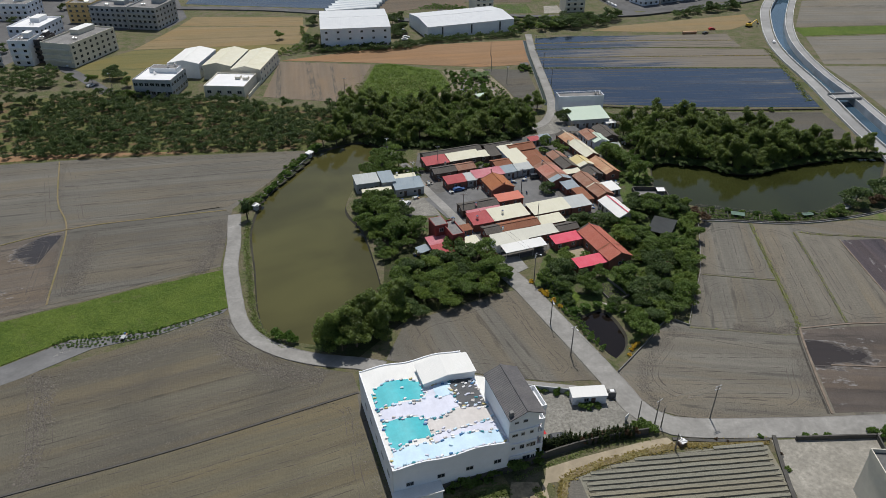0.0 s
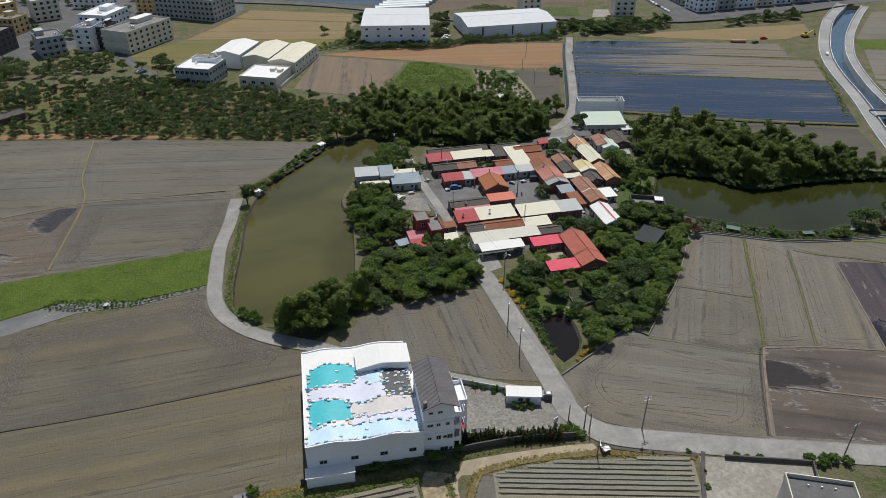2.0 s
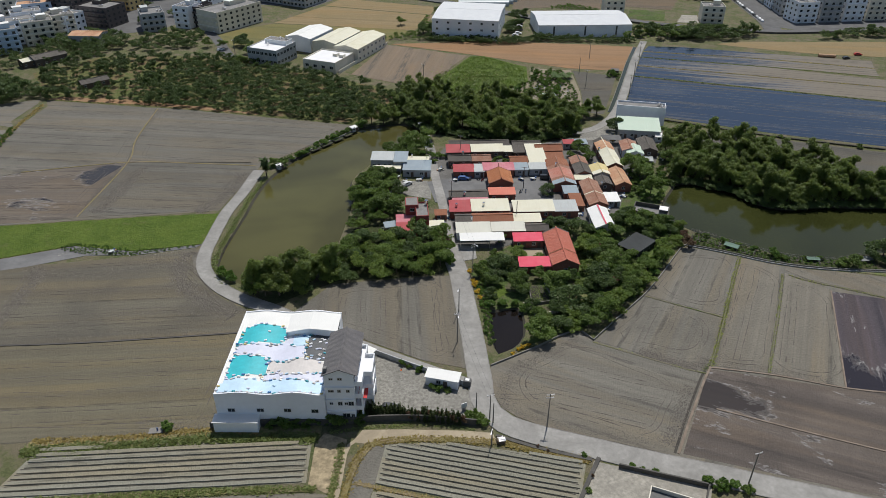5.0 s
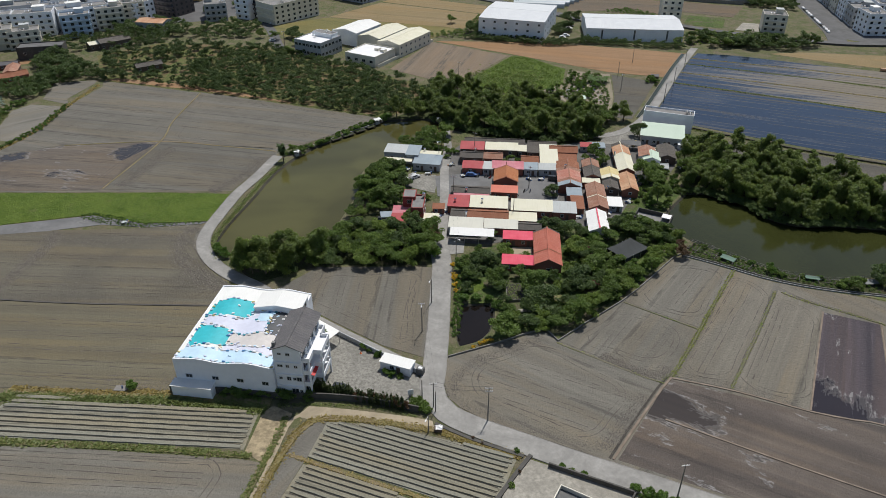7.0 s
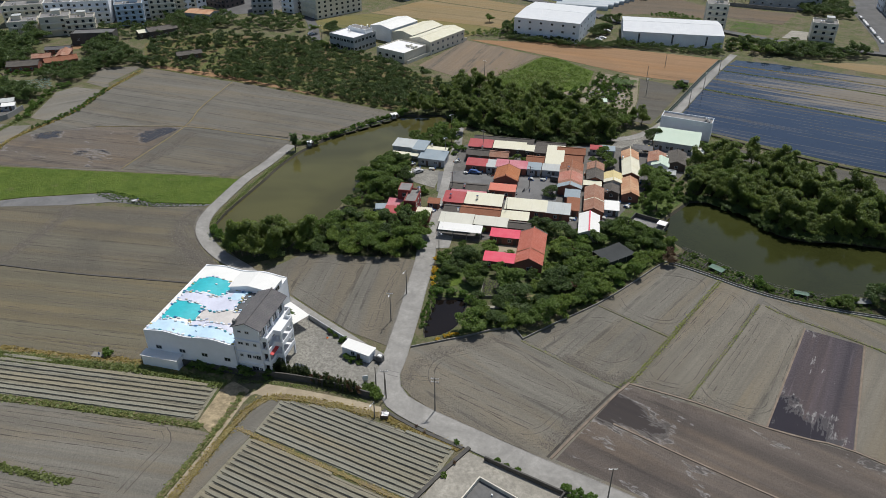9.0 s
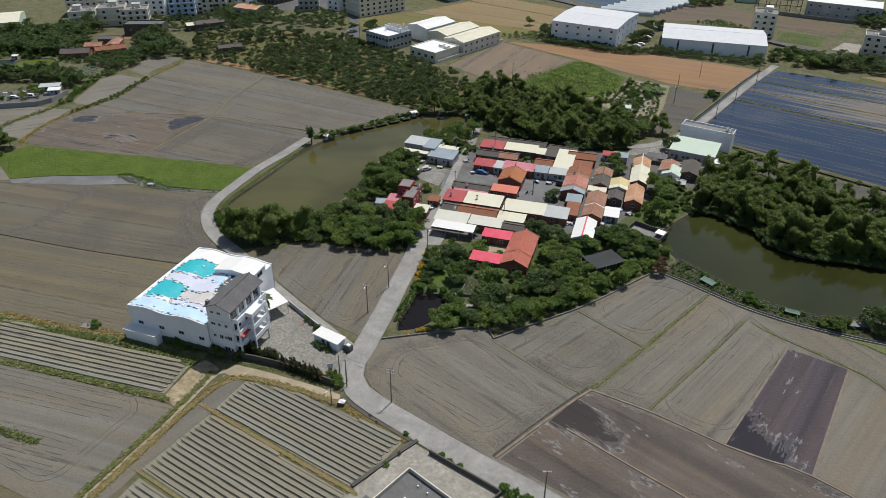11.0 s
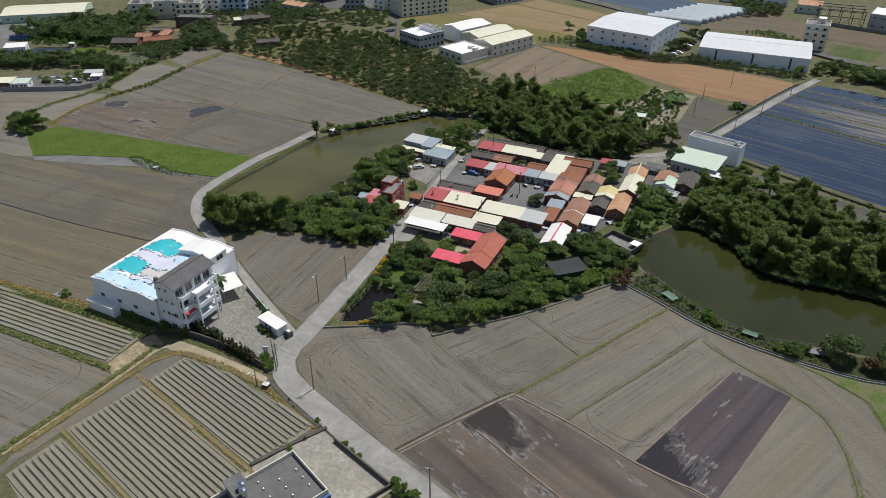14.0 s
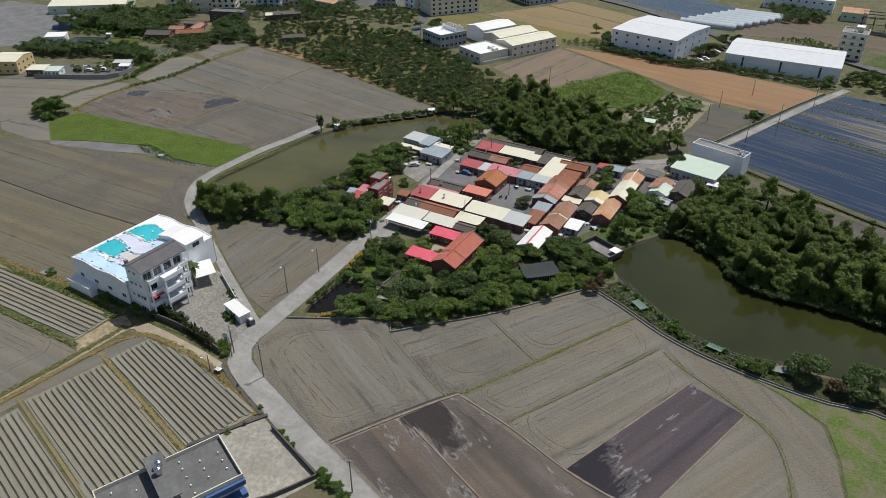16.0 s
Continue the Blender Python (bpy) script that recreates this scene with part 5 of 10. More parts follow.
def banana(x, y, scale=1.0):
    ob = thing("banana_plant", x, y, TREE_RNG.uniform(0, 360), "banana plant with broad green leaves", "banana plant", "banana plants")
    part("stem", cyl(bmesh.new(), 0, 0, -0.1, 1.8 * scale, 0.14, 0.1, 7), M["leaf_bright"], ob)
    for i in range(8):
        a = i * 2.399
        bm = bmesh.new()
        rows = []
        for j in range(5):
            t = j / 4
            r = 1.7 * scale * t
            z = scale * (1.7 + 1.3 * t - 1.6 * t * t)
            w = 0.32 * scale * math.sin(math.pi * min(1, 0.1 + 0.85 * t))
            rows.append([bm.verts.new((r * math.cos(a) - q * math.sin(a), r * math.sin(a) + q * math.cos(a), z - abs(q) * 0.4)) for q in (-w, 0, w)])
        for p, q in zip(rows, rows[1:]):
            for k in range(2):
                bm.faces.new((p[k], q[k], q[k + 1], p[k + 1]))
        part("leaf", bm, M["leaf_bright"], ob)
    return ob


WOOD_SOUTH = [(-22, 144), (-12, 140.5), (2, 154), (18, 161), (35, 167.5), (31.5, 180), (26, 188), (18, 184), (2, 182), (0, 168), (-2, 158), (-12, 147)]
wood(WOOD_SOUTH, 3.7, ["broad", "mango", "light", "broad"], 0.95, "trees of the south wood")
for x, y in ((-14, 147), (-9, 151), (-5, 155), (-17, 144.5), (-4, 148), (1, 158), (-10, 145)):
    plant("bamboo", x, y, 1.12, "bamboo of the south wood")
wood([(6, 184), (24, 190), (14, 186)], 3.5, ["broad"], 0.8, "trees of the south wood")
wood([(-28, 272), (-12, 281.5), (1, 274), (20, 273), (50, 275), (64, 286), (64, 297), (46, 316), (6, 318), (-16, 321), (-20, 300)], 4.6, ["bamboo", "bamboo", "broad"], 1.0, "bamboo wood behind the hamlet")
wood([(50, 300), (60, 297), (68, 300), (72, 311), (62, 315), (50, 317)], 4.0, ["bamboo", "broad"], 0.8, "bamboo wood behind the hamlet")
wood([(105, 251.5), (110, 253), (118, 251), (126.5, 249.5), (132, 244), (138, 241), (145, 241), (156, 245.4), (171, 249), (184, 253), (174, 261), (150, 281), (128, 286), (106, 288), (99, 272)], 4.2, ["bamboo", "bamboo", "bamboo", "broad"], 1.0, "bamboo wood by the east pond")
for kind, x, y, k in (
    ("mango", 50.5, 172.7, 1.15), ("broad", 45.5, 169.0, 0.8), ("broad", 57.2, 164.2, 1.0), ("broad", 68.5, 167.5, 1.15), ("mango", 72.5, 159.2, 1.35), ("light", 75.2, 169.4, 0.6), ("light", 54.6, 182.2, 0.8), ("shrub", 61.0, 182.7, 1.1), ("broad", 48.8, 164.8, 0.65),
    ("bright", 50.9, 154.2, 1.0), ("bright", 53.9, 155.6, 0.95), ("bright", 57.5, 156.4, 0.95), ("bright", 60.8, 154.7, 1.0), ("broad", 66.2, 143.2, 1.0), ("light", 66.1, 148.9, 0.8), ("mango", 71.3, 149.0, 0.9), ("light", 73.6, 154.8, 0.85), ("broad", 78.5, 151.2, 0.85)):
    plant(kind, x, y, k * TREE_RNG.uniform(0.92, 1.05), "garden trees of the hamlet", squash=0.9)
for kind, x, y, k in (
    ("broad", 82.9, 156.0, 1.15), ("light", 85.4, 161.8, 1.05), ("broad", 87.0, 165.2, 0.75), ("mango", 80.4, 172.9, 1.25), ("broad", 82.4, 183.3, 1.0), ("light", 75.7, 192.0, 1.1), ("mango", 77.3, 186.8, 0.9), ("mango", 69.4, 200.3, 1.25), ("mango", 63.7, 202.0, 1.0), ("broad", 83.3, 190.6, 0.8), ("broad", 89.4, 208.2, 1.2), ("broad", 93.0, 214.4, 1.0), ("mango", 99.4, 213.6, 0.95), ("mango", 87.6, 217.0, 0.8), ("mango", 83.9, 210.4, 0.9), ("broad", 83.5, 202.0, 0.85),
    ("light", 98.6, 194.6, 0.7), ("broad", 97.4, 206.4, 0.75), ("light", 91.4, 177.3, 1.2), ("broad", 94.2, 183.6, 0.85), ("broad", 89.6, 170.3, 0.9), ("reddish", 84.2, 174.8, 0.6), ("light", 76.5, 179.0, 0.8)):
    plant(kind, x, y, k * TREE_RNG.uniform(0.92, 1.05), "garden trees of the hamlet", squash=0.9)
OPEN_SPOTS = [[(59, 167), (62, 156.5), (69, 160), (65, 170)], [(73, 164), (76, 168), (81, 166), (77, 160)], [(49, 162), (52, 166.5), (55.4, 162.5), (52.3, 158.5)], [(83, 188), (86, 203), (97, 203), (97, 188)], [(52, 180), (72, 186), (70, 172), (56, 172)], [(54, 176), (52, 190), (76, 196), (76, 174)], [(50, 150), (58, 158), (64, 148), (63, 138), (52, 138)]]
wood([(43, 169), (50, 158), (60, 158), (66, 144), (77, 151), (90, 168), (97, 184), (103.5, 199), (106, 212), (97, 219), (88, 204), (81, 203), (74, 205), (77, 190), (74, 176), (66, 170), (52, 177), (48, 178)], 4.3, ["broad", "mango", "light", "mango"], 0.72, "garden trees of the hamlet", OPEN_SPOTS)
for x, y, k, q in ((48.8, 173, "mango", 0.95), (75, 189, "light", 1.1), (68.5, 165.5, "broad", 1.05), (63.5, 201.5, "mango", 0.85), (86, 210, "mango", 0.95), (45.4, 194.4, "bright", 0.8), (107.1, 200.3, "reddish", 0.75), (99.1, 197.5, "light", 0.85)):
    plant(k, x, y, q, "trees of the hamlet gardens")
wood([(76, 150.5), (92, 170), (103, 199), (107, 212), (98, 218), (97, 203), (88, 176), (72, 152)], 2.6, ["shrub", "bright", "shrub"], 0.9, "shrubs of the hamlet gardens", limit=34)
wood([(70, 172), (88, 180), (84, 200), (74, 206), (72, 190)], 2.8, ["shrub", "bright", "croton"], 1.0, "shrubs of the hamlet gardens", limit=22)
wood([(-13, 222), (-2, 225), (3, 219), (8, 208), (10, 198), (4, 196), (-5, 204), (-9, 212)], 3.1, ["broad", "mango", "broad", "bright"], 0.95, "garden trees by the pond")
wood([(-2, 184), (6, 192), (4, 200), (-5, 206), (-9, 214), (-12, 222), (-13, 219), (-7, 203), (-3.4, 186)], 2.7, ["broad", "bright", "light", "mango"], 0.7, "trees on the pond bank", limit=24)
wood([(-8, 245), (6, 246), (10, 262), (0, 268), (-6, 258)], 4.2, ["broad", "shrub", "broad"], 0.85, "garden trees by the pond")


def thicket(name, poly, gap, kinds, scale, label, category, seed, limit=400, thin=1, grow=1.0):
    """A far wood that nobody could count, as one mesh of many crowns."""
    rng = np.random.RandomState(seed)
    pts = scatter(poly, gap, random.Random(seed), limit=limit)
    groups = []
    for kind in kinds:
        crown = rng_crown(kind)
        groups.append(crown)
    out = []
    for x, y in pts:
        v = groups[rng.randint(len(groups))]
        q = v.reshape(-1, 3, 3)[rng.rand(len(v) // 3) < thin]
        q = q.mean(1, keepdims=True) + (q - q.mean(1, keepdims=True)) * grow
        v = q.reshape(-1, 3)
        a = rng.rand() * 6.283
        s = scale * (0.75 + 0.5 * rng.rand())
        m = np.array([[math.cos(a), math.sin(a), 0], [-math.sin(a), math.cos(a), 0], [0, 0, 0.85 + 0.3 * rng.rand()]]) * s
        out.append(v @ m + np.array([x, y, 0]))
    v = np.concatenate(out)
    me = bpy.data.meshes.new(name)
    me.from_pydata(v.tolist(), [], np.arange(len(v)).reshape(-1, 3).tolist())
    me.materials.append(MODELS[kinds[0]][0][0].materials[0])
    return tagged(new(name, me), label, category, kind="stuff")


def rng_crown(kind):
    me = MODELS[kind][0][0]
    v = np.empty(len(me.vertices) * 3)
    me.vertices.foreach_get("co", v)
    return v.reshape(-1, 3)


thicket("waste_greens", [(27, 335), (35, 350), (33, 371), (50, 372), (56, 350), (61, 334), (62, 316), (49, 321)], 2.0, ["bright"], 0.5, "weeds and bushes on the waste ground", "weeds", 50, 130, 0.25, 1.4)
sward("tall_crop", [(-14, 326), (-3.5, 384), (4, 386), (29, 372), (33, 350), (25, 336), (6, 323)], 11000, 0.5, "dense plot of tall green plants")
thicket("wood_rim", [(-12, 280), (1, 272.6), (20, 270.5), (48, 273), (62, 284), (64, 288), (48, 277), (20, 274.5), (2, 277)], 1.5, ["shrub"], 1.3, "low dark scrub along the rim of the wood", "shrubs", 51, 200, 0.5).data.materials[0] = M["leaf_dark"]
thicket("weeds_rubble", [(-48, 163.6), (-66, 156.6), (-86, 156.4), (-92, 151), (-80, 150.6), (-64, 154)], 0.9, ["bright"], 0.24, "green weeds among broken concrete", "weeds", 42, 260, 0.16, 1.5)
thicket("garden_edge", [(45, 163), (49.6, 150), (52.6, 139.6), (54.6, 137), (55.2, 138.4), (51.6, 151), (47.2, 164)], 1.0, ["bright"], 0.36, "green weeds between road and small pond", "weeds", 44, 120, 0.25, 1.4)
thicket("scrub_ponds", [(-304, 200), (-286, 201), (-272, 212), (-264, 217), (-252, 230), (-240, 222), (-228, 232), (-236, 240), (-262, 234), (-300, 218)], 2.6, ["bright"], 0.8, "green scrub round the fish ponds", "shrubs", 43, 120, 0.3, 1.4)
thicket("pond_edge_scrub", [(103.6, 245.3), (109.6, 247.9), (117, 245.9), (124.6, 244.3), (130.2, 238.3), (136, 235.1), (144, 235.7), (155, 239.9), (170, 242.9), (187, 246.3), (199, 244.7), (200, 246.7), (186, 249.3), (170, 246.1), (155, 243.1), (144, 238.9), (137, 238.3), (132, 241.3), (126, 247.3), (118, 248.9), (110, 250.9), (103, 248.3)], 1.25, ["shrub"], 0.95, "low dark scrub hanging over the pond edge", "shrubs", 45, 300, 0.5, 1.3)
bpy.data.objects["pond_edge_scrub"].data.materials[0] = M["leaf_dark"]
thicket("pond_greens", [(108, 203.6), (117, 202), (131, 199.2), (142, 198.6), (153, 199.8), (163, 201.8), (163, 207.6), (150, 202.9), (139, 202), (131, 203.4), (122, 206.4), (110, 210.6)], 1.2, ["bright"], 0.26, "leafy green kitchen garden along the pond", "garden greens", 47, 130, 0.22, 1.4)
thicket("orchard", [(-150, 274), (-31, 275), (-17, 300), (-24, 318), (-62, 329), (-121, 345), (-156, 349), (-160, 310)], 3.5, ["orchard", "mango", "mango"], 0.78, "dense dark green fruit orchard", "orchard", 4, 700, 0.24, 1.5).data.materials[0] = M["leaf_orchard"]
thicket("orchard_open", [(-188, 269), (-152, 274), (-162, 310), (-158, 346), (-205, 332), (-222, 300)], 4.6, ["orchard", "orchard", "mango"], 0.85, "small fruit trees on open grassy ground", "orchard", 46, 190, 0.5, 1.2).data.materials[0] = M["leaf_orchard"]

# ---- houses ----
SHARED = {}


def shared(key, make):
    if key not in SHARED:
        SHARED[key] = make()
    return SHARED[key]


def window_at(parent, m, w=1.0, h=1.0, glass="glass", frame_mat="frame", name="window"):
    """A window with a pane set back in a proud frame; faces -y before m turns it."""
    pane = part(name, shared(("pane", w, h, glass), lambda: finish("pane", box_bm(-w / 2, -0.03, -h / 2, w / 2, 0.05, h / 2), M[glass])), None, parent)
    pane.matrix_basis = m
    if frame_mat is None:
        return pane

    def make():
        bm = bmesh.new()
        for a in ((-w / 2 - 0.08, -w / 2, -h / 2, h / 2), (w / 2, w / 2 + 0.08, -h / 2, h / 2), (-w / 2 - 0.08, w / 2 + 0.08, -h / 2 - 0.1, -h / 2), (-w / 2 - 0.08, w / 2 + 0.08, h / 2, h / 2 + 0.08), (-0.03, 0.03, -h / 2, h / 2)):
            box(bm, a[0], -0.09, a[2], a[1], 0.05, a[3])
        return finish("window_frame", bm, M[frame_mat])

    part("window_frame", shared(("wframe", w, h, frame_mat), make), None, pane)
    return pane


def face(side, L, W, u, z):
    """A pose on one wall of a block L by W about its middle: side s, n, e or w, at u along it."""
    return {"s": pose(u, -W / 2, z), "n": pose(u, W / 2, z, 0, 0, 180), "e": pose(L / 2, u, z, 0, 0, 90), "w": pose(-L / 2, u, z, 0, 0, -90)}[side]


HOUSE_RNG = random.Random(11)


def gable_house(x, y, L, W, ang, eave, roof, wall, label, rise=1.1, category="house", turned=False, over=0.3, half=None, name="house", fitted=True, group="houses of the hamlet", bands=()):
    """A house under a pitched roof. turned: the ridge runs across the length. half: another roofing on the near slope."""
    if turned:
        L, W, ang = W, L, ang - 90
    ob = thing(name, x, y, ang, label, category, group)
    l, w = L / 2 - over, W / 2 - over
    bm = bmesh.new()
    sec = ((-w, 0), (w, 0), (w, eave - 0.15), (0, eave + rise - 0.2), (-w, eave - 0.15))
    ends = [[bm.verts.new((u, q, z)) for q, z in sec] for u in (-l, l)]
    for i in range(5):
        j = (i + 1) % 5
        bm.faces.new((ends[0][i], ends[1][i], ends[1][j], ends[0][j]))
    bm.faces.new(ends[0])
    bm.faces.new(ends[1][::-1])
    bmesh.ops.recalc_face_normals(bm, faces=bm.faces[:])
    part("wall", bm, M[wall], ob)
    sag = HOUSE_RNG.uniform(0.02, 0.08)
    for s in (-1, 1):
        bm = bmesh.new()
        rows = []
        n = max(2, int(L / 3))
        for i in range(n + 1):
            u = -L / 2 + L * i / n
            dip = -sag * math.sin(math.pi * i / n) + HOUSE_RNG.uniform(-0.02, 0.02)
            rows.append([bm.verts.new(p) for p in ((u, s * W / 2, eave - 0.05 + dip), (u, 0, eave + rise + dip), (u, 0, eave + rise - 0.14 + dip), (u, s * W / 2, eave - 0.19 + dip))])
        for p, q in zip(rows, rows[1:]):
            for k in range(4):
                bm.faces.new((p[k], q[k], q[(k + 1) % 4], p[(k + 1) % 4]))
        bm.faces.new(rows[0])
        bm.faces.new(rows[-1][::-1])
        bmesh.ops.recalc_face_normals(bm, faces=bm.faces[:])
        part("roof_slope", bm, M[half if half and s < 0 else roof], ob)
        for b0, b1, mat_name in bands:
            u0, u1 = -L / 2 + L * b0, -L / 2 + L * b1
            bm = bmesh.new()
            v = [bm.verts.new(p) for p in ((u0, s * (W / 2 + 0.04), eave - 0.02), (u1, s * (W / 2 + 0.04), eave - 0.02), (u1, 0, eave + rise + 0.05), (u0, 0, eave + rise + 0.05), (u0, s * (W / 2 + 0.04), eave - 0.07), (u1, s * (W / 2 + 0.04), eave - 0.07))]
            bm.faces.new(v[:4] if s < 0 else v[3::-1])
            bm.faces.new((v[0], v[1], v[5], v[4]))
            bmesh.ops.recalc_face_normals(bm, faces=bm.faces[:])
            part("roof_sheet", bm, M[mat_name], ob)
    if roof not in ("white_sheet", "cream_sheet", "warehouse_sheet"):
        bm = box_bm(-L / 2, -0.16, eave + rise - 0.05, L / 2, 0.16, eave + rise + 0.13)
    else:
        bm = box_bm(-L / 2, -0.2, eave + rise - 0.03, L / 2, 0.2, eave + rise + 0.03)
    part("ridge_cap", bm, M[roof], ob)
    if fitted:
        openings(ob, 2 * l, 2 * w, eave)
    return ob


def openings(ob, L, W, eave):
    n = max(1, int(L / 4.2))
    for i in range(n):
        u = -L / 2 + L * (i + 0.5) / n
        d = part("door", shared("door", lambda: finish("door", box_bm(-0.5, -0.06, 0, 0.5, 0.02, 2.05), M["brown_wall"])), None, ob)
        d.matrix_basis = face("s", L, W, u + 0.9, 0.05)
        window_at(ob, face("s", L, W, u - 0.8, 1.6), 1.0, 1.0)
        window_at(ob, face("n", L, W, u, 1.7), 1.0, 0.9)
    if W > 4:
        window_at(ob, face("e", L, W, 0, 1.7), 1.0, 0.9)
        window_at(ob, face("w", L, W, 0, 1.7), 1.0, 0.9)


def lean_roof(x, y, L, W, ang, front, back, roof, wall, label, name="house", category="house", posts=False, over=0.25):
    """A single sloping roof, low at the front; on walls, or open on posts."""
    ob = thing(name, x, y, ang, label, category, "houses of the hamlet")
    l, w = L / 2 - over, W / 2 - over
    bm = bmesh.new()
    n = max(2, int(L / 2.5))
    rows = []
    for i in range(n + 1):
        u = -L / 2 + L * i / n
        dip = HOUSE_RNG.uniform(-0.03, 0.03)
        rows.append([bm.verts.new(p) for p in ((u, -W / 2, front + dip), (u, W / 2, back + dip), (u, W / 2, back - 0.1 + dip), (u, -W / 2, front - 0.1 + dip))])
    for p, q in zip(rows, rows[1:]):
        for k in range(4):
            bm.faces.new((p[k], q[k], q[(k + 1) % 4], p[(k + 1) % 4]))
    bm.faces.new(rows[0])
    bm.faces.new(rows[-1][::-1])
    bmesh.ops.recalc_face_normals(bm, faces=bm.faces[:])
    part("roof", bm, M[roof], ob)
    if posts:
        k = max(2, int(L / 4) + 1)
        for i in range(k):
            u = -l + 2 * l * i / (k - 1)
            part("post", cyl(bmesh.new(), u, -w, -0.1, front - 0.08, 0.08, None, 6), M["steel"], ob)
            part("post", cyl(bmesh.new(), u, w, -0.1, back - 0.12, 0.08, None, 6), M["steel"], ob)
    else:
        bm = bmesh.new()
        sec = ((-w, 0), (w, 0), (w, back - 0.16), (-w, front - 0.16))
        ends = [[bm.verts.new((u, q, z)) for q, z in sec] for u in (-l, l)]
        for i in range(4):
            bm.faces.new((ends[0][i], ends[1][i], ends[1][(i + 1) % 4], ends[0][(i + 1) % 4]))
        bm.faces.new(ends[0])
        bm.faces.new(ends[1][::-1])
        bmesh.ops.recalc_face_normals(bm, faces=bm.faces[:])
        part("wall", bm, M[wall], ob)
        openings(ob, 2 * l, 2 * w, front)
    return ob


A = 16
gable_house(26, 260.1, 25, 6.6, A, 3.0, "grey_tile", "brown_wall", "long grey-tiled row house with brown walls", 1.1)
gable_house(45, 264.2, 12, 6.6, A, 3.0, "grey_tile", "brown_wall", "grey-tiled row house under trees", 1.1)
lean_roof(19, 252.2, 9.9, 6.8, A, 2.9, 3.6, "red_sheet", "brown_wall", "low row house with dull red sheet roof")
lean_roof(30.4, 255.6, 13.4, 6.4, A, 2.9, 3.6, "cream_sheet", "brown_wall", "low row house with cream sheet roof")
lean_roof(38.7, 257.2, 3.6, 5.2, A, 2.8, 3.3, "cream_sheet", "brown_wall", "small lean-to with cream roof")
lean_roof(43, 257.8, 4.8, 5.8, A, 2.8, 3.3, "grey_tile", "brown_wall", "small outhouse with grey tile roof")
lean_roof(50.2, 254.8, 7.2, 16.5, A, 3.2, 3.9, "cream_sheet", "white_wall", "house with large pale cream sheet roof")
gable_house(54.4, 262.2, 11.4, 7.0, A, 3.2, "terracotta", "brick", "brick house with terracotta tile roof", 1.2)
lean_roof(57.6, 254.8, 7.8, 5.6, A, 2.8, 3.4, "terracotta", "brick", "brick outhouse with terracotta roof")
gable_house(21.4, 244.2, 9.4, 6.2, A, 2.9, "grey_tile", "brown_wall", "old grey-tiled row house", 1.0)
gable_house(29.8, 246.4, 7.8, 6.2, A, 2.9, "faded_tile", "brick", "old house with broken terracotta roof", 1.0)
gable_house(44.3, 248.4, 7.2, 6.6, A, 2.9, "terracotta", "brick", "brick house with terracotta roof", 1.0)
lean_roof(25.1, 235.2, 8.2, 5.8, A, 2.8, 3.4, "red_sheet", "brick", "shop-house with bright red sheet awning roof")
lean_roof(30.8, 236.9, 4.2, 6.0, A, 2.8, 3.3, "grey_sheet", "grey_wall", "low house with grey sheet roof")
lean_roof(37.9, 239.6, 12.2, 6.0, A, 2.9, 3.5, "pink_sheet", "brick", "row house with faded pink sheet roof")
lean_roof(46.3, 242.2, 5.5, 5.6, A, 2.8, 3.3, "blue_sheet", "grey_wall", "low house with blue-grey sheet roof")
lean_roof(52.6, 244.0, 7.2, 5.2, A, 2.8, 3.3, "grey_sheet", "grey_wall", "low house with grey sheet roof")
gable_house(40.2, 229.6, 9.2, 10.4, A, 3.6, "orange_tile", "brick", "brick hall with orange tile gable roof and raised ridge ends", 1.9, turned=True, category="hall", bands=((0.0, 0.04, "brick"), (0.96, 1.0, "brick")))
lean_roof(42.7, 219.6, 9.8, 5.2, A, 3.0, 3.4, "orange_sheet", "brick", "porch house with orange sheet roof")
gable_house(31.1, 215.6, 14.2, 5.8, A, 2.8, "grey_tile", "brown_wall", "low house with weathered grey roof", 0.8)
lean_roof(32.6, 212.2, 12.9, 2.4, A, 2.4, 2.7, "pink_sheet", "brick", "narrow lean-to with pink sheet roof")
lean_roof(30.4, 205, 7.6, 7.4, A, 2.9, 3.6, "red_sheet", "brick", "row house with red sheet roof")
lean_roof(40.5, 208.2, 13.4, 7.8, A, 2.9, 3.6, "cream_sheet", "brick", "row house with pale cream sheet roof")
lean_roof(55.2, 211.2, 14.6, 7.4, A, 2.9, 3.6, "cream_sheet", "brick", "long row house with pale cream sheet roof")
lean_roof(66, 214, 8.4, 7.4, A, 2.9, 3.5, "grey_sheet", "brick", "row house with pale grey sheet roof")
gable_house(33.2, 197.8, 5.8, 5.6, A, 2.8, "grey_tile", "brick", "old house with dark grey tile roof", 0.9)
gable_house(42.7, 200.6, 14, 5.8, A, 2.8, "terracotta", "brick", "row house with terracotta tile roof", 0.9)
lean_roof(54.2, 203.6, 9.6, 5.4, A, 2.2, 2.7, "cream_sheet", "brick", "row house with yellowed cream sheet roof")
lean_roof(38.0, 191.4, 11.6, 6.0, A, 3.0, 3.7, "pale_sheet", "white_wall", "row house with pale grey sheet roof")
lean_roof(49.0, 195.2, 11.4, 5.4, A, 2.8, 3.4, "pale_sheet", "brick", "row house with pale greenish sheet roof")
gable_house(58.2, 197.8, 7.8, 5.0, A, 2.7, "grey_tile", "brick", "low house with dark grey tile roof", 0.8)
lean_roof(41.9, 186.3, 14.4, 4.6, A, 3.2, 3.5, "white_sheet", "white_wall", "open-fronted shed with bright white sheet roof", "shed", "shed", True)
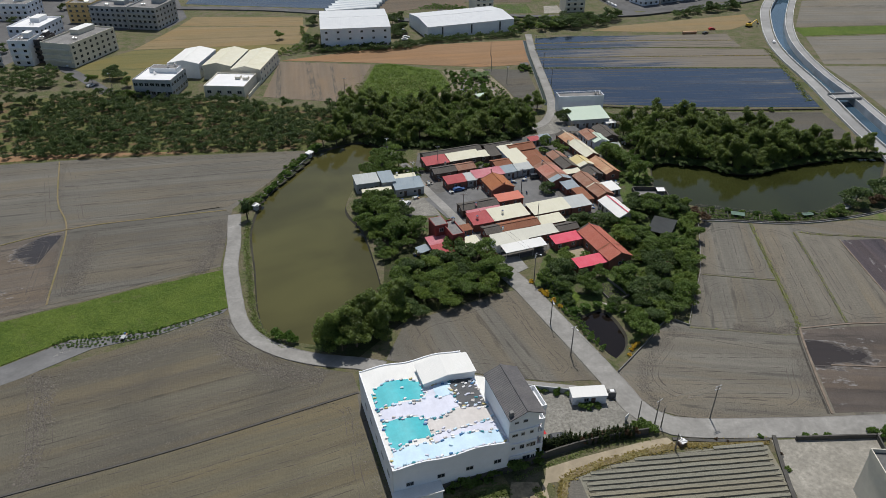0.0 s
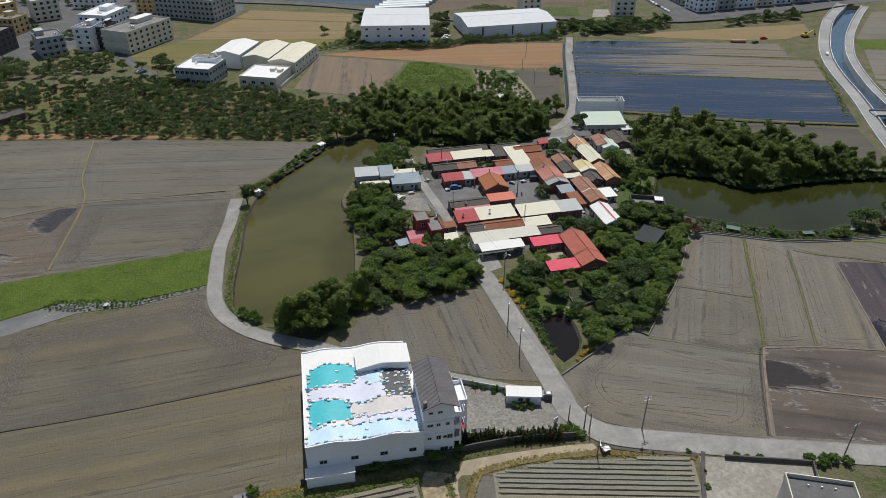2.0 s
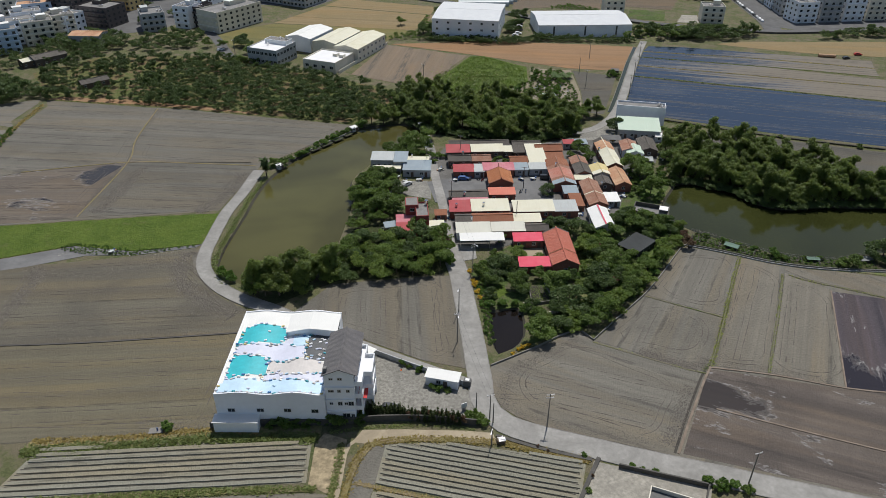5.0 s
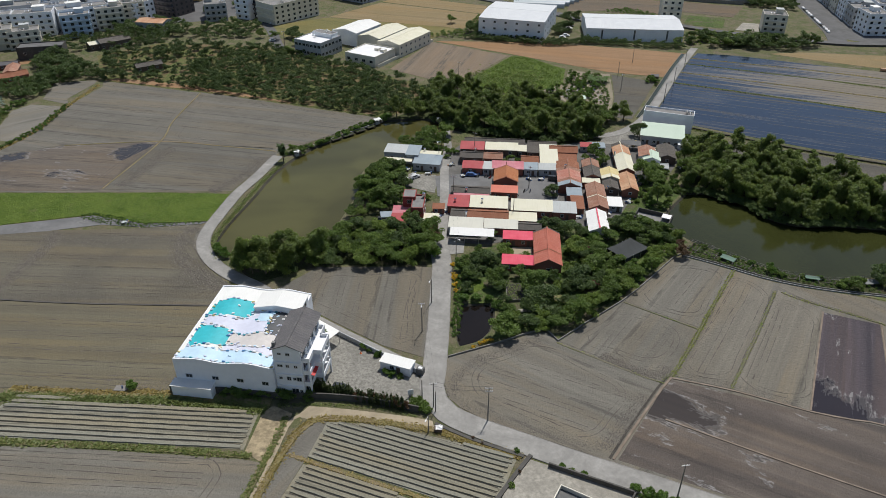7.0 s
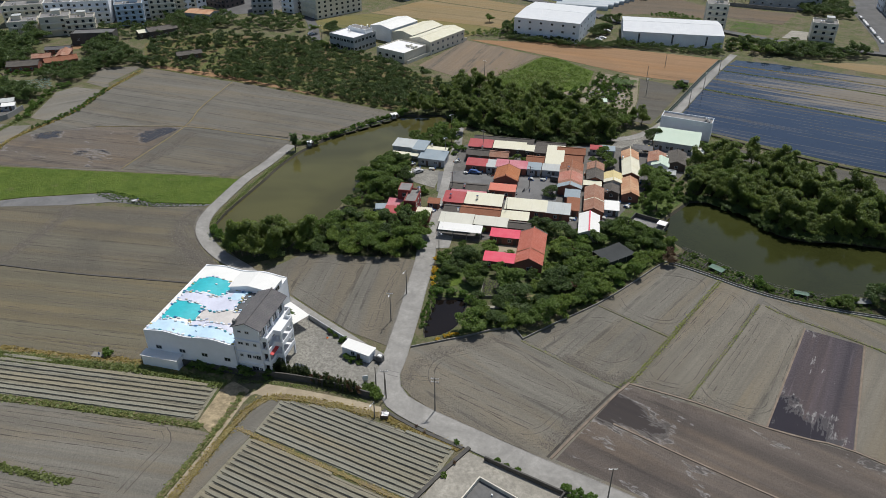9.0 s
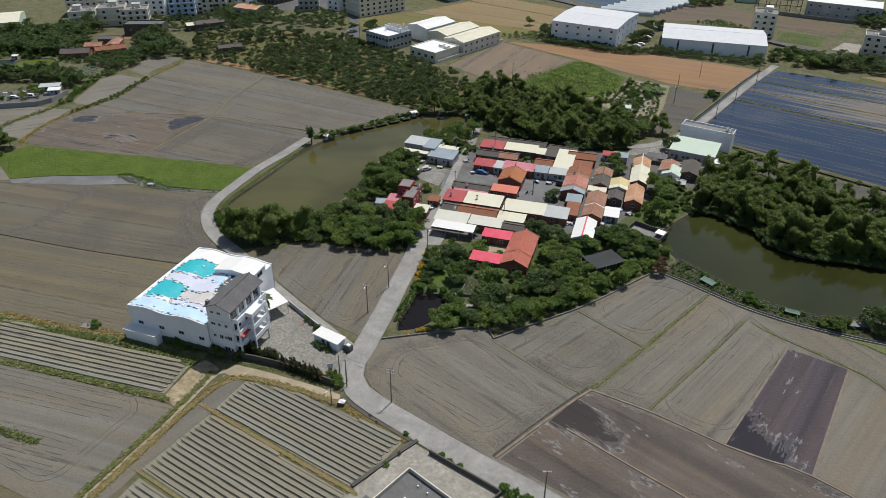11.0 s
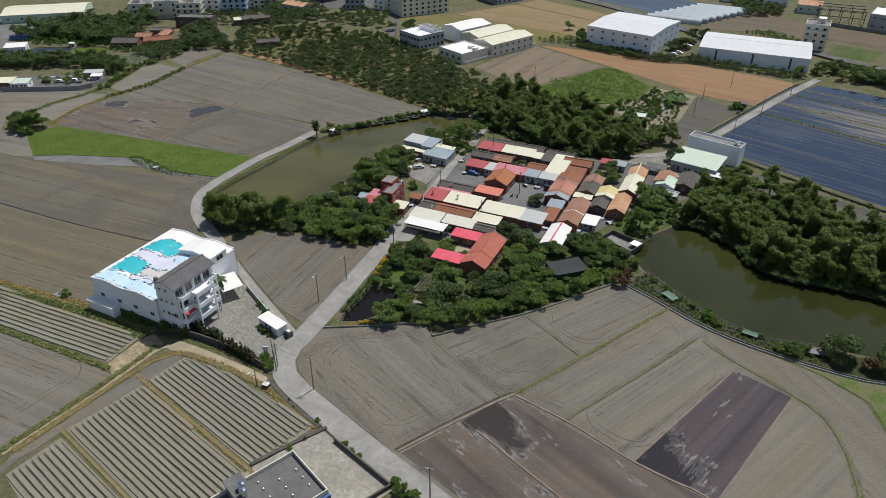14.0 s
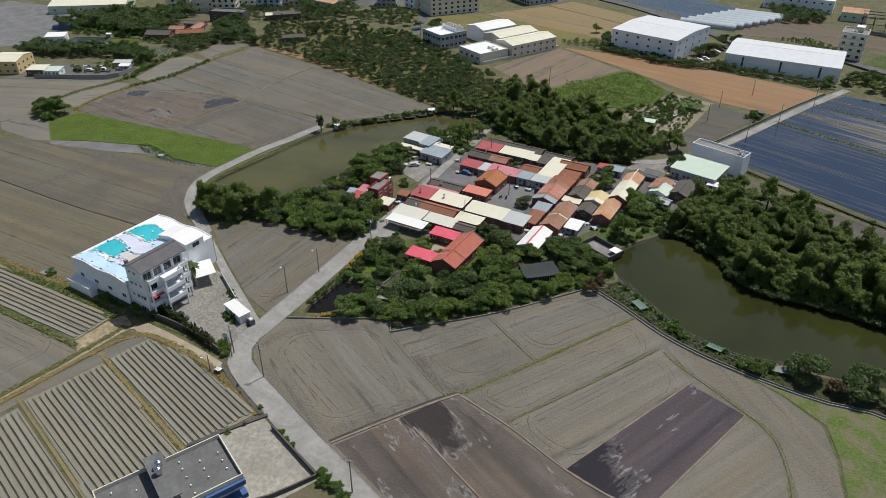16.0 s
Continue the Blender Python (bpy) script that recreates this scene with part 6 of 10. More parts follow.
lean_roof(56.4, 190.2, 10, 4.8, A, 2.8, 3.3, "bright_red_sheet", "brick", "porch wing with vivid pinkish-red sheet roof")
gable_house(67.3, 185.0, 8.6, 19.5, A, 3.6, "red_tile", "brick", "large house with broad red tile roof", 2.0, turned=True, bands=((0.0, 0.03, "grey_tile"), (0.66, 0.68, "terracotta")))
lean_roof(60.6, 176.2, 10.4, 5.0, A, 2.8, 3.3, "bright_red_sheet", "brick", "side wing with vivid pinkish-red sheet roof")
gable_house(61.5, 240.4, 8.8, 21.5, A, 3.2, "faded_tile", "brick", "long house with patched terracotta roof", 1.5, turned=True, bands=((0.0, 0.3, "terracotta"), (0.42, 0.78, "pale_red_tile"), (0.86, 1.0, "blue_sheet")))
gable_house(68.6, 248.2, 6.6, 15, A, 3.0, "grey_tile", "brick", "house with half terracotta half grey roof", 1.3, turned=True, bands=((0.0, 0.42, "faded_tile"),))
gable_house(76.1, 246.2, 7.0, 8.6, A, 3.0, "yellow_sheet", "cream_wall", "house with yellow sheet roof", 1.2, turned=True, bands=((0.7, 1.0, "cream_sheet"),))
gable_house(78.3, 262.4, 6.8, 25, A, 3.2, "cream_sheet", "brick", "long house with rust-stained white sheet roof", 1.5, turned=True, bands=((0.0, 0.1, "grey_tile"), (0.1, 0.4, "rust_sheet")))
gable_house(83.6, 241.6, 6.4, 13.5, A, 3.0, "rust_sheet", "brick", "house with rusty orange sheet roof", 1.4, turned=True)
gable_house(74.9, 226, 7.0, 18.5, A, 3.2, "faded_tile", "brick", "long house with weathered terracotta roof", 1.4, turned=True, bands=((0.55, 0.58, "cream_sheet"),))
part("ridge_strip", box_bm(-6.8, -0.24, 4.42, 6.8, 0.24, 4.5), M["bright_red_sheet"], gable_house(78.6, 208.6, 7.0, 13.6, A, 3.0, "white_sheet", "cream_wall", "house with white sheet roof and red ridge", 1.4, turned=True), "red painted ridge strip")
lean_roof(81.5, 225.6, 5.2, 6.6, A, 2.4, 2.8, "white_sheet", "grey_wall", "small shed with white sheet roof", "shed", "shed")
gable_house(77.9, 237.6, 5.8, 6.8, A, 2.7, "grey_tile", "brown_wall", "small house with dark grey roof", 1.0, turned=True)
lean_roof(66.6, 227.2, 5.6, 5.8, A, 2.7, 3.2, "blue_sheet", "brick", "lean-to with blue-grey sheet roof")
lean_roof(69.4, 219.6, 4.6, 9.0, A, 2.8, 3.3, "terracotta", "brick", "small house with terracotta roof")
lean_roof(70.4, 239.0, 6.8, 3.4, A, 2.5, 2.9, "cream_sheet", "brick", "narrow lean-to with cream roof")
gable_house(86.4, 271.8, 7.0, 10, A - 6, 3.0, "faded_tile", "white_wall", "house with worn terracotta roof", 1.2, turned=True)
gable_house(88.6, 268.4, 7.0, 8, A - 6, 3.0, "green_sheet", "white_wall", "pale house with grey-green sheet roof", 1.2, turned=True)
gable_house(93.6, 275, 7.2, 12.5, A - 6, 3.0, "grey_tile", "brown_wall", "house with dark grey roof", 1.2, turned=True)
gable_house(93.4, 262.2, 5.0, 4.8, A - 6, 2.5, "grey_sheet", "grey_wall", "small hut with grey roof", 0.8)
lean_roof(89.9, 293.2, 18, 13, 5, 4.0, 5.2, "green_sheet", "grey_wall", "wide shed with pale green sheet roof", "shed", "shed")
lean_roof(79, 279.4, 8, 4.6, A - 4, 2.7, 3.0, "dark_roof", "grey_wall", "low open shelter with grey roof", "shed", "shed", True)
lean_roof(-7.9, 236.4, 9, 7.6, 12, 3.9, 4.3, "grey_sheet", "grey_wall", "pond-side house with pale grey sheet roof")
lean_roof(-0.4, 236.6, 5.4, 9, 12, 4.3, 4.7, "blue_sheet", "grey_wall", "pond-side house with pale blue sheet roof")
lean_roof(7.3, 232.6, 11, 7.6, 12, 3.1, 3.9, "blue_sheet", "grey_wall", "pond-side house with blue-grey sheet roof")
lean_roof(5.6, 237.6, 10, 3.2, 12, 3.8, 4.0, "cream_sheet", "grey_wall", "lean-to with cream sheet roof")
lean_roof(-4, 229.6, 11, 2.6, 12, 2.7, 2.9, "cream_sheet", "grey_wall", "veranda with yellowed cream roof", "veranda", "veranda", True)
lean_roof(16.2, 191.6, 9.4, 5.2, A + 2, 3.3, 3.9, "pink_sheet", "brick", "house with faded red sheet roof")
lean_roof(17.4, 187, 9, 5.4, A + 2, 2.9, 3.4, "red_sheet", "brick", "house with dark red sheet roof")
lean_roof(24.6, 190.4, 7.6, 5, A + 2, 2.9, 3.3, "cream_sheet", "brick", "lean-to with cream sheet roof")


def block(name, x, y, L, W, ang, height, wall, roof, label, category="house", storeys=3, cols=4, sides="sn", ends=1, parapet=0.9, group="", win=(1.3, 1.2), frames="frame", joined=False):
    """A flat-roofed building: walls, roof slab inside a parapet, a window for each bay and storey."""
    ob = thing(name, x, y, ang, label, category, group)
    part("wall", box_bm(-L / 2, -W / 2, -0.2, L / 2, W / 2, height), M[wall], ob)
    part("roof", box_bm(-L / 2 + 0.25, -W / 2 + 0.25, height, L / 2 - 0.25, W / 2 - 0.25, height + 0.12), M[roof], ob)
    bm = bmesh.new()
    for a in ((-L / 2, -W / 2, L / 2, -W / 2 + 0.22), (-L / 2, W / 2 - 0.22, L / 2, W / 2), (-L / 2, -W / 2 + 0.22, -L / 2 + 0.22, W / 2 - 0.22), (L / 2 - 0.22, -W / 2 + 0.22, L / 2, W / 2 - 0.22)):
        box(bm, a[0], a[1], height, a[2], a[3], height + parapet)
    part("parapet", bm, M[wall], ob)
    rows = bmesh.new()
    for s in range(storeys):
        z = height * (s + 0.55) / storeys
        for side in sides:
            n = cols if side in "sn" else ends
            span = L if side in "sn" else W
            if joined:
                for i in range(n):
                    m = face(side, L, W, -span / 2 + span * (i + 0.5) / n, z)
                    box(rows, -win[0] / 2, -0.05, -win[1] / 2, win[0] / 2, 0.05, win[1] / 2, m)
                    box(rows, -win[0] / 2 - 0.1, -0.3, win[1] / 2 + 0.1, win[0] / 2 + 0.1, 0.05, win[1] / 2 + 0.2, m)
                continue
            for i in range(n):
                window_at(ob, face(side, L, W, -span / 2 + span * (i + 0.5) / n, z), *win, "glass", frames)
    if joined:
        tagged(part("glazing", rows, M["glass"], ob, "many small dark far windows"), kind="stuff")
    return ob


def far_tank(x, y, z, r=0.65, h=1.3):
    """A rooftop tank of the town, in one piece."""
    ob = new("water_tank", shared(("far_tank", r, h), lambda: finish("water_tank", cyl(cyl(bmesh.new(), 0, 0, 0, h, r, None, 10), 0, 0, h, h + 0.2, r * 0.8, r * 0.25, 10), M["stainless"])))
    ob.matrix_world = pose(x, y, z)
    return tagged(ob, "shiny stainless steel rooftop water tank", "water tank", "rooftop tanks")


def tank(x, y, z, r=0.6, h=1.4, parent=None):
    ob = thing("water_tank", x, y, 0, "shiny stainless steel rooftop water tank", "water tank", "rooftop tanks", z)
    bm = cyl(bmesh.new(), 0, 0, 0.35, 0.35 + h, r, None, 14)
    part("drum", bm, M["stainless"], ob)
    part("lid", cyl(bmesh.new(), 0, 0, 0.35 + h, 0.55 + h, r * 0.8, r * 0.25, 14), M["stainless"], ob)
    for i in range(3):
        a = i * 2.1
        part("leg", cyl(bmesh.new(), r * 0.75 * math.cos(a), r * 0.75 * math.sin(a), 0, 0.36, 0.05, None, 5), M["steel"], ob)
    return ob


block("house", 20.0, 193.2, 4.2, 9.6, A + 2, 6.4, "maroon_wall", "flat_roof", "two-storey red house with flat concrete roof", "house", 2, 1, "se", 3, 0.6)
block("house", 15.6, 196.2, 4.4, 5.6, A + 2, 7.6, "maroon_wall", "flat_roof", "red stair tower with orange roof", "tower", 2, 1, "s", 1, 0.1)
block("house", 90.5, 307.6, 21, 6.4, 1.5, 7.5, "white_wall", "flat_roof", "long white blank-walled house with flat roof", "house", 2, 4, "n", 1, 0.8)
tank(20.5, 197, 6.5)
tank(98, 308.2, 7.6)
tank(99.4, 307.0, 7.6)

# ---- the white house and its hall ----
HX, HY, HA = -1.6, 94.8, 13.4


def hall_z(u):
    """The roof's two shallow humps across the hall."""
    return 9.25 + 0.55 * math.sin(math.pi * min(1, u / 11.5)) ** 2 * (u < 11.5) + 0.7 * math.sin(math.pi * (u - 11.5) / 13.4) ** 2 * (u >= 11.5) - 0.012 * u


def sheet_over(name, u0, u1, v0, v1, lift, thick, outline=None):
    """A thin sheet that follows the hall roof, cut to an outline."""
    bm = bmesh.new()
    nu, nv = max(2, int((u1 - u0) / 0.7)), max(2, int((v1 - v0) / 0.7))
    grid = {}
    rng = random.Random(name)

    def vert(i, j):
        if (i, j) not in grid:
            u, v = u0 + (u1 - u0) * i / nu, v0 + (v1 - v0) * j / nv
            grid[i, j] = bm.verts.new((u, v, hall_z(u) + lift + rng.uniform(-thick, thick)))
        return grid[i, j]

    for i in range(nu):
        for j in range(nv):
            u, v = u0 + (u1 - u0) * (i + 0.5) / nu, v0 + (v1 - v0) * (j + 0.5) / nv
            if outline is None or inside(u, v, outline):
                bm.faces.new((vert(i, j), vert(i + 1, j), vert(i + 1, j + 1), vert(i, j + 1)))
    return bm


hall = thing("hall_building", HX, HY, HA, "white industrial hall with tarpaulins weighted on its roof", "hall")
us = [24.9 * i / 24 for i in range(25)]
for v in (0.0, 30.6):
    bm = bmesh.new()
    lo = [bm.verts.new((u, v, -0.2)) for u in us]
    hi = [bm.verts.new((u, v, hall_z(u) + 0.25)) for u in us]
    lo2 = [bm.verts.new((u, v + (0.25 if v == 0 else -0.25), -0.2)) for u in us]
    hi2 = [bm.verts.new((u, v + (0.25 if v == 0 else -0.25), hall_z(u) + 0.25)) for u in us]
    for i in range(24):
        bm.faces.new((lo[i], lo[i + 1], hi[i + 1], hi[i]))
        bm.faces.new((hi[i], hi[i + 1], hi2[i + 1], hi2[i]))
        bm.faces.new((lo2[i + 1], lo2[i], hi2[i], hi2[i + 1]))
    bmesh.ops.recalc_face_normals(bm, faces=bm.faces[:])
    part("gable_wall", bm, M["white_wall"], hall)
part("side_wall", box_bm(0, 0.25, -0.2, 0.25, 30.35, 9.35), M["white_wall"], hall)
part("side_wall", box_bm(24.65, 0.25, -0.2, 24.9, 30.35, 9.0), M["white_wall"], hall)
part("roof", sheet_over("hall_roof", 0.2, 24.7, 0.2, 30.4, 0.0, 0.0), M["white_sheet"], hall)
for u in (3.4, 10.0, 16.2, 22.4):
    window_at(hall, pose(u, 0, 4.6 if u < 20 else 4.4), 1.5, 0.95)
for v in (4, 9, 14, 19, 24):
    window_at(hall, pose(0, v, 4.6, 0, 0, -90), 1.5, 0.95)
bm = bmesh.new()
sec = ((12.8, 10.6), (18.4, 11.8), (25.0, 11.0))
lo, hi = [], []
for v in (20.8, 27.2):
    base = [bm.verts.new((u, v, -0.2)) for u, z in sec]
    top = [bm.verts.new((u, v, z)) for u, z in sec]
    lo.append(base)
    hi.append(top)
    for i in range(2):
        bm.faces.new((base[i], base[i + 1], top[i + 1], top[i]))
for k in (0, 2):
    bm.faces.new((lo[0][k], lo[1][k], hi[1][k], hi[0][k]))
bmesh.ops.recalc_face_normals(bm, faces=bm.faces[:])
part("raised_wall", bm, M["white_wall"], hall)
bm = bmesh.new()
r0 = [[bm.verts.new((u, v, z + dz)) for u, z in ((12.5, 10.65), (18.4, 11.9), (25.3, 11.1))] for v, dz in ((20.5, 0.0), (27.5, 0.0), (27.5, -0.12), (20.5, -0.12))]
for i in range(4):
    for k in range(2):
        bm.faces.new((r0[i][k], r0[i][k + 1], r0[(i + 1) % 4][k + 1], r0[(i + 1) % 4][k]))
for k in (0, 2):
    bm.faces.new([r[k] for r in r0])
bmesh.ops.recalc_face_normals(bm, faces=bm.faces[:])
part("raised_roof", bm, M["white_sheet"], hall)
window_at(hall, pose(25.0, 24.2, 9.6, 0, 0, 90), 2.4, 1.3)
part("lean_to", box_bm(-0.4, -2.6, -0.2, 9.6, -0.05, 3.3), M["white_wall"], hall)
part("lean_to_roof", box_bm(-0.6, -2.9, 3.3, 9.8, 0.0, 3.45), M["white_sheet"], hall)

TARPS = (
    ("teal_tarp", "teal", [(1.0, 17.3), (1.4, 23.6), (4.5, 24.8), (9.5, 24.9), (12.4, 23.4), (12.4, 19.4), (11.0, 17.4), (8, 18.4), (6, 17.6)], "teal tarpaulin on the hall roof"),
    ("teal_tarp", "teal", [(1.2, 5.0), (1.4, 13.4), (5.5, 13.2), (6.4, 12.2), (8.0, 13.0), (10.2, 11.9), (10.0, 6.4), (6.3, 6.2), (3, 5.2)], "teal tarpaulin on the hall roof"),
    ("pale_tarp", "lavender", [(1.2, 13.6), (1.2, 17.1), (6, 17.3), (11.0, 17.2), (12.6, 19.2), (14.5, 20.6), (18, 20.6), (18.2, 12.3), (12.4, 10.9), (10.4, 12.1), (8.2, 13.2)], "pale lavender tarpaulin on the hall roof"),
    ("beige_tarp", "beige", [(10.4, 7.2), (10.4, 11.6), (12.5, 10.7), (18, 12), (24.2, 11.4), (24.2, 7.2), (17, 6.6)], "beige tarpaulin on the hall roof"),
    ("pale_tarp", "lavender", [(9.4, 4.8), (10.2, 7.0), (17, 6.4), (24.3, 7.0), (24.3, 4.2), (15, 5.2)], "pale lavender tarpaulin on the hall roof"),
    ("sky_tarp", "light blue", [(0.5, 0.6), (1.0, 4.8), (3.5, 5.0), (9.2, 4.6), (15, 5.0), (24.3, 3.8), (24.3, 0.6)], "light blue tarpaulin on the hall roof"),
    ("dark_tarp", "charcoal", [(18.4, 11.9), (18.6, 20.8), (24.4, 20.8), (24.4, 11.7)], "charcoal tarpaulin on the hall roof"),
    ("sky_tarp", "light blue", [(14.6, 16.6), (15, 20.6), (18.3, 20.7), (18.2, 16.5)], "light blue tarpaulin on the hall roof"),
)
BAGS = ("white_paint", "pale_tarp", "sky_tarp", "beige_tarp", "pale_tarp", "white_paint", "sky_tarp", "beige_tarp", "pale_tarp", "bag_blue", "bag_yellow", "bag_teal")
M["bag_blue"] = plain("bag_blue", (0.06, 0.2, 0.42), 0.6)
M["bag_yellow"] = plain("bag_yellow", (0.6, 0.5, 0.22), 0.6)
M["bag_pink"] = plain("bag_pink", (0.5, 0.25, 0.33), 0.6)
M["bag_teal"] = plain("bag_teal", (0.05, 0.3, 0.36), 0.6)
HALL_M = pose(HX, HY, 0, 0, 0, HA)


def bag_mesh(colour):
    bm = bmesh.new()
    bmesh.ops.create_cube(bm, size=1.0)
    bmesh.ops.scale(bm, vec=(0.78, 0.46, 0.3), verts=bm.verts)
    bmesh.ops.bevel(bm, geom=bm.edges[:], offset=0.09, segments=1, affect="EDGES")
    return finish("sandbag", bm, M[colour])


BAG_RNG = random.Random(3)


def bag(u, v, z=None, colour=None):
    colour = colour or BAG_RNG.choice(BAGS)
    ob = new("sandbag", shared(("bag", colour), lambda: bag_mesh(colour)))
    ob.matrix_world = HALL_M @ pose(u, v, (hall_z(u) if z is None else z) + 0.19, 0, BAG_RNG.uniform(-4, 4), BAG_RNG.uniform(-35, 35))
    return tagged(ob, "stuffed sandbag weighting a roof tarpaulin", "sandbag", "sandbags on the hall roof")


for k, (mat_name, tone, outline, label) in enumerate(TARPS):
    xs, ys = [p[0] for p in outline], [p[1] for p in outline]
    ob = new("tarpaulin", finish("tarpaulin", sheet_over("tarp%d" % k, min(xs), max(xs), min(ys), max(ys), 0.035 + 0.012 * k, 0.004, outline), M[mat_name]))
    ob.matrix_world = HALL_M
    tagged(ob, label, "tarpaulin", "tarpaulins on the hall roof")
    for (ax, ay), (bx, by) in zip(outline, outline[1:] + outline[:1]):
        n = max(1, int(math.hypot(bx - ax, by - ay) / 1.55))
        for i in range(n):
            t = (i + BAG_RNG.random() * 0.8) / n
            bag(ax + (bx - ax) * t + BAG_RNG.uniform(-0.35, 0.35), ay + (by - ay) * t + BAG_RNG.uniform(-0.35, 0.35))
    for _ in range(3 if mat_name != "dark_tarp" else 22):
        u, v = BAG_RNG.uniform(min(xs), max(xs)), BAG_RNG.uniform(min(ys), max(ys))
        if inside(u, v, outline):
            bag(u, v)

# four-storey house: local x 25 to 32, balconies to 35.5
home = thing("house", HX, HY, HA, "white four-storey house with slate-tiled gable roof and balconies", "house")
part("wall", box_bm(25.0, 0.8, -0.2, 31.6, 14.6, 15.1), M["white_wall"], home)
bm = bmesh.new()
for s in (-1, 1):
    rows = []
    for v in (0.1, 15.1):
        rows.append([bm.verts.new(p) for p in ((28.7 + s * 4.0, v, 15.0), (28.7, v, 16.7), (28.7, v, 16.5), (28.7 + s * 4.0, v, 14.8))])
    for k in range(4):
        bm.faces.new((rows[0][k], rows[1][k], rows[1][(k + 1) % 4], rows[0][(k + 1) % 4]))
    bm.faces.new(rows[0])
    bm.faces.new(rows[1])
bmesh.ops.recalc_face_normals(bm, faces=bm.faces[:])
part("roof", bm, M["slate_tile"], home)
for v in (0.8, 14.35):
    bm = bmesh.new()
    a = [bm.verts.new(p) for p in ((25.0, v, 15.1), (31.6, v, 15.1), (28.7, v, 16.4))]
    b = [bm.verts.new(p) for p in ((25.0, v + 0.25, 15.1), (31.6, v + 0.25, 15.1), (28.7, v + 0.25, 16.4))]
    bm.faces.new(a)
    bm.faces.new(b[::-1])
    for i in range(3):
        bm.faces.new((a[i], a[(i + 1) % 3], b[(i + 1) % 3], b[i]))
    bmesh.ops.recalc_face_normals(bm, faces=bm.faces[:])
    part("gable", bm, M["white_wall"], home)
part("ridge_cap", box_bm(28.5, 0.0, 16.6, 28.9, 15.2, 16.82), M["slate_tile"], home)
for z, ws in ((13.4, ((26.6, 0.8, 0.5), (28.6, 0.9, 0.6))), (9.8, ((26.4, 1.2, 0.6), (28.2, 0.7, 0.7), (30.2, 0.7, 0.7))), (6.0, ((26.2, 0.7, 0.6), (28.2, 0.9, 1.0), (29.6, 0.7, 0.7), (30.7, 1.1, 1.1))), (2.2, ((26.4, 0.9, 0.9), (29.4, 1.6, 1.4), (30.9, 0.7, 1.0)))):
    for u, w, h in ws:
        window_at(home, pose(u, 0.8, z), w, h)
for z in (3.6, 7.2, 10.9):
    part("ledge", box_bm(24.9, 0.55, z, 31.7, 0.8, z + 0.2), M["white_wall"], home)
# terrace and two balconies on the east front, stepped out in the middle
for z, name in ((3.6, "balcony_slab"), (7.2, "balcony_slab"), (10.9, "terrace_slab")):
    part(name, box_bm(31.6, 1.4, z - 0.15, 33.4, 14.5, z + 0.15), M["white_wall"], home)
    part(name, box_bm(33.4, 4.8, z - 0.15, 35.4, 11.2, z + 0.15), M["white_wall"], home)
    for a in ((33.2, 1.4, 33.4, 4.8), (31.6, 1.4, 33.2, 1.6), (33.4, 4.8, 35.4, 5.0), (35.2, 5.0, 35.4, 11.0), (33.4, 11.0, 35.4, 11.2), (33.2, 11.2, 33.4, 14.5), (31.6, 14.3, 33.2, 14.5)):
        part("balcony_wall", box_bm(a[0], a[1], z + 0.15, a[2], a[3], z + 1.15), M["white_wall"], home)
for u, v in ((35.15, 5.05), (35.15, 10.95), (33.15, 1.65), (33.15, 14.2)):
    part("column", box_bm(u - 0.2, v - 0.2, -0.1, u + 0.2, v + 0.2, 10.8), M["white_wall"], home)
for z in (0.2, 3.9, 7.5):
    for v in (3.4, 8.2, 12.8):
        window_at(home, pose(31.6, v, z + 1.45, 0, 0, 90), 2.6, 2.2)
for v in (2.5, 5.8, 9.1, 12.3):
    window_at(home, pose(31.6, v, 12.6, 0, 0, 90), 2.4, 2.2)
    part("pier", box_bm(31.6, v + 1.45, 10.9, 32.1, v + 1.85, 14.8), M["white_wall"], home)
part("awning", box_bm(0, 0, 0, 2.1, 3.8, 0.07, m=pose(32.2, 1.6, 7.3, 0, 14, 0)), M["red_paint"], home, "red sloping awning")
part("chimney_box", box_bm(25.1, 0.9, 15.1, 25.9, 1.7, 16.4), M["flat_roof"], home)
lean_roof(21.9, 122.8, 8.6, 6.0, -17, 3.7, 4.0, "white_sheet", "white_wall", "open carport with white sheet roof", "carport", "carport", True)
guard = lean_roof(45.2, 120.4, 8.6, 3.6, 0, 2.8, 2.9, "white_sheet", "white_wall", "small gatehouse with flat white roof", "gatehouse", "gatehouse")

# ---- factory, warehouses and town ----
def shed_hall(name, x, y, L, W, ang, eave, roof, wall, label, rise, storeys, cols, sides, turned=False, ends=3, win=(1.3, 1.1)):
    ob = gable_house(x, y, L, W, ang, eave, roof, wall, label, rise, "factory", turned, 0.15, None, name, False, "factories and warehouses")
    l, w = (W, L) if turned else (L, W)
    for s in range(storeys):
        for side in sides:
            n, span = (cols, l) if side in "sn" else (ends, w)
            for i in range(n):
                window_at(ob, face(side, l - 0.3, w - 0.3, -span / 2 + span * (i + 0.5) / n, (eave - 0.5) * (s + 0.55) / storeys), *win)
    return ob


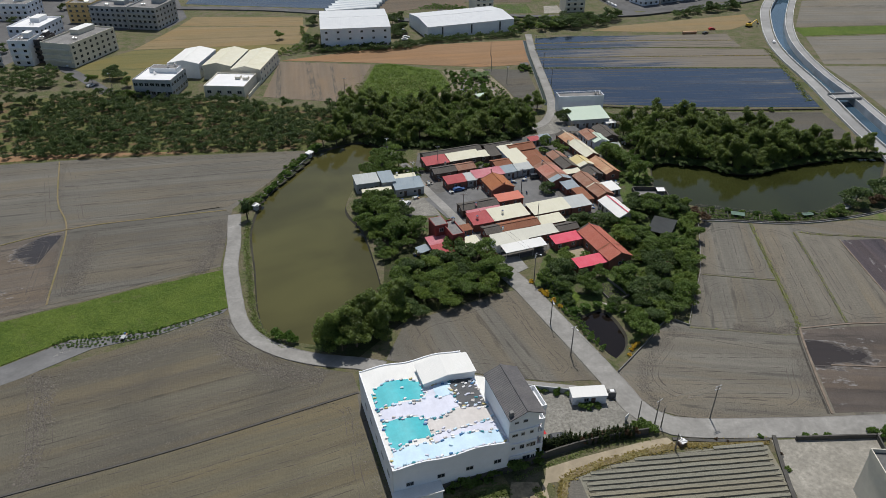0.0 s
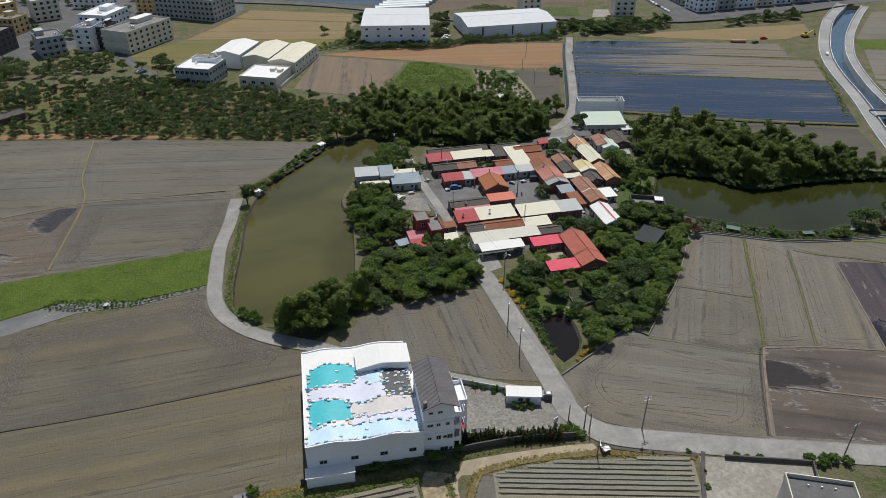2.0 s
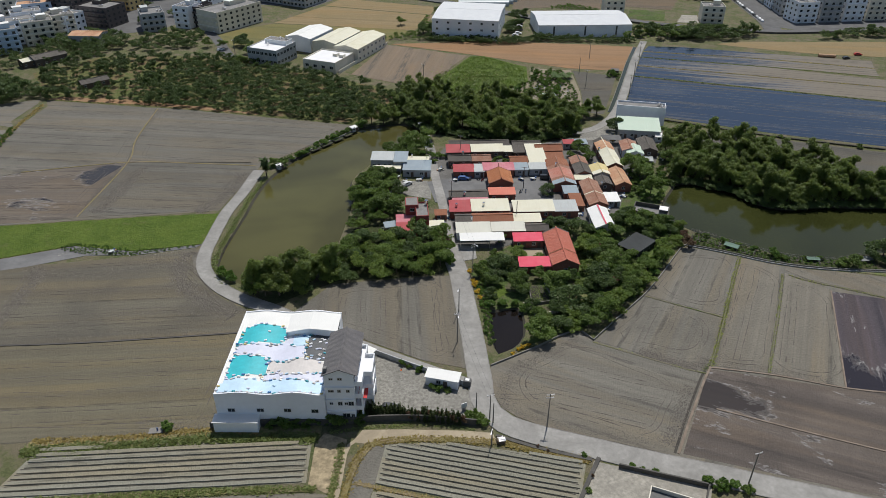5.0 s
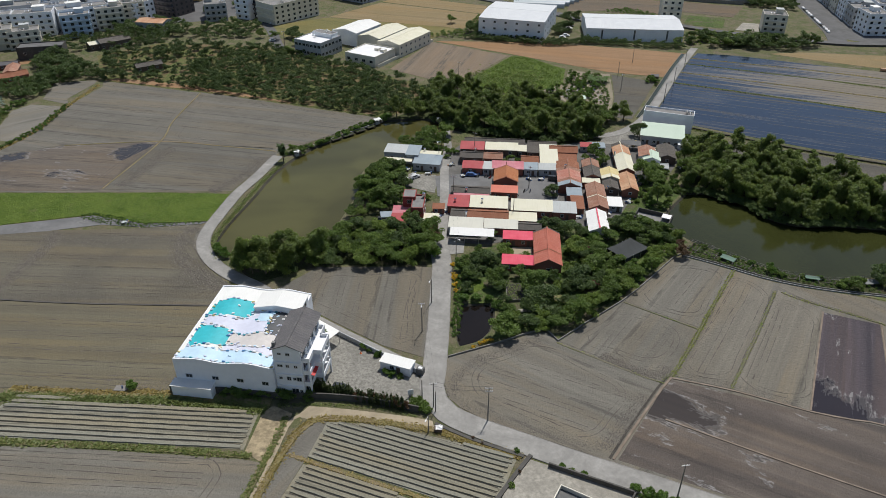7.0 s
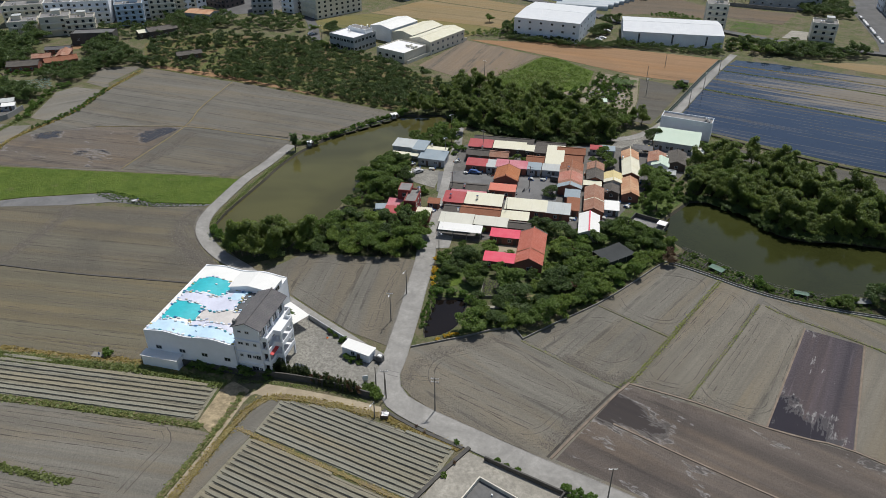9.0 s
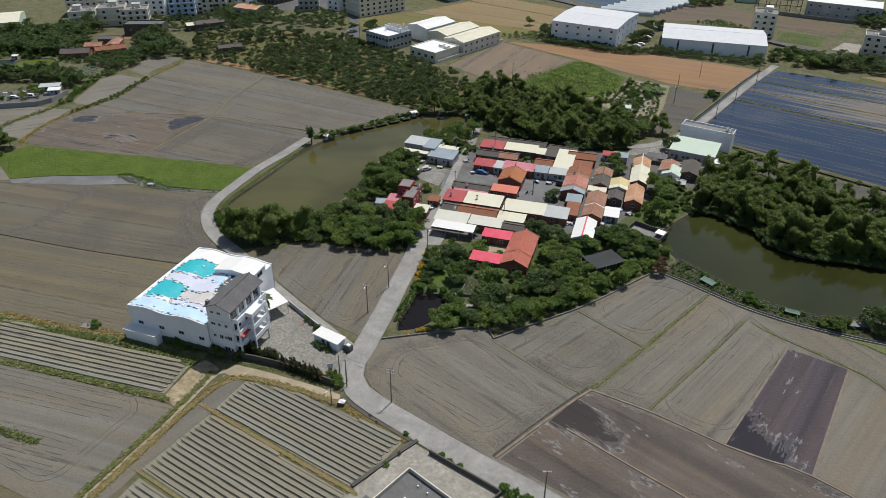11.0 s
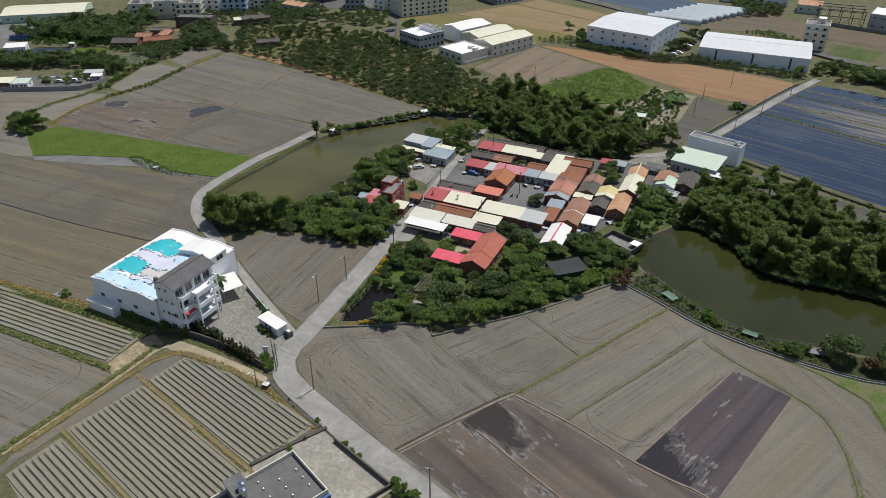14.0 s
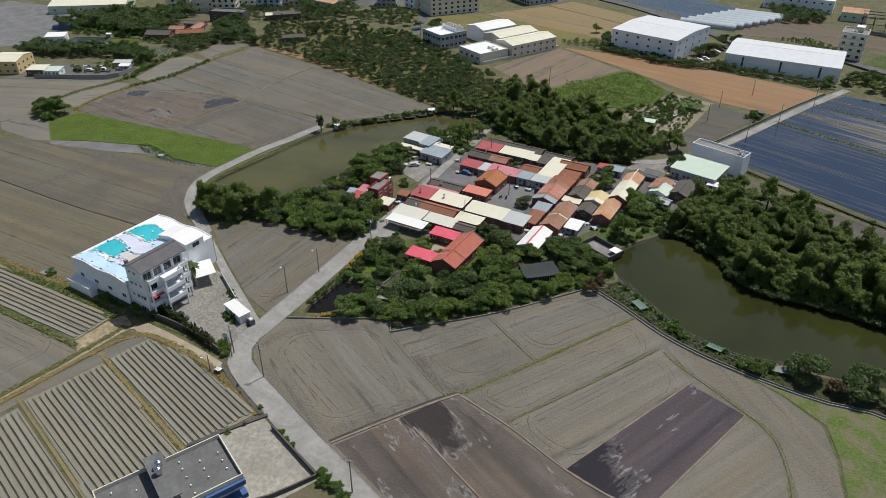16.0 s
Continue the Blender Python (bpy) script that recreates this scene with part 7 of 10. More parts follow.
shed_hall("warehouse", -16, 440, 41, 44, 4, 12.0, "warehouse_sheet", "white_wall", "white three-storey warehouse with shallow white roof", 1.1, 3, 6, "se", False, 5)
shed_hall("warehouse", 51.5, 458, 58, 36, 16, 7.6, "warehouse_sheet", "white_wall", "long white warehouse with broad shallow white roof", 1.9, 1, 3, "se", False, 2, (0.9, 5.6))
block("factory_office", -110, 352, 19, 19, -9, 8.4, "grey_wall", "white_paint", "grey two-storey factory office with flat roof", "factory", 2, 7, "se", 6, 0.6, "factories and warehouses", (1.9, 1.5))
block("roof_room", -108, 357, 14, 6, -9, 10.6, "white_wall", "flat_roof", "white rooftop plant room of the office", "factory", 1, 4, "s", 1, 0.3, "factories and warehouses")
block("factory_annex", -75.6, 349.6, 20, 20, -9, 5.2, "cream_wall", "white_paint", "low cream factory annex with flat white roof", "factory", 1, 4, "s", 5, 0.7, "factories and warehouses", (2.0, 1.4))
for x, y in ((-72, 352), (-68, 350.6)):
    block("roof_hut", x, y, 2.6, 3, -9, 6.6, "cream_wall", "white_paint", "small cream rooftop hut on annex", "hut", 1, 1, "s", 1, 0.1, "factories and warehouses", (0.6, 0.6))
shed_hall("factory_hall", -67, 377, 15.5, 34, -9, 7.4, "cream_sheet", "cream_wall", "long cream factory hall with ridged roof", 1.6, 2, 7, "sn", True, 2)
shed_hall("factory_hall", -83, 382, 15.5, 30, -9, 7.4, "cream_sheet", "cream_wall", "cream factory hall with ridged roof", 1.6, 1, 5, "n", True, 2)
shed_hall("factory_hall", -101, 384, 17, 26, -9, 8.0, "white_sheet", "white_wall", "white factory hall with ridged roof", 1.6, 1, 4, "sn", True, 2)
for x, y in ((-112, 352), (-106, 356), (-103, 357.6)):
    tank(x, y, 8.5 if x < -110 else 10.7)

TOWN_RNG = random.Random(21)


def town_house(x, y, L, W, ang, h, storeys, wall, label, cols=4, ends=3, sides="sew", roofing="flat_roof", joined=False):
    """A flat-roofed town building with a rooftop room, tanks and an awning."""
    ob = block("town_building", x, y, L, W, ang, h, wall, roofing, label, "apartment building", storeys, cols, sides, ends, 0.9, "town buildings", (1.7, 1.4), None, joined)
    u, v = TOWN_RNG.uniform(-L / 4, L / 4), W / 5
    part("roof_room", box_bm(u - L / 7, v - W / 6, h + 0.1, u + L / 7, v + W / 5, h + 2.7), M[wall], ob)
    part("roof_room_lid", box_bm(u - L / 7 - 0.3, v - W / 6 - 0.3, h + 2.7, u + L / 7 + 0.3, v + W / 5 + 0.3, h + 2.9), M["grey_sheet" if storeys % 2 else "white_sheet"], ob)
    for s in range(1, storeys):
        part("balcony", box_bm(-L / 2 + 0.4, -W / 2 - 1.1, h * s / storeys - 0.15, L / 2 - 0.4, -W / 2, h * s / storeys + 0.8), M[wall], ob)
    m = pose(x, y, 0, 0, 0, ang)
    for k in range(2):
        p = m @ Vector((-u + k * 1.8, -W / 5, h + 0.12))
        far_tank(p.x, p.y, p.z)
    return ob


town_house(-169, 414.5, 19, 37, -20, 12, 4, "cream_wall", "beige four-storey apartment block with roof gardens", 2, 8, "en")
town_house(-195, 407, 11, 14, -4, 13, 4, "white_wall", "tall white narrow house beside dark tiled wall", 2, 3, "s")
town_house(-186.6, 412, 6, 14, -4, 12, 4, "dark_tile_wall", "dark brown tiled narrow house", 2, 3, "s")
town_house(-212, 462, 20, 26, -8, 8, 2, "white_wall", "low white building with pale sheet roof", 5, 6, "se", "white_paint")
town_house(-194, 500, 17, 16, -8, 12, 4, "yellow_wall", "pale yellow four-storey building", 4, 3, "se")
town_house(-171, 486, 25, 16, -15, 12.5, 4, "grey_wall", "grey four-storey row of town houses", 7, 3, "se")
town_house(-147, 484, 20, 26, -15, 13, 4, "grey_wall", "grey four-storey concrete town houses", 6, 6, "se")
town_house(-242, 512, 22, 20, -5, 10, 3, "white_wall", "white three-storey town house with green roof", 5, 4, "se")
town_house(-276, 404, 24, 22, -10, 22, 7, "dark_tile_wall", "dark reddish seven-storey tower block", 5, 5, "se")
town_house(-252, 398, 24, 18, -5, 12, 4, "dark_tile_wall", "dark tiled four-storey building", 6, 4, "se")
town_house(-214, 396, 14, 18, 40, 10.5, 3, "grey_wall", "grey shop house with brown awnings", 4, 4, "se")
town_house(-264, 376, 20, 16, -5, 11, 3, "white_wall", "white three-storey house with balconies", 5, 4, "se")
shed_hall("town_shed", -231, 356, 19, 12, 10, 6.4, "rust_sheet", "grey_wall", "pale house with red and white striped sheet roof", 1.2, 1, 4, "se")
town_house(-290, 292, 17, 14, 48, 10.8, 3, "cream_wall", "cream three-storey house with blank wall", 2, 3, "s")
town_house(-304, 280, 16, 14, 48, 9, 3, "cream_wall", "cream house with rooftop room", 2, 3, "s")
town_house(-294, 323, 23, 14, 40, 13.5, 4, "white_wall", "white four-storey row houses with balconies", 5, 3, "s")
town_house(-278, 346, 30, 14, 55, 13, 4, "white_wall", "pale bluish four-storey row houses", 7, 3, "s")
town_house(-262, 372, 14, 14, 50, 12, 4, "cream_wall", "cream four-storey corner house", 3, 3, "s")
town_house(-320, 335, 26, 16, 45, 13, 4, "grey_wall", "grey four-storey row houses behind", 6, 3, "s")
town_house(-330, 300, 24, 16, 45, 12, 4, "cream_wall", "cream four-storey row houses behind", 6, 3, "s")
block("workshop", -252, 288, 24, 10, 35, 6.5, "old_wall", "dark_roof", "dark blackened workshop with flat roof", "workshop", 1, 3, "s", 1, 0.6)
gable_house(-230, 319, 18, 10, 62, 4.2, "grey_tile", "dark_tile_wall", "old dark farmhouse with grey roofs", 1.4)
gable_house(-236, 311, 9, 8, 62, 3.6, "cream_sheet", "brown_wall", "old farmhouse wing with pale sheet roof", 1.0)
gable_house(-180, 291, 14, 7, 55, 3.0, "grey_tile", "brown_wall", "old hut with dark grey roof in the orchard", 1.2)
gable_house(-244, 235, 16, 10, 42, 3.2, "grey_tile", "brick", "old farmhouse with weathered grey roof", 1.6)
gable_house(-248, 249, 10, 8, 42, 3.0, "faded_tile", "brick", "old farmhouse wing with faded orange roof", 1.3)
gable_house(-234, 250, 17, 8, 60, 3.0, "terracotta", "brick", "old farmhouse with red tile roof", 1.5)
gable_house(-242, 258, 15, 7, 130, 3.0, "faded_tile", "brick", "old farmhouse wing with faded tile roof", 1.3)
gable_house(-254, 264, 14, 7, 40, 2.8, "slate_tile", "brick", "low farm shed with dark grey roof", 0.9)
shed_hall("works_hall", -238.5, 148, 16, 18, 46, 7.0, "cream_sheet", "yellow_wall", "yellow and white works hall", 1.4, 2, 4, "sew", False, 4)
lean_roof(-220, 155.5, 10, 8, 46, 3.4, 4.0, "cream_sheet", "brown_wall", "open works shed with pale roof", "shed", "shed")
lean_roof(-213.5, 161, 9, 7, 46, 3.0, 3.6, "green_sheet", "white_wall", "works shed with pale green wall", "shed", "shed")
lean_roof(-281, 186, 12, 8, 55, 3.6, 4.4, "white_sheet", "white_wall", "white shed by the fish ponds", "shed", "shed")
lean_roof(-268, 212.5, 3.4, 2.6, 40, 2.0, 2.3, "white_sheet", "grey_wall", "tiny white hut at the fish pond", "hut", "hut")
lean_roof(-203, 194, 10, 5, 46, 2.4, 2.8, "grey_sheet", "grey_wall", "low garden huts with grey roofs", "shed", "shed")
lean_roof(-196, 192, 6, 4, 46, 2.4, 2.8, "white_sheet", "grey_wall", "low garden hut with white roof", "shed", "shed")
block("container", -307, 199, 12, 4, 55, 2.6, "blue_paint", "blue_paint", "blue shipping container beside yard", "container", 1, 1, "", 1, 0.05)
shed_hall("market_hall", -352, 236, 52, 30, 54, 5.5, "cream_sheet", "green_sheet", "wide market hall with pale cream roof", 2.0, 1, 6, "s")
bank_line("wall_works", [(-214, 151), (-201, 163), (-186.5, 177.5), (-185.7, 184), (-190, 195)], 0.25, 2.4, "canal_concrete", "pale grey-green works fence", "wall", 8.0)

town_house(70.5, 503, 13, 14, 12, 14, 4, "cream_wall", "cream four-storey house with green window bands", 3, 4, "se")
town_house(134.5, 500, 14, 13, 5, 10, 3, "cream_wall", "cream three-storey house with walled yard", 3, 3, "se")
field("pavement_house_pad", [(113, 491), (127, 492), (127, 513), (117, 512)], M["pad"], "pale concrete yard pad", 0.1, "pavement")
block("works_shell", 106, 584, 46, 24, 4, 9.5, "grey_wall", "white_sheet", "grey concrete factory shell behind a wall", "factory", 2, 8, "s", 4, 0.5)
bank_line("wall_shell", [(62, 563), (90, 563), (116, 565)], 0.3, 2.4, "kerb", "long grey yard wall", "wall", 8.0)
for i in range(8):
    town_house(192 + i * 15.5, 516 + i * 6.2, 14, 16, 19, 12.5 + (i % 3), 4, ("white_wall", "grey_wall", "white_wall", "cream_wall")[i % 4], "pale four-storey town house with balconies", 3, 3, "sw")
for i in range(5):
    town_house(188 - i * 3.4, 536 + i * 17, 16, 15, 10, 11 + 1.5 * (i % 3), 3 + i % 2, ("grey_wall", "white_wall", "cream_wall")[i % 3], "pale town house along the far road", 4, 3, "sw", "flat_roof", True)
for i in range(7):
    town_house(205 + i * 18, 560 + i * 4, 16, 15, 12, 10 + (i % 4) * 1.5, 3, ("white_wall", "grey_wall", "cream_wall")[i % 3], "pale town house in a back row", 4, 3, "s", "flat_roof", True)
shed_hall("works_hall", -2, 608, 46, 30, 16, 9, "white_sheet", "white_wall", "pale blue-white factory hall", 3.0, 2, 9, "se")
shed_hall("works_hall", 40, 596, 16, 16, 16, 6, "rust_sheet", "green_sheet", "green-walled shed with brown roof", 2.0, 1, 3, "s")


skeleton = thing("steel_frame", 64, 582, 16, "bare dark steel frame of an unfinished hall", "steel frame")
for i in range(5):
    for v in (-9, 9):
        part("post", box_bm(-14 + 7 * i, v - 0.2, -0.1, -13.6 + 7 * i, v + 0.2, 8), M["dark_tile_wall"], skeleton)
    part("rafter", box_bm(-14 + 7 * i, -9.2, 8, -13.6 + 7 * i, 9.2, 8.5), M["dark_tile_wall"], skeleton)
for v in (-9, 0, 9):
    for z in (4.2, 8.5):
        if v or z > 5:
            part("beam", box_bm(-14.2, v - 0.18, z, 14.4, v + 0.18, z + 0.4), M["dark_tile_wall"], skeleton)
BUILT = [(-169, 414), (-190, 408), (-212, 462), (-194, 500), (-171, 486), (-147, 484), (-242, 512), (-276, 404), (-252, 398), (-214, 396), (-264, 376), (-290, 292), (-304, 280), (-294, 323), (-278, 346), (-320, 335), (-330, 300), (-178, 440), (-176, 460)]
CREAMS = ["white_wall", "cream_wall", "white_wall", "grey_wall", "cream_wall", "yellow_wall", "pale_blue_wall"]
M["pale_blue_wall"] = plain("pale_blue_wall", (0.5, 0.6, 0.7), 0.8, 0, 0.8, 0.12)
for x, y in scatter([(-420, 330), (-335, 320), (-300, 365), (-225, 405), (-205, 440), (-160, 505), (-150, 560), (-300, 600), (-430, 480)], 25, TOWN_RNG, limit=40):
    if all((x - a) ** 2 + (y - b) ** 2 > 520 for a, b in BUILT):
        storeys = TOWN_RNG.choice([2, 3, 3, 4, 4])
        town_house(x, y, TOWN_RNG.uniform(12, 24), TOWN_RNG.uniform(12, 17), TOWN_RNG.choice([-12, 40, -8, 50]), storeys * 3.2, storeys, TOWN_RNG.choice(CREAMS), "pale town house among dense blocks", 4, 3, "se", TOWN_RNG.choice(["flat_roof", "white_sheet", "rust_sheet", "grey_sheet"]), True)
for x, y, storeys, wall in ((-278, 300, 3, "cream_wall"), (-268, 330, 4, "pale_blue_wall"), (-312, 312, 4, "white_wall"), (-300, 345, 4, "white_wall"), (-262, 352, 4, "cream_wall"), (-285, 370, 4, "white_wall")):
    town_house(x, y, 17, 12, 47, storeys * 3.2, storeys, wall, "pale row house with balconies", 4, 3, "se", "flat_roof", True) if all((x - a) ** 2 + (y - b) ** 2 > 180 for a, b in BUILT) else None
thicket("garden_town", [(-262, 296), (-240, 300), (-214, 330), (-205, 352), (-236, 345), (-262, 325), (-276, 306)], 5.0, ["mango", "light", "broad"], 0.85, "green trees before the town houses", "shrubs", 31, 60, 0.28, 1.4)
thicket("garden_town_east", [(-205, 352), (-180, 352), (-164, 366), (-176, 390), (-200, 385)], 5.0, ["mango", "light"], 0.8, "green scrub beside the town lane", "shrubs", 32, 30, 0.28, 1.4)
thicket("town_trees", [(-330, 330), (-215, 410), (-200, 470), (-170, 530), (-300, 580), (-400, 430)], 22.0, ["mango", "light"], 1.1, "dark green trees between town houses", "trees", 33, 60, 0.25, 1.5)


def tunnel(x, y, L, W, ang):
    """A greenhouse tunnel: arched film over hoops."""
    ob = thing("greenhouse", x, y, ang, "arched greenhouse tunnel under white film", "greenhouse", "greenhouse tunnels")
    bm = bmesh.new()
    n = 10
    rows = [[bm.verts.new((u, -W / 2 * math.cos(math.pi * i / n), 1.6 + (W / 3.2) * math.sin(math.pi * i / n))) for i in range(n + 1)] for u in (-L / 2, L / 2)]
    for i in range(n):
        bm.faces.new((rows[0][i], rows[0][i + 1], rows[1][i + 1], rows[1][i]))
    for r in rows:
        bm.faces.new(r)
    bmesh.ops.recalc_face_normals(bm, faces=bm.faces[:])
    part("film", bm, M["film"], ob)
    part("side_wall", box_bm(-L / 2, -W / 2 - 0.05, 0, L / 2, -W / 2 + 0.05, 1.65), M["film"], ob)
    part("side_wall", box_bm(-L / 2, W / 2 - 0.05, 0, L / 2, W / 2 + 0.05, 1.65), M["film"], ob)


for i in range(8):
    tunnel(-20 + i * 1.9, 507 + i * 7.2, 36, 6.8, 14)

# trees round the far buildings
thicket("hedge_warehouses", [(-40, 409), (8, 411), (30, 424), (86, 434), (86, 439), (28, 430), (6, 418), (-40, 416)], 2.4, ["mango"], 0.6, "dark green hedge before the warehouses", "hedge", 8, 300, 0.16, 1.6)
for x, y, s in ((-171, 363, 1.0), (-159, 366, 0.9), (-148, 365, 0.9), (-129, 360, 0.8), (-141, 374, 1.3), (-137, 372, 1.2), (-122, 340, 0.8), (-126, 341, 0.7), (-42, 424, 1.35), (-39, 428, 1.2), (-44, 474, 1.2), (-36, 478, 1.2), (11, 446, 1.3), (14, 450, 1.3), (9, 441, 1.1), (8, 472, 1.1), (13, 478, 1.1), (-62, 441, 0.8), (88, 462, 1.0), (95, 456, 1.1), (98, 462, 1.2), (106, 458, 1.2), (113, 452, 1.1), (118, 456, 1.2), (110, 448, 0.9), (124, 449, 1.0), (102, 446, 0.8), (207, 474, 1.0), (229, 484, 1.2), (248, 491, 1.2), (82, 441, 0.9), (89, 449, 1.0)):
    plant("mango" if s > 0.95 else "broad", x, y, s, "trees round the warehouses")
thicket("wood_fish_ponds", [(-268, 158), (-277, 174), (-258, 182), (-248, 190), (-240, 203), (-234, 210), (-228, 212), (-198, 212), (-198, 203), (-222, 198), (-238, 182), (-254, 168)], 3.2, ["mango", "broad"], 0.9, "dark green trees round fish ponds", "wood", 9, 130, 0.3, 1.4)
thicket("lotus_patch", [(-232, 216), (-218, 230), (-205, 222), (-213, 212)], 1.6, ["shrub"], 0.5, "pale lotus leaves beside the fish ponds", "lotus", 19, 90, 0.5).data.materials[0] = M["lotus"]
thicket("hedge_plots", [(-178, 187), (-199, 217), (-198, 229), (-202, 229), (-203, 216), (-181, 186)], 2.2, ["bright"], 0.8, "bright green weeds beside the bare plots", "weeds", 20, 70, 0.6)
thicket("hedge_plots_inner", [(-165, 180), (-164.6, 203), (-176.6, 233.4), (-180, 233), (-168, 203), (-167.2, 182)], 1.5, ["bright"], 0.42, "yellow-green weeds between plots", "weeds", 21, 90, 0.6)
thicket("scrub_farm", [(-203, 232), (-200, 240), (-214, 258), (-225, 250), (-232, 240), (-222, 228)], 3.6, ["mango", "light"], 0.8, "green scrub round old farmhouses", "shrubs", 22, 40, 0.3, 1.3)
thicket("wood_north_west", [(-308, 195), (-296, 212), (-275, 218), (-252, 230), (-256, 246), (-272, 262), (-285, 278), (-300, 262), (-325, 232), (-320, 206)], 4.4, ["mango", "broad", "light"], 1.25, "dark green trees behind fish ponds", "wood", 10, 110, 0.22, 1.5)
thicket("wood_farmstead", [(-208, 236), (-213, 252), (-222, 262), (-236, 268), (-246, 276), (-240, 290), (-222, 284), (-200, 276), (-192, 270), (-206, 254)], 4.2, ["mango", "broad"], 1.0, "dark green trees round old farmhouses", "wood", 11, 60, 0.3, 1.4)
thicket("wood_town_edge", [(-268, 352), (-236, 370), (-214, 366), (-205, 352), (-220, 344), (-250, 340)], 5.6, ["mango"], 1.1, "dark green trees before the town", "wood", 12, 60, 0.3, 1.3)
thicket("garden_works", [(-222, 170), (-208, 172), (-192, 184), (-197, 192), (-214, 190)], 3.6, ["orchard", "light"], 0.6, "garden shrubs inside the works fence", "shrubs", 13, 40, 0.6)
thicket("wood_far_east", [(121, 452), (147, 455), (160, 473), (150, 474), (132, 472), (118, 466), (104, 452)], 4.2, ["mango", "broad"], 1.0, "green trees before the far road", "wood", 14, 60, 0.25, 1.5)
thicket("scrub_far_east", [(86, 444), (104, 450), (120, 466), (118, 474), (90, 478), (88, 460)], 3.4, ["light", "shrub", "mango"], 0.6, "mixed green scrub before the far road", "shrubs", 24, 80, 0.25, 1.4)
thicket("scrub_canal", [(198, 470), (215, 478), (252, 490), (256, 500), (230, 490), (205, 480)], 4.0, ["mango"], 0.8, "dark scrub below the far road", "shrubs", 25, 50, 0.4)
thicket("rows_far_green", [(26, 509), (50, 507), (61, 499), (60, 514), (40, 523.6)], 2.0, ["bright"], 0.5, "green crop rows behind the warehouse", "crop", 48, 160, 0.14, 1.7)
thicket("hedge_far_works", [(10.2, 552), (31, 569), (20, 590), (-6, 590), (-8, 574)], 4.4, ["mango"], 1.0, "dark green trees beside the far works", "wood", 49, 50, 0.2, 1.6)
thicket("wood_far_back", [(118, 562), (150, 560), (146, 600), (118, 606)], 5.0, ["mango", "light"], 1.0, "green trees behind the far field", "wood", 26, 50, 0.3, 1.4)
thicket("bushes_far_slope", [(-65, 405), (-44, 410), (-42, 440), (-52, 470), (-46, 430)], 3.4, ["orchard"], 0.8, "green scrub beside the warehouse", "shrubs", 15, 120, 0.4)
thicket("wood_horizon_west", [(-420, 420), (-250, 560), (-240, 600), (-460, 520)], 9.0, ["mango"], 1.6, "dark green trees beyond the town", "wood", 16, 110, 0.12, 2.0)

# ---- foreground house with a flat roof ----
fore = thing("apartment_house", 97.6, 77.2, -8.3, "concrete house with stained flat roof and dark blue fascias", "house")
part("wall", box_bm(-6.0, -12, -0.2, 5.2, 12, 11.2), M["cream_wall"], fore)
part("roof", box_bm(-6.0, -12, 11.2, 6.3, 12, 11.35), M["dark_roof"], fore)
for a in ((-6.2, 11.8, 6.3, 12.0), (-6.2, -12, -6.0, 11.8), (6.1, -12, 6.3, 11.8), (-6.2, -12.2, 6.3, -12.0)):
    part("parapet", box_bm(a[0], a[1], 10.9, a[2], a[3], 12.3), M["cream_wall"], fore)
for z in (3.4, 7.0, 10.6):
    part("balcony_band", box_bm(5.2, -12, z - 0.6, 6.9, 12.1, z + 0.55), M["blue_paint"], fore, "dark blue tiled balcony band")
for z in (1.6, 5.2, 8.8):
    for v in (-9, -4.5, 0, 4.5, 9):
        window_at(fore, pose(5.2, v, z, 0, 0, 90), 2.2, 1.5)
    for u in (-3.6, 1.6):
        window_at(fore, pose(u, 12, z, 0, 0, 180), 1.6, 1.3)
part("stair_tower", box_bm(-6.1, -2.4, 11.3, 5.6, 0.6, 14.2), M["flat_roof"], fore)
part("tower_slab", box_bm(-6.4, -2.7, 14.2, 5.9, 0.9, 14.4), M["dark_roof"], fore)
for u in (-4.2, -2.2, 0.2, 2.6, 4.8):
    for v in (-9.4, -5.4, 3.2, 6.6, 10.2):
        part("vent_pipe", box_bm(u - 0.16, v - 0.12, 11.3, u + 0.16, v + 0.12, 11.75), M["white_paint"], fore) if (int(u * 10) + int(v * 10)) % 3 else None
FORE_M = pose(97.6, 77.2, 0, 0, 0, -8.3)
for u, v in ((-2.4, -0.6), (-0.9, -1.1)):
    p = FORE_M @ Vector((u, v, 14.4))
    tank(p.x, p.y, p.z, 0.7, 1.3)


# ---- poles, vehicles and small things ----
def power_pole(x, y, height=9.8, arms=0, turn=0.0, label="weathered concrete power pole beside the road", lamp=False):
    ob = thing("power_pole", x, y, turn, label, "power pole", "power poles")
    part("shaft", cyl(bmesh.new(), 0, 0, -0.3, height, 0.17, 0.1, 8), M["pole"], ob)
    for i in range(arms):
        z = height - 0.3 - 0.9 * i
        part("crossarm", box_bm(-0.9, -0.06, z - 0.06, 0.9, 0.06, z + 0.06), M["steel"], ob)
        for u in (-0.8, -0.3, 0.3, 0.8):
            part("insulator", cyl(bmesh.new(), u, 0, z + 0.06, z + 0.32, 0.06, 0.04, 6), M["white_paint"], ob)
    if lamp:
        part("lamp_arm", box_bm(-0.05, -1.3, height - 0.15, 0.05, 0.0, height - 0.05), M["steel"], ob)
        part("lamp_head", box_bm(-0.14, -1.8, height - 0.2, 0.14, -1.2, height - 0.02), M["white_paint"], ob)
    return ob


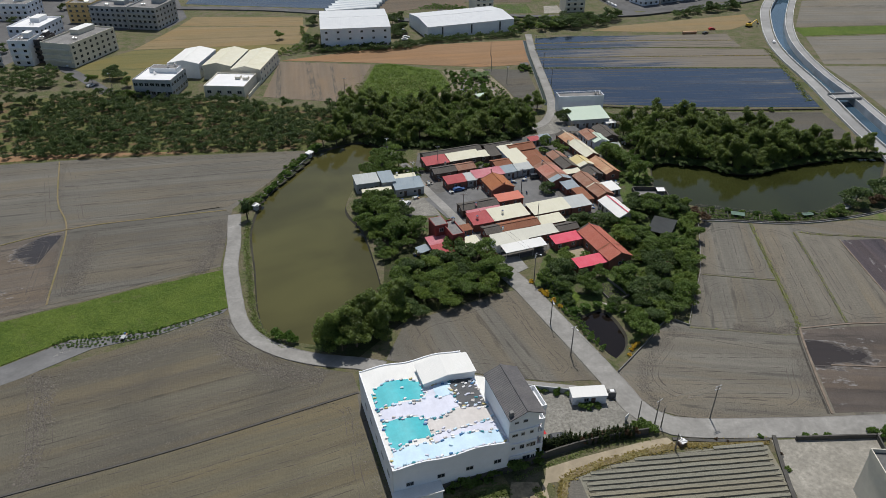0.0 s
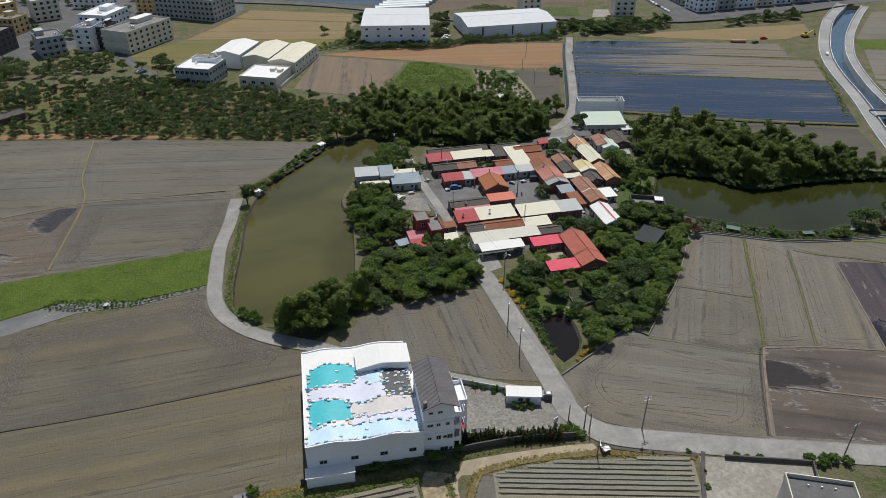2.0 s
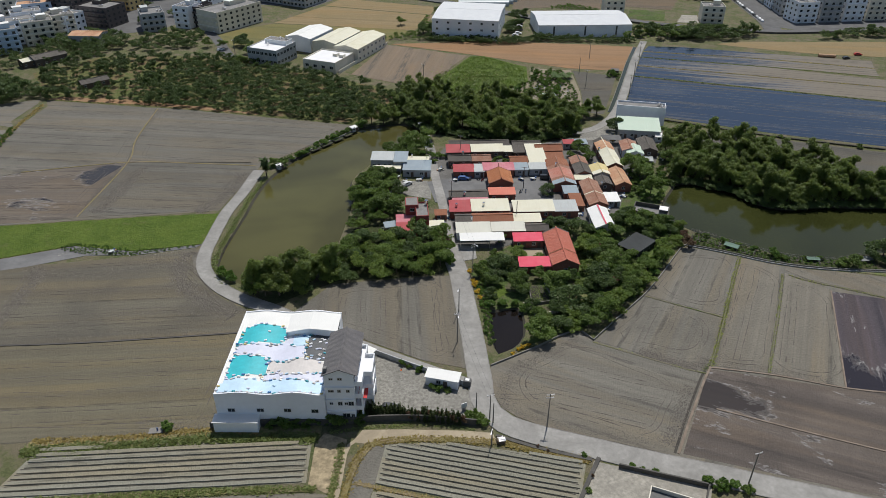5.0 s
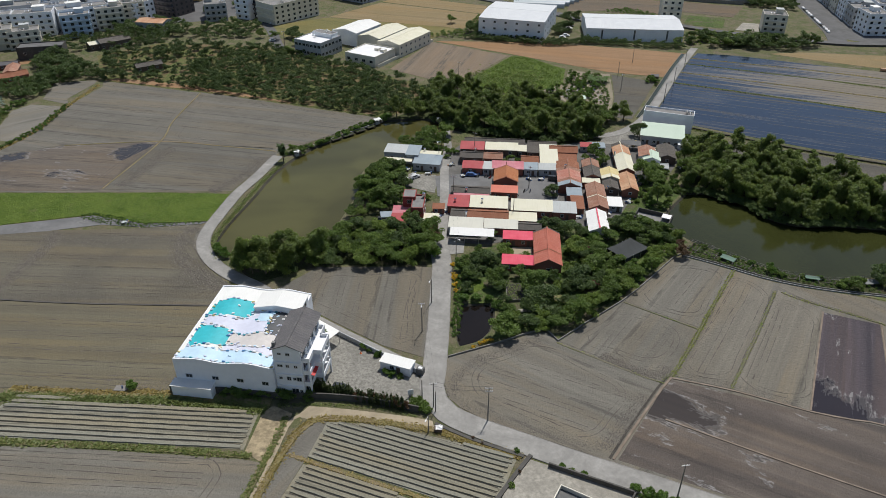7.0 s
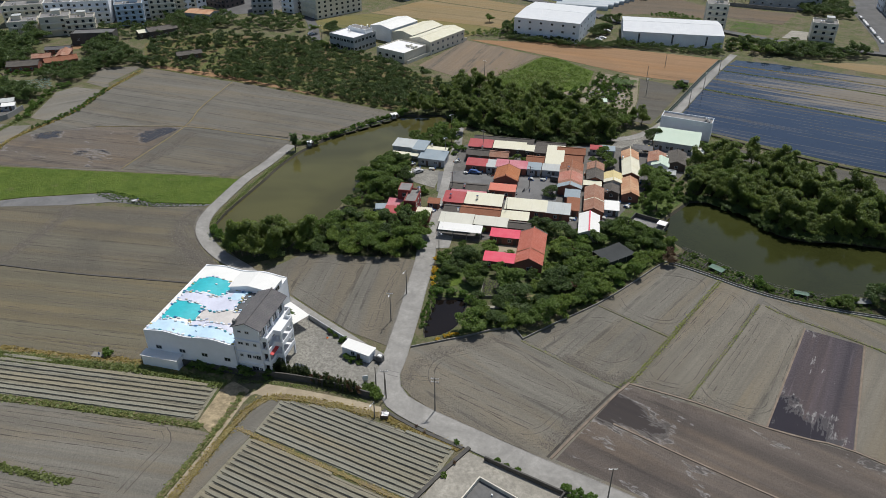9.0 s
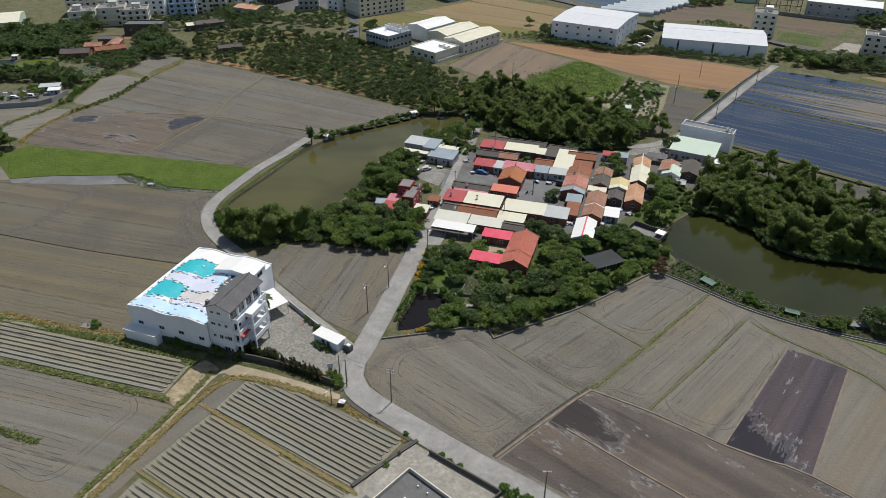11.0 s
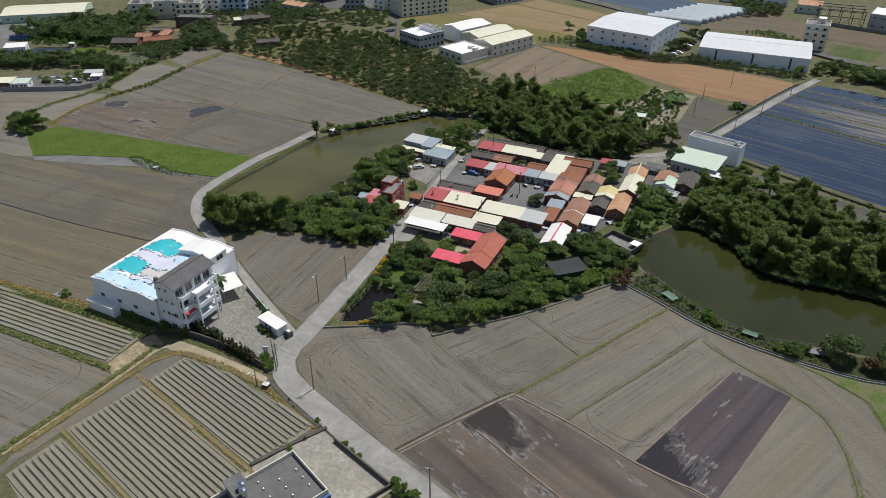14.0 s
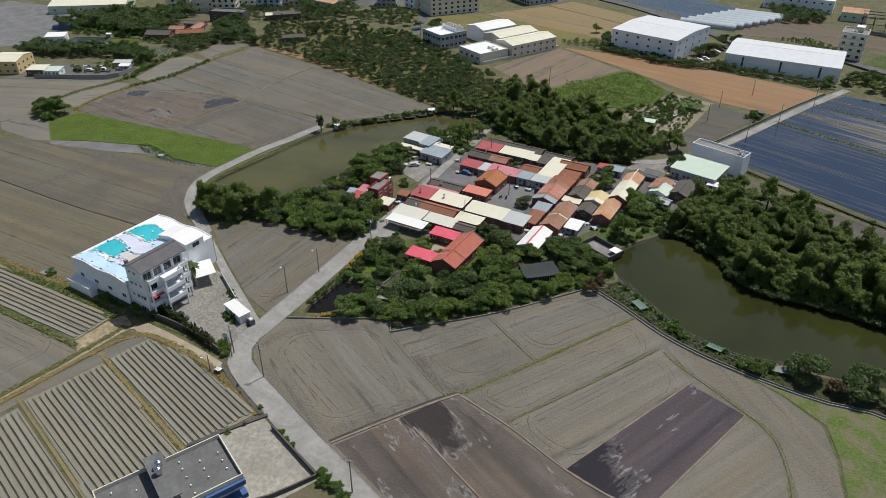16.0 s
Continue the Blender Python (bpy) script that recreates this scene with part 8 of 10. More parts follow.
for x, y, h, arms, turn in ((42.6, 149.6, 8.4, 0, 0), (45.1, 136.6, 9.6, 1, 20), (55.1, 112.8, 6.2, 0, 0), (58.6, 111.4, 7.6, 1, 30), (59.6, 110.2, 6.4, 0, 0), (71.9, 111.9, 10.4, 2, 20), (42.2, 170.6, 10.0, 2, 60), (25.7, 212.5, 8.6, 1, 10), (49.2, 229.6, 8.8, 1, 0), (50.3, 205.3, 7.5, 0, 0), (9.6, 238.6, 9, 1, 0), (0.4, 262, 9, 1, 0), (63.6, 349.7, 8.6, 1, 0), (58.6, 371, 8, 0, 0), (87.2, 371, 9, 1, 0), (62.2, 397.6, 8, 0, 0), (-17.2, 317.9, 7, 0, 0), (-135.3, 355.5, 9, 1, 0), (-19, 339, 8.5, 1, 0), (20, 252, 9, 1, 0), (85.4, 343, 9, 1, 0), (89.6, 404, 9, 1, 0), (115, 106, 9.6, 1, 30), (60.5, 103.6, 5.2, 0, 0)):
    power_pole(x, y, h, arms, turn, lamp=(int(x) % 3 == 0))


def wire(name, a, b, sag=0.6):
    pts = [Vector(a).lerp(Vector(b), i / 10) - Vector((0, 0, sag * 4 * (i / 10) * (1 - i / 10))) for i in range(11)]
    v, f = [], []
    for p in pts:
        v += [(p.x, p.y, p.z - 0.015), (p.x, p.y + 0.02, p.z + 0.015), (p.x + 0.02, p.y, p.z + 0.015)]
    for i in range(10):
        for k in range(3):
            f.append((3 * i + k, 3 * i + (k + 1) % 3, 3 * i + 3 + (k + 1) % 3, 3 * i + 3 + k))
    return tagged(new(name, mesh_of(name, v, f, M["dark_paint"])), "thin dark overhead power cable between poles", "cable", "overhead cables")


for d in (-0.7, 0.7):
    wire("power_cable", (42.2 + d, 170.6, 9.8), (45.1 + d, 136.6, 9.3))
    wire("power_cable", (45.1 + d, 136.6, 9.3), (58.6 + d, 111.4, 7.4))
    wire("power_cable", (58.6, 111.4 + d, 7.4), (71.9, 111.9 + d, 10.1))
    wire("power_cable", (42.2 + d, 170.6, 9.8), (25.7 + d, 212.5, 8.3))


def car(x, y, ang, paint, label, van=False, z=0.12):
    ob = thing("van" if van else "car", x, y, ang, label, "van" if van else "car", "parked vehicles", z)
    h = 1.9 if van else 1.45
    bm = bmesh.new()
    prof = ((-2.15, 0.3), (2.15, 0.3), (2.2, 0.75), (1.2, 0.95), (0.55, h), (-1.5 if not van else -2.1, h), (-2.15, 0.95))
    sides = [[bm.verts.new((u, s * (0.82 if z2 < 1.0 else 0.66), z2)) for u, z2 in prof] for s in (-1, 1)]
    n = len(prof)
    for i in range(n):
        bm.faces.new((sides[0][i], sides[0][(i + 1) % n], sides[1][(i + 1) % n], sides[1][i]))
    bm.faces.new(sides[0][::-1])
    bm.faces.new(sides[1])
    bmesh.ops.recalc_face_normals(bm, faces=bm.faces[:])
    part("body", bm, M[paint], ob)
    part("windscreen", shared(("screen", h), lambda: finish("windscreen", box_bm(-0.03, -0.6, 0, 0.03, 0.6, 0.72 * (h - 0.8), m=pose(0.95, 0, 1.03, 0, -52, 0)), M["glass"])), None, ob)
    for s in (-1, 1):
        part("side_window", box_bm(-1.3, s * 0.73 - 0.06, 0.98, 0.5, s * 0.73 + 0.06, h - 0.14), M["glass"], ob)
        for u in (-1.35, 1.4):
            w = part("wheel", shared("wheel", lambda: finish("wheel", cyl(bmesh.new(), 0, 0, -0.1, 0.1, 0.31, None, 12), M["rubber"])), None, ob)
            w.matrix_basis = pose(u, s * 0.76, 0.31, 90, 0, 0)
    return ob


car(35.4, 108.8, 7, "dark_paint", "dark grey car parked in the forecourt")
car(2.6, 218.6, 30, "white_paint", "white car parked by the pond houses")
car(6.4, 221.6, 60, "frame", "silver car parked by the pond houses")
car(80.5, 284, 60, "yellow_paint", "yellow van in the lane", True)
car(56.4, 239, 10, "dark_paint", "dark van parked in the courtyard", True)
car(26, 231.2, 15, "blue_paint", "small blue vehicle in the courtyard")
for i in range(13):
    car(167.6 - 12.4 * i / 12, 507 + 61 * i / 12, 100, ("white_paint", "white_paint", "frame", "dark_paint")[i % 4], "car parked along the far road", z=0.0)
for x, y in ((14.5, 433), (15.5, 438), (13.5, 455), (13, 461), (12, 466)):
    car(x, y, 8, "white_paint" if y < 456 else "dark_paint", "car parked between the warehouses", z=0.0)
car(-206, 177, 40, "white_paint", "white car parked inside the works yard")
car(-200, 182.5, 40, "white_paint", "white van parked inside the works yard", True)
car(-211, 172, 60, "dark_paint", "dark car parked inside the works yard")
car(-170, 397, 50, "white_paint", "white car on the town lane")
car(-148, 362, 60, "white_paint", "white car on the town lane")

# potted and planted hedge along the garden wall
for i in range(46):
    t = i / 45
    x, y = 30.2 + 22.5 * t, 106.0 + 2.6 * t
    red = t > 0.45 and i % 4 == 1
    plant("croton" if red else "conifer", x + TREE_RNG.uniform(-0.3, 0.3), y + TREE_RNG.uniform(-0.5, 0.9), 1.1 if red else TREE_RNG.uniform(1.1, 1.4), "hedge of the white house")
for x, y, s in ((55.6, 110.2, 1.2), (57.2, 109.4, 1.0), (54.0, 110.6, 1.0), (13.4, 98.2, 1.5), (15.2, 98.8, 1.2), (10.6, 97.6, 1.2), (18.4, 99.8, 1.3), (24.2, 101.6, 1.7), (25.4, 102.0, 1.3), (29.4, 103.4, 1.2), (20.4, 100.4, 1.0)):
    plant("shrub", x, y, s, "bushes below the hall")
for x, y, k in ((38.5, 123.2, "bright"), (41, 122.6, "shrub"), (35.6, 124.0, "shrub"), (33.5, 124.6, "bright"), (43.2, 117.9, "bright"), (45.0, 117.8, "bright"), (47, 117.9, "shrub")):
    plant(k, x, y, 0.6, "plants of the forecourt")
palm(23.6, 118.6, 7.5, "palm with feathery fronds before the house")
palm(-48.6, 216.4, 6.6, "tall fan palm with shaggy skirt beside the pond")

# planted pond edges, gardens and weeds
for i in range(34):
    t = i / 33
    plant(TREE_RNG.choice(["shrub", "bright", "shrub"]), -49.8 + 18.0 * t + TREE_RNG.uniform(-1.4, 0.8), 222 + 47.0 * t + TREE_RNG.uniform(-0.8, 0.8), TREE_RNG.uniform(0.4, 0.95), "pond-side garden")
EAST_BANK = smooth_line([(104.5, 250), (110, 251.4), (118, 249.4), (126, 247.8), (131.5, 241.8), (137, 238.8), (144, 239.4), (155, 243.4), (170, 246.4), (186, 250), (196, 249)], 3.4)
for q in EAST_BANK:
    plant("bamboo", q.x + TREE_RNG.uniform(-0.6, 0.6), q.y + TREE_RNG.uniform(-0.4, 0.5), TREE_RNG.uniform(0.5, 0.85), "bamboo overhanging the east pond")
for x, y, k, s in ((166, 208.4, "mango", 1.4), (177, 211.6, "mango", 1.4), (173, 207.8, "reddish", 0.8), (156, 201, "broad", 0.6), (152.6, 200.6, "shrub", 1.0), (184, 211, "shrub", 1.2), (188, 212, "broad", 0.7), (191, 222, "mango", 0.9), (196, 226, "mango", 1.0), (58.5, 227.6, "mango", 0.85), (47.8, 189.4, "broad", 0.5), (29.6, 181.6, "reddish", 0.85), (33.4, 173.4, "bright", 1.5), (16.4, 207.4, "shrub", 1.4), (-49.5, 225, "broad", 0.62), (-46, 226.5, "shrub", 1.3), (-28.6, 271, "bright", 1.4), (-31, 150.2, "bright", 1.2), (-27.5, 148.6, "bright", 1.1), (71.4, 258, "broad", 0.75), (70, 262, "broad", 0.7), (68, 255.5, "shrub", 1.3), (64, 262, "shrub", 1.4), (66, 267, "broad", 0.75), (79.9, 293.6, "mango", 1.05), (103, 289, "broad", 0.7), (101, 294, "broad", 0.7), (36, 249.4, "broad", 0.45), (39, 250.4, "shrub", 1.0), (33.6, 248, "shrub", 0.9), (-150, 139, "broad", 1.25), (-147, 135.6, "bright", 1.6), (-154.5, 141, "mango", 1.3), (-153, 135, "broad", 1.1), (-158, 137, "mango", 1.1), (-149, 143.4, "broad", 0.9), (113, 305, "shrub", 1.2), (180, 299, "shrub", 0.9), (150, 303, "shrub", 0.8)):
    plant(k, x, y, s, "garden plants")
for poly, gap, kinds, sc, grp in (
    ([(86, 233), (98, 230), (101, 240), (102, 250), (96, 262), (88, 258)], 3.0, ["shrub", "bright", "shrub", "broad"], 1.0, "weeds by the east pond"),
    ([(43, 168), (49, 158), (52, 156), (50, 166), (46, 172)], 2.6, ["bright", "shrub"], 0.7, "roadside garden"),
    ([(66, 144), (70, 148), (78, 153), (86, 166), (82, 168), (70, 154)], 2.6, ["bright", "shrub", "shrub"], 0.8, "roadside garden"),
    ([(-10, 225), (3, 226), (1, 213), (-7, 212)], 2.8, ["shrub", "bright"], 1.0, "pond-side garden"),
    ([(-6, 244), (12, 243), (14, 250), (-6, 252)], 2.8, ["shrub", "bright"], 1.0, "pond-side garden"),
    ([(-40, 257), (-33, 268), (-31, 266), (-38, 252)], 2.2, ["bright", "shrub"], 0.7, "pond-side garden"),
    ([(26, 336), (34, 350), (33, 368), (48, 370), (52, 350), (49, 322)], 4.0, ["shrub", "bright", "shrub"], 1.0, "shrubs of the rubbish yard"),
):
    wood(poly, gap, kinds, sc, grp, limit=60)
for x, y, k, sc in ((91, 104.4, "bright", 0.5), (93.4, 104.3, "shrub", 0.5), (96, 104.2, "bright", 0.45), (106.8, 104.2, "bright", 0.7), (109.2, 103.4, "bright", 0.9), (111.8, 104.2, "bright", 0.8), (114.6, 103.8, "shrub", 0.9), (80.8, 105.4, "bright", 0.4), (83, 100, "croton", 0.45), (82.4, 96, "shrub", 0.45), (70.6, 105.4, "croton", 0.4), (73, 104.8, "croton", 0.35)):
    plant(k, x, y, sc, "roadside weeds by the yard")
tufts("grass_junction", [(80.2, 145.2), (90, 143), (104, 140), (108.6, 139.6)], 0.9, 500, 0.11, "bund_grass", "thin green grass between plots")
tufts("grass_bund_cross", [(93.8, 170), (104, 167.4), (114.8, 164.8)], 0.5, 200, 0.1, "bund_grass", "thin green grass between plots")
tufts("grass_bund_mid_patches", [(113.4, 157), (115.2, 165), (117, 174)], 1.2, 700, 0.14, "bund_grass", "green grass on the bank between plots")
for i in range(14):
    banana(46 + TREE_RNG.uniform(0, 9), 354 + TREE_RNG.uniform(0, 9), TREE_RNG.uniform(1.1, 1.5))
for i in range(8):
    banana(TREE_RNG.uniform(4, 12), TREE_RNG.uniform(199, 207), 1.1)
for x, y in ((43.4, 165.6), (44.6, 163.0), (46.0, 160.2), (47.2, 157.4), (41.4, 170.2), (61.6, 137.4), (62.6, 138.4), (63.6, 139.4), (60.2, 135.2), (44.2, 164.2)):
    plant("flowering", x, y, TREE_RNG.uniform(0.7, 1.1), "yellow flowering bushes")

tufts("grass_bund_mid", [(110, 142.8), (112.8, 154), (115.2, 165), (119, 183), (122.6, 199)], 0.9, 1900, 0.2, "bund_grass", "green grass on the bank between plots")
tufts("grass_bund_east", [(124, 143.6), (130, 170), (134.4, 191.8)], 0.7, 900, 0.17, "bund_grass", "green grass on the bank between plots")
tufts("grass_bund_rim", [(136, 191.6), (140.5, 189.8), (158.1, 186.4), (169.2, 182.7), (178.6, 170), (187, 149.8)], 0.9, 1500, 0.17, "bund_grass", "green grass on the curved bank")
tufts("grass_bund_corner", [(108, 140.6), (111, 144.4)], 1.4, 220, 0.16, "blades", "green grass where the banks meet")
tufts("grass_beds_north", [(-40, 76.6), (-20, 83.4), (-4, 89.4), (10, 93.2), (22, 96.4)], 2.4, 5200, 0.34, "blades", "rough green grass above the beds")
tufts("grass_beds_north_dry", [(-40, 79.6), (-20, 86), (-6, 91.4), (8, 94.4)], 1.3, 2200, 0.3, "dry_blades", "dry golden grass above the beds")
tufts("grass_beds_below", [(-38, 62.6), (-11, 71.6), (8, 77.6), (27, 83)], 1.3, 3400, 0.3, "blades", "rough green grass below the beds")
tufts("grass_plot_south", [(-22, 49.6), (-4.8, 53.9), (6, 56.4), (14, 58.4)], 1.3, 1800, 0.32, "blades", "rough green grass between plots")
tufts("grass_track_west", [(28, 96), (29.6, 88), (31.2, 79), (33, 66), (34.6, 54)], 1.1, 2200, 0.26, "blades", "grass beside the dirt track")
tufts("grass_track_east", [(61.5, 104.6), (52, 103), (43, 101), (34.6, 97.6), (32.8, 92), (33.4, 82), (35.4, 68), (37, 56)], 1.5, 5200, 0.22, "dry_blades", "dry golden grass beside the dirt track")
tufts("grass_road_south", [(62, 104.8), (72, 104.4), (82, 104.2)], 1.5, 2200, 0.24, "dry_blades", "dry golden grass beside the road")
tufts("grass_bed_split", [(34.4, 86.4), (56, 86.4), (82, 86.6)], 0.9, 1700, 0.2, "dry_blades", "dry golden grass between the beds")
tufts("grass_bed_split_low", [(37.4, 65.6), (56, 65.8), (79, 66)], 0.6, 600, 0.14, "blades", "grass between the beds")
tufts("grass_pond_lane", [(-29, 146), (-36.6, 155), (-40, 166), (-43.6, 184), (-46.4, 198), (-48, 214)], 1.6, 2600, 0.22, "blades", "weeds along the pond edge")
tufts("grass_pond_east", [(108, 208.4), (122, 204.6), (131, 200.6), (140, 201.4), (150, 203), (163, 207), (180, 213)], 2.2, 1500, 0.16, "blades", "garden greens along the pond edge")
sward("grass_green_strip", [(-51.5, 184.6), (-78, 175.2), (-111, 162), (-145.4, 148), (-144.4, 135), (-121.4, 128.2), (-110, 138.6), (-87.5, 154.6), (-66, 156.6), (-47.2, 165.6)], 13000, 0.17, "bright green grass blades in uneven clumps")
tufts("grass_north_edge", [(-186, 268), (-115, 273.4), (-34, 273.6)], 1.2, 1600, 0.22, "blades", "grass along the orchard edge")
tufts("grass_pockets", [(-148, 148), (-155, 153), (-164, 172), (-166, 200), (-177, 230), (-187, 262)], 2.0, 2600, 0.3, "dry_blades", "yellow-green grass along the plot edge")
tufts("grass_pockets_west", [(-158, 148), (-170, 145), (-177, 160), (-180, 184), (-198, 216)], 2.6, 2600, 0.35, "blades", "green grass along the plot edge")
tufts("grass_paddy_a", [(84.6, 372), (150, 367), (217, 361)], 1.1, 1800, 0.28, "blades", "green grass on the paddy bank")
tufts("grass_paddy_b", [(87, 390.8), (150, 387.8), (222, 383.8)], 0.8, 900, 0.24, "dry_blades", "grass on the paddy bank")
tufts("grass_paddy_c", [(89, 407.2), (160, 404.8), (214, 401)], 0.9, 1200, 0.26, "blades", "green grass on the paddy bank")
tufts("grass_paddy_d", [(91.2, 418.8), (160, 419.8), (214, 415.8)], 0.7, 700, 0.24, "dry_blades", "grass on the paddy bank")
tufts("grass_paddy_south", [(100, 311), (150, 303), (205, 299)], 1.4, 2000, 0.32, "blades", "green grass below the paddies")
tufts("grass_tall", [(-8, 340), (4, 350), (22, 350)], 20.0, 4000, 0.4, "blades", "tall green grass")
tufts("grass_slope", [(166, 199), (180, 194), (189, 184), (192, 170)], 9.0, 4000, 0.11, "blades", "patchy green grass on the slope")
tufts("grass_canal", [(205, 310), (216, 350), (222, 378), (226, 398)], 3.0, 1200, 0.3, "blades", "green grass beside the canal road")
tufts("grass_house_wall", [(24, 98.6), (36, 103.4), (48, 106.4), (56, 107.2)], 1.0, 700, 0.18, "blades", "weeds below the garden wall")


def rut(name, pts, label="tractor ruts pressed into the earth"):
    """Wheel marks: two low crumbled ridges of earth."""
    line = smooth_line(pts, 1.5)
    rng = random.Random(name)
    bm = bmesh.new()
    for d in (-0.75, 0.75):
        a = offset_line(line, d)
        rows = []
        for i, q in enumerate(a):
            t = (a[min(i + 1, len(a) - 1)] - a[max(i - 1, 0)]).normalized()
            w, h = 0.14 * rng.uniform(0.3, 1.5), 0.07 * rng.uniform(0.0, 1.3)
            rows.append([bm.verts.new((q.x - t.y * o, q.y + t.x * o, z)) for o, z in ((w, 0.06), (0, 0.06 + h), (-w, 0.06))])
        for r, s in zip(rows, rows[1:]):
            for k in range(2):
                bm.faces.new((r[k], s[k], s[k + 1], r[k + 1]))
    bmesh.ops.recalc_face_normals(bm, faces=bm.faces[:])
    return tagged(new(name, finish(name, bm, M["rut"])), label, "wheel track", kind="stuff")


def clods(name, line, width, count, size, label="dark turned clods of earth along a headland"):
    """Broken lumps of earth strewn along a line, each a small uneven pyramid."""
    rng = np.random.RandomState(sum(map(ord, name)))
    p = np.array([(q.x, q.y) for q in smooth_line(line, 1.5)])
    seg = p[1:] - p[:-1]
    pick = rng.randint(len(seg), size=count)
    way = seg[pick] / np.linalg.norm(seg[pick], axis=1)[:, None]
    at = p[:-1][pick] + seg[pick] * rng.rand(count)[:, None] + np.stack([-way[:, 1], way[:, 0]], 1) * rng.normal(0, width * 0.3, count)[:, None]
    return lumps(name, at, size, rng, label)


def lumps(name, at, size, rng, label):
    count = len(at)
    s = size * (0.35 + 1.3 * rng.rand(count) ** 2)
    turn = rng.rand(count) * 6.283
    v = np.empty((count, 5, 3))
    for k in range(4):
        r = s * (0.6 + 0.8 * rng.rand(count))
        v[:, k, 0], v[:, k, 1], v[:, k, 2] = at[:, 0] + r * np.cos(turn + k * 1.571), at[:, 1] + r * np.sin(turn + k * 1.571), 0.06
    v[:, 4, 0], v[:, 4, 1], v[:, 4, 2] = at[:, 0] + s * rng.normal(0, 0.3, count), at[:, 1] + s * rng.normal(0, 0.3, count), 0.08 + s * (0.25 + 0.35 * rng.rand(count))
    f = (np.arange(count)[:, None, None] * 5 + np.array([(0, 1, 4), (1, 2, 4), (2, 3, 4), (3, 0, 4)])[None]).reshape(-1, 3)
    return tagged(new(name, mesh_of(name, v.reshape(-1, 3).tolist(), f.tolist(), M["clod"])), label, "clods", kind="stuff")


def strewn(name, poly, count, size, label="crumbled clods scattered over tilled earth"):
    """Single clods strewn over a whole plot."""
    rng = np.random.RandomState(sum(map(ord, name)))
    xs, ys = [p[0] for p in poly], [p[1] for p in poly]
    at = [(x, y) for x, y in zip(rng.uniform(min(xs), max(xs), count * 3), rng.uniform(min(ys), max(ys), count * 3)) if inside(x, y, poly)][:count]
    return lumps(name, np.array(at), size, rng, label)


def clod_soil():
    n = Nodes("clod_soil")
    return n.done(n.mix(n.island(), (0.1, 0.09, 0.077), (0.19, 0.172, 0.146)), 0.95, 0.0, 0.2)


M["clod"] = clod_soil()
clods("clods_lane_corner", [(-48, 160), (-46.5, 150), (-40.5, 143.4), (-33, 138.4), (-18, 133)], 5.5, 4800, 0.20)
clods("clods_west_left", [(-91, 140), (-85.4, 136), (-83.5, 127), (-81, 117.5), (-79, 106)], 4.5, 3200, 0.20)
clods("clods_west_top", [(-90, 138), (-76, 139.6), (-62.6, 145), (-52, 153)], 5.0, 2240, 0.15)
clods("clods_west_middle", [(-66, 117), (-52, 124), (-36, 130), (-22, 132)], 4.0, 2240, 0.13)
clods("clods_west_drain", [(-80, 105), (-50, 115), (-12, 128)], 2.6, 1920, 0.13)
clods("clods_south_west", [(-12.5, 123), (-7.5, 108), (-5.5, 95), (-20, 90)], 4.0, 1920, 0.14)
clods("clods_junction_west", [(62, 115), (60.4, 122), (63, 131), (72, 141), (77, 146)], 4.0, 4160, 0.14)
clods("clods_junction_south", [(64, 114.5), (78, 112.8), (90, 112.6), (98, 113.5)], 3.2, 2560, 0.12)
clods("clods_junction_east", [(98.5, 113), (101, 121), (104.5, 134)], 4.0, 3200, 0.14)
clods("clods_middle_corner", [(92, 144.8), (99, 142.6), (106.5, 141.4), (109, 146)], 3.6, 3520, 0.15)
clods("clods_middle_wall", [(83, 148), (88, 157), (94, 169), (99, 182), (106, 197)], 2.4, 2240, 0.10)
clods("clods_triangle", [(2, 140), (6, 152), (18, 157.4), (34, 163)], 3.0, 2240, 0.12)
clods("clods_triangle_east", [(37, 162), (41, 148), (46, 130), (36, 129.4), (16, 134.6)], 2.6, 2560, 0.10)
clods("clods_north_a_west", [(-93.7, 175), (-95.6, 189), (-99.6, 211)], 5.5, 4160, 0.21)
clods("clods_north_a_east", [(-60, 184), (-56.6, 197), (-57.6, 217)], 5.0, 3520, 0.20)
clods("clods_north_split", [(-98, 171), (-103.6, 190), (-107.6, 212), (-118, 236), (-128, 268)], 3.0, 2880, 0.16)
clods("clods_north_edge", [(-180, 262), (-130, 267.6), (-60, 269)], 3.0, 2240, 0.17)
clods("clods_east_a", [(112, 144.6), (122, 145), (139, 143.8)], 3.0, 1920, 0.12)
clods("clods_rim", [(138, 195), (150, 196.6), (167, 192), (178, 184), (186, 172)], 5.0, 2240, 0.12)
strewn("clods_strewn_junction", [(60, 129.5), (76, 147.2), (106, 137), (99, 112.4), (70, 114), (61, 118)], 2200, 0.11)
strewn("clods_strewn_middle", [(82, 148), (105, 197), (121, 197), (109, 144)], 2200, 0.11)
strewn("clods_strewn_east", [(112, 145), (124, 196), (146, 184), (141, 144)], 2200, 0.11)
strewn("clods_strewn_west", [(-97, 138), (-50, 160), (-12, 133), (-10, 128), (-84, 104)], 3000, 0.14)
strewn("clods_strewn_south_west", [(-10, 126), (-84, 101), (-100, 72), (-5, 93)], 2400, 0.12)
strewn("clods_strewn_triangle", [(-1, 140), (4, 153), (36, 165), (47, 128), (25, 132)], 1200, 0.11)
strewn("rubbish_waste", [(36, 328), (40, 352), (52, 356), (58, 336), (54, 322)], 260, 0.5, "pale rubbish strewn over waste ground").data.materials[0] = M["debris"]
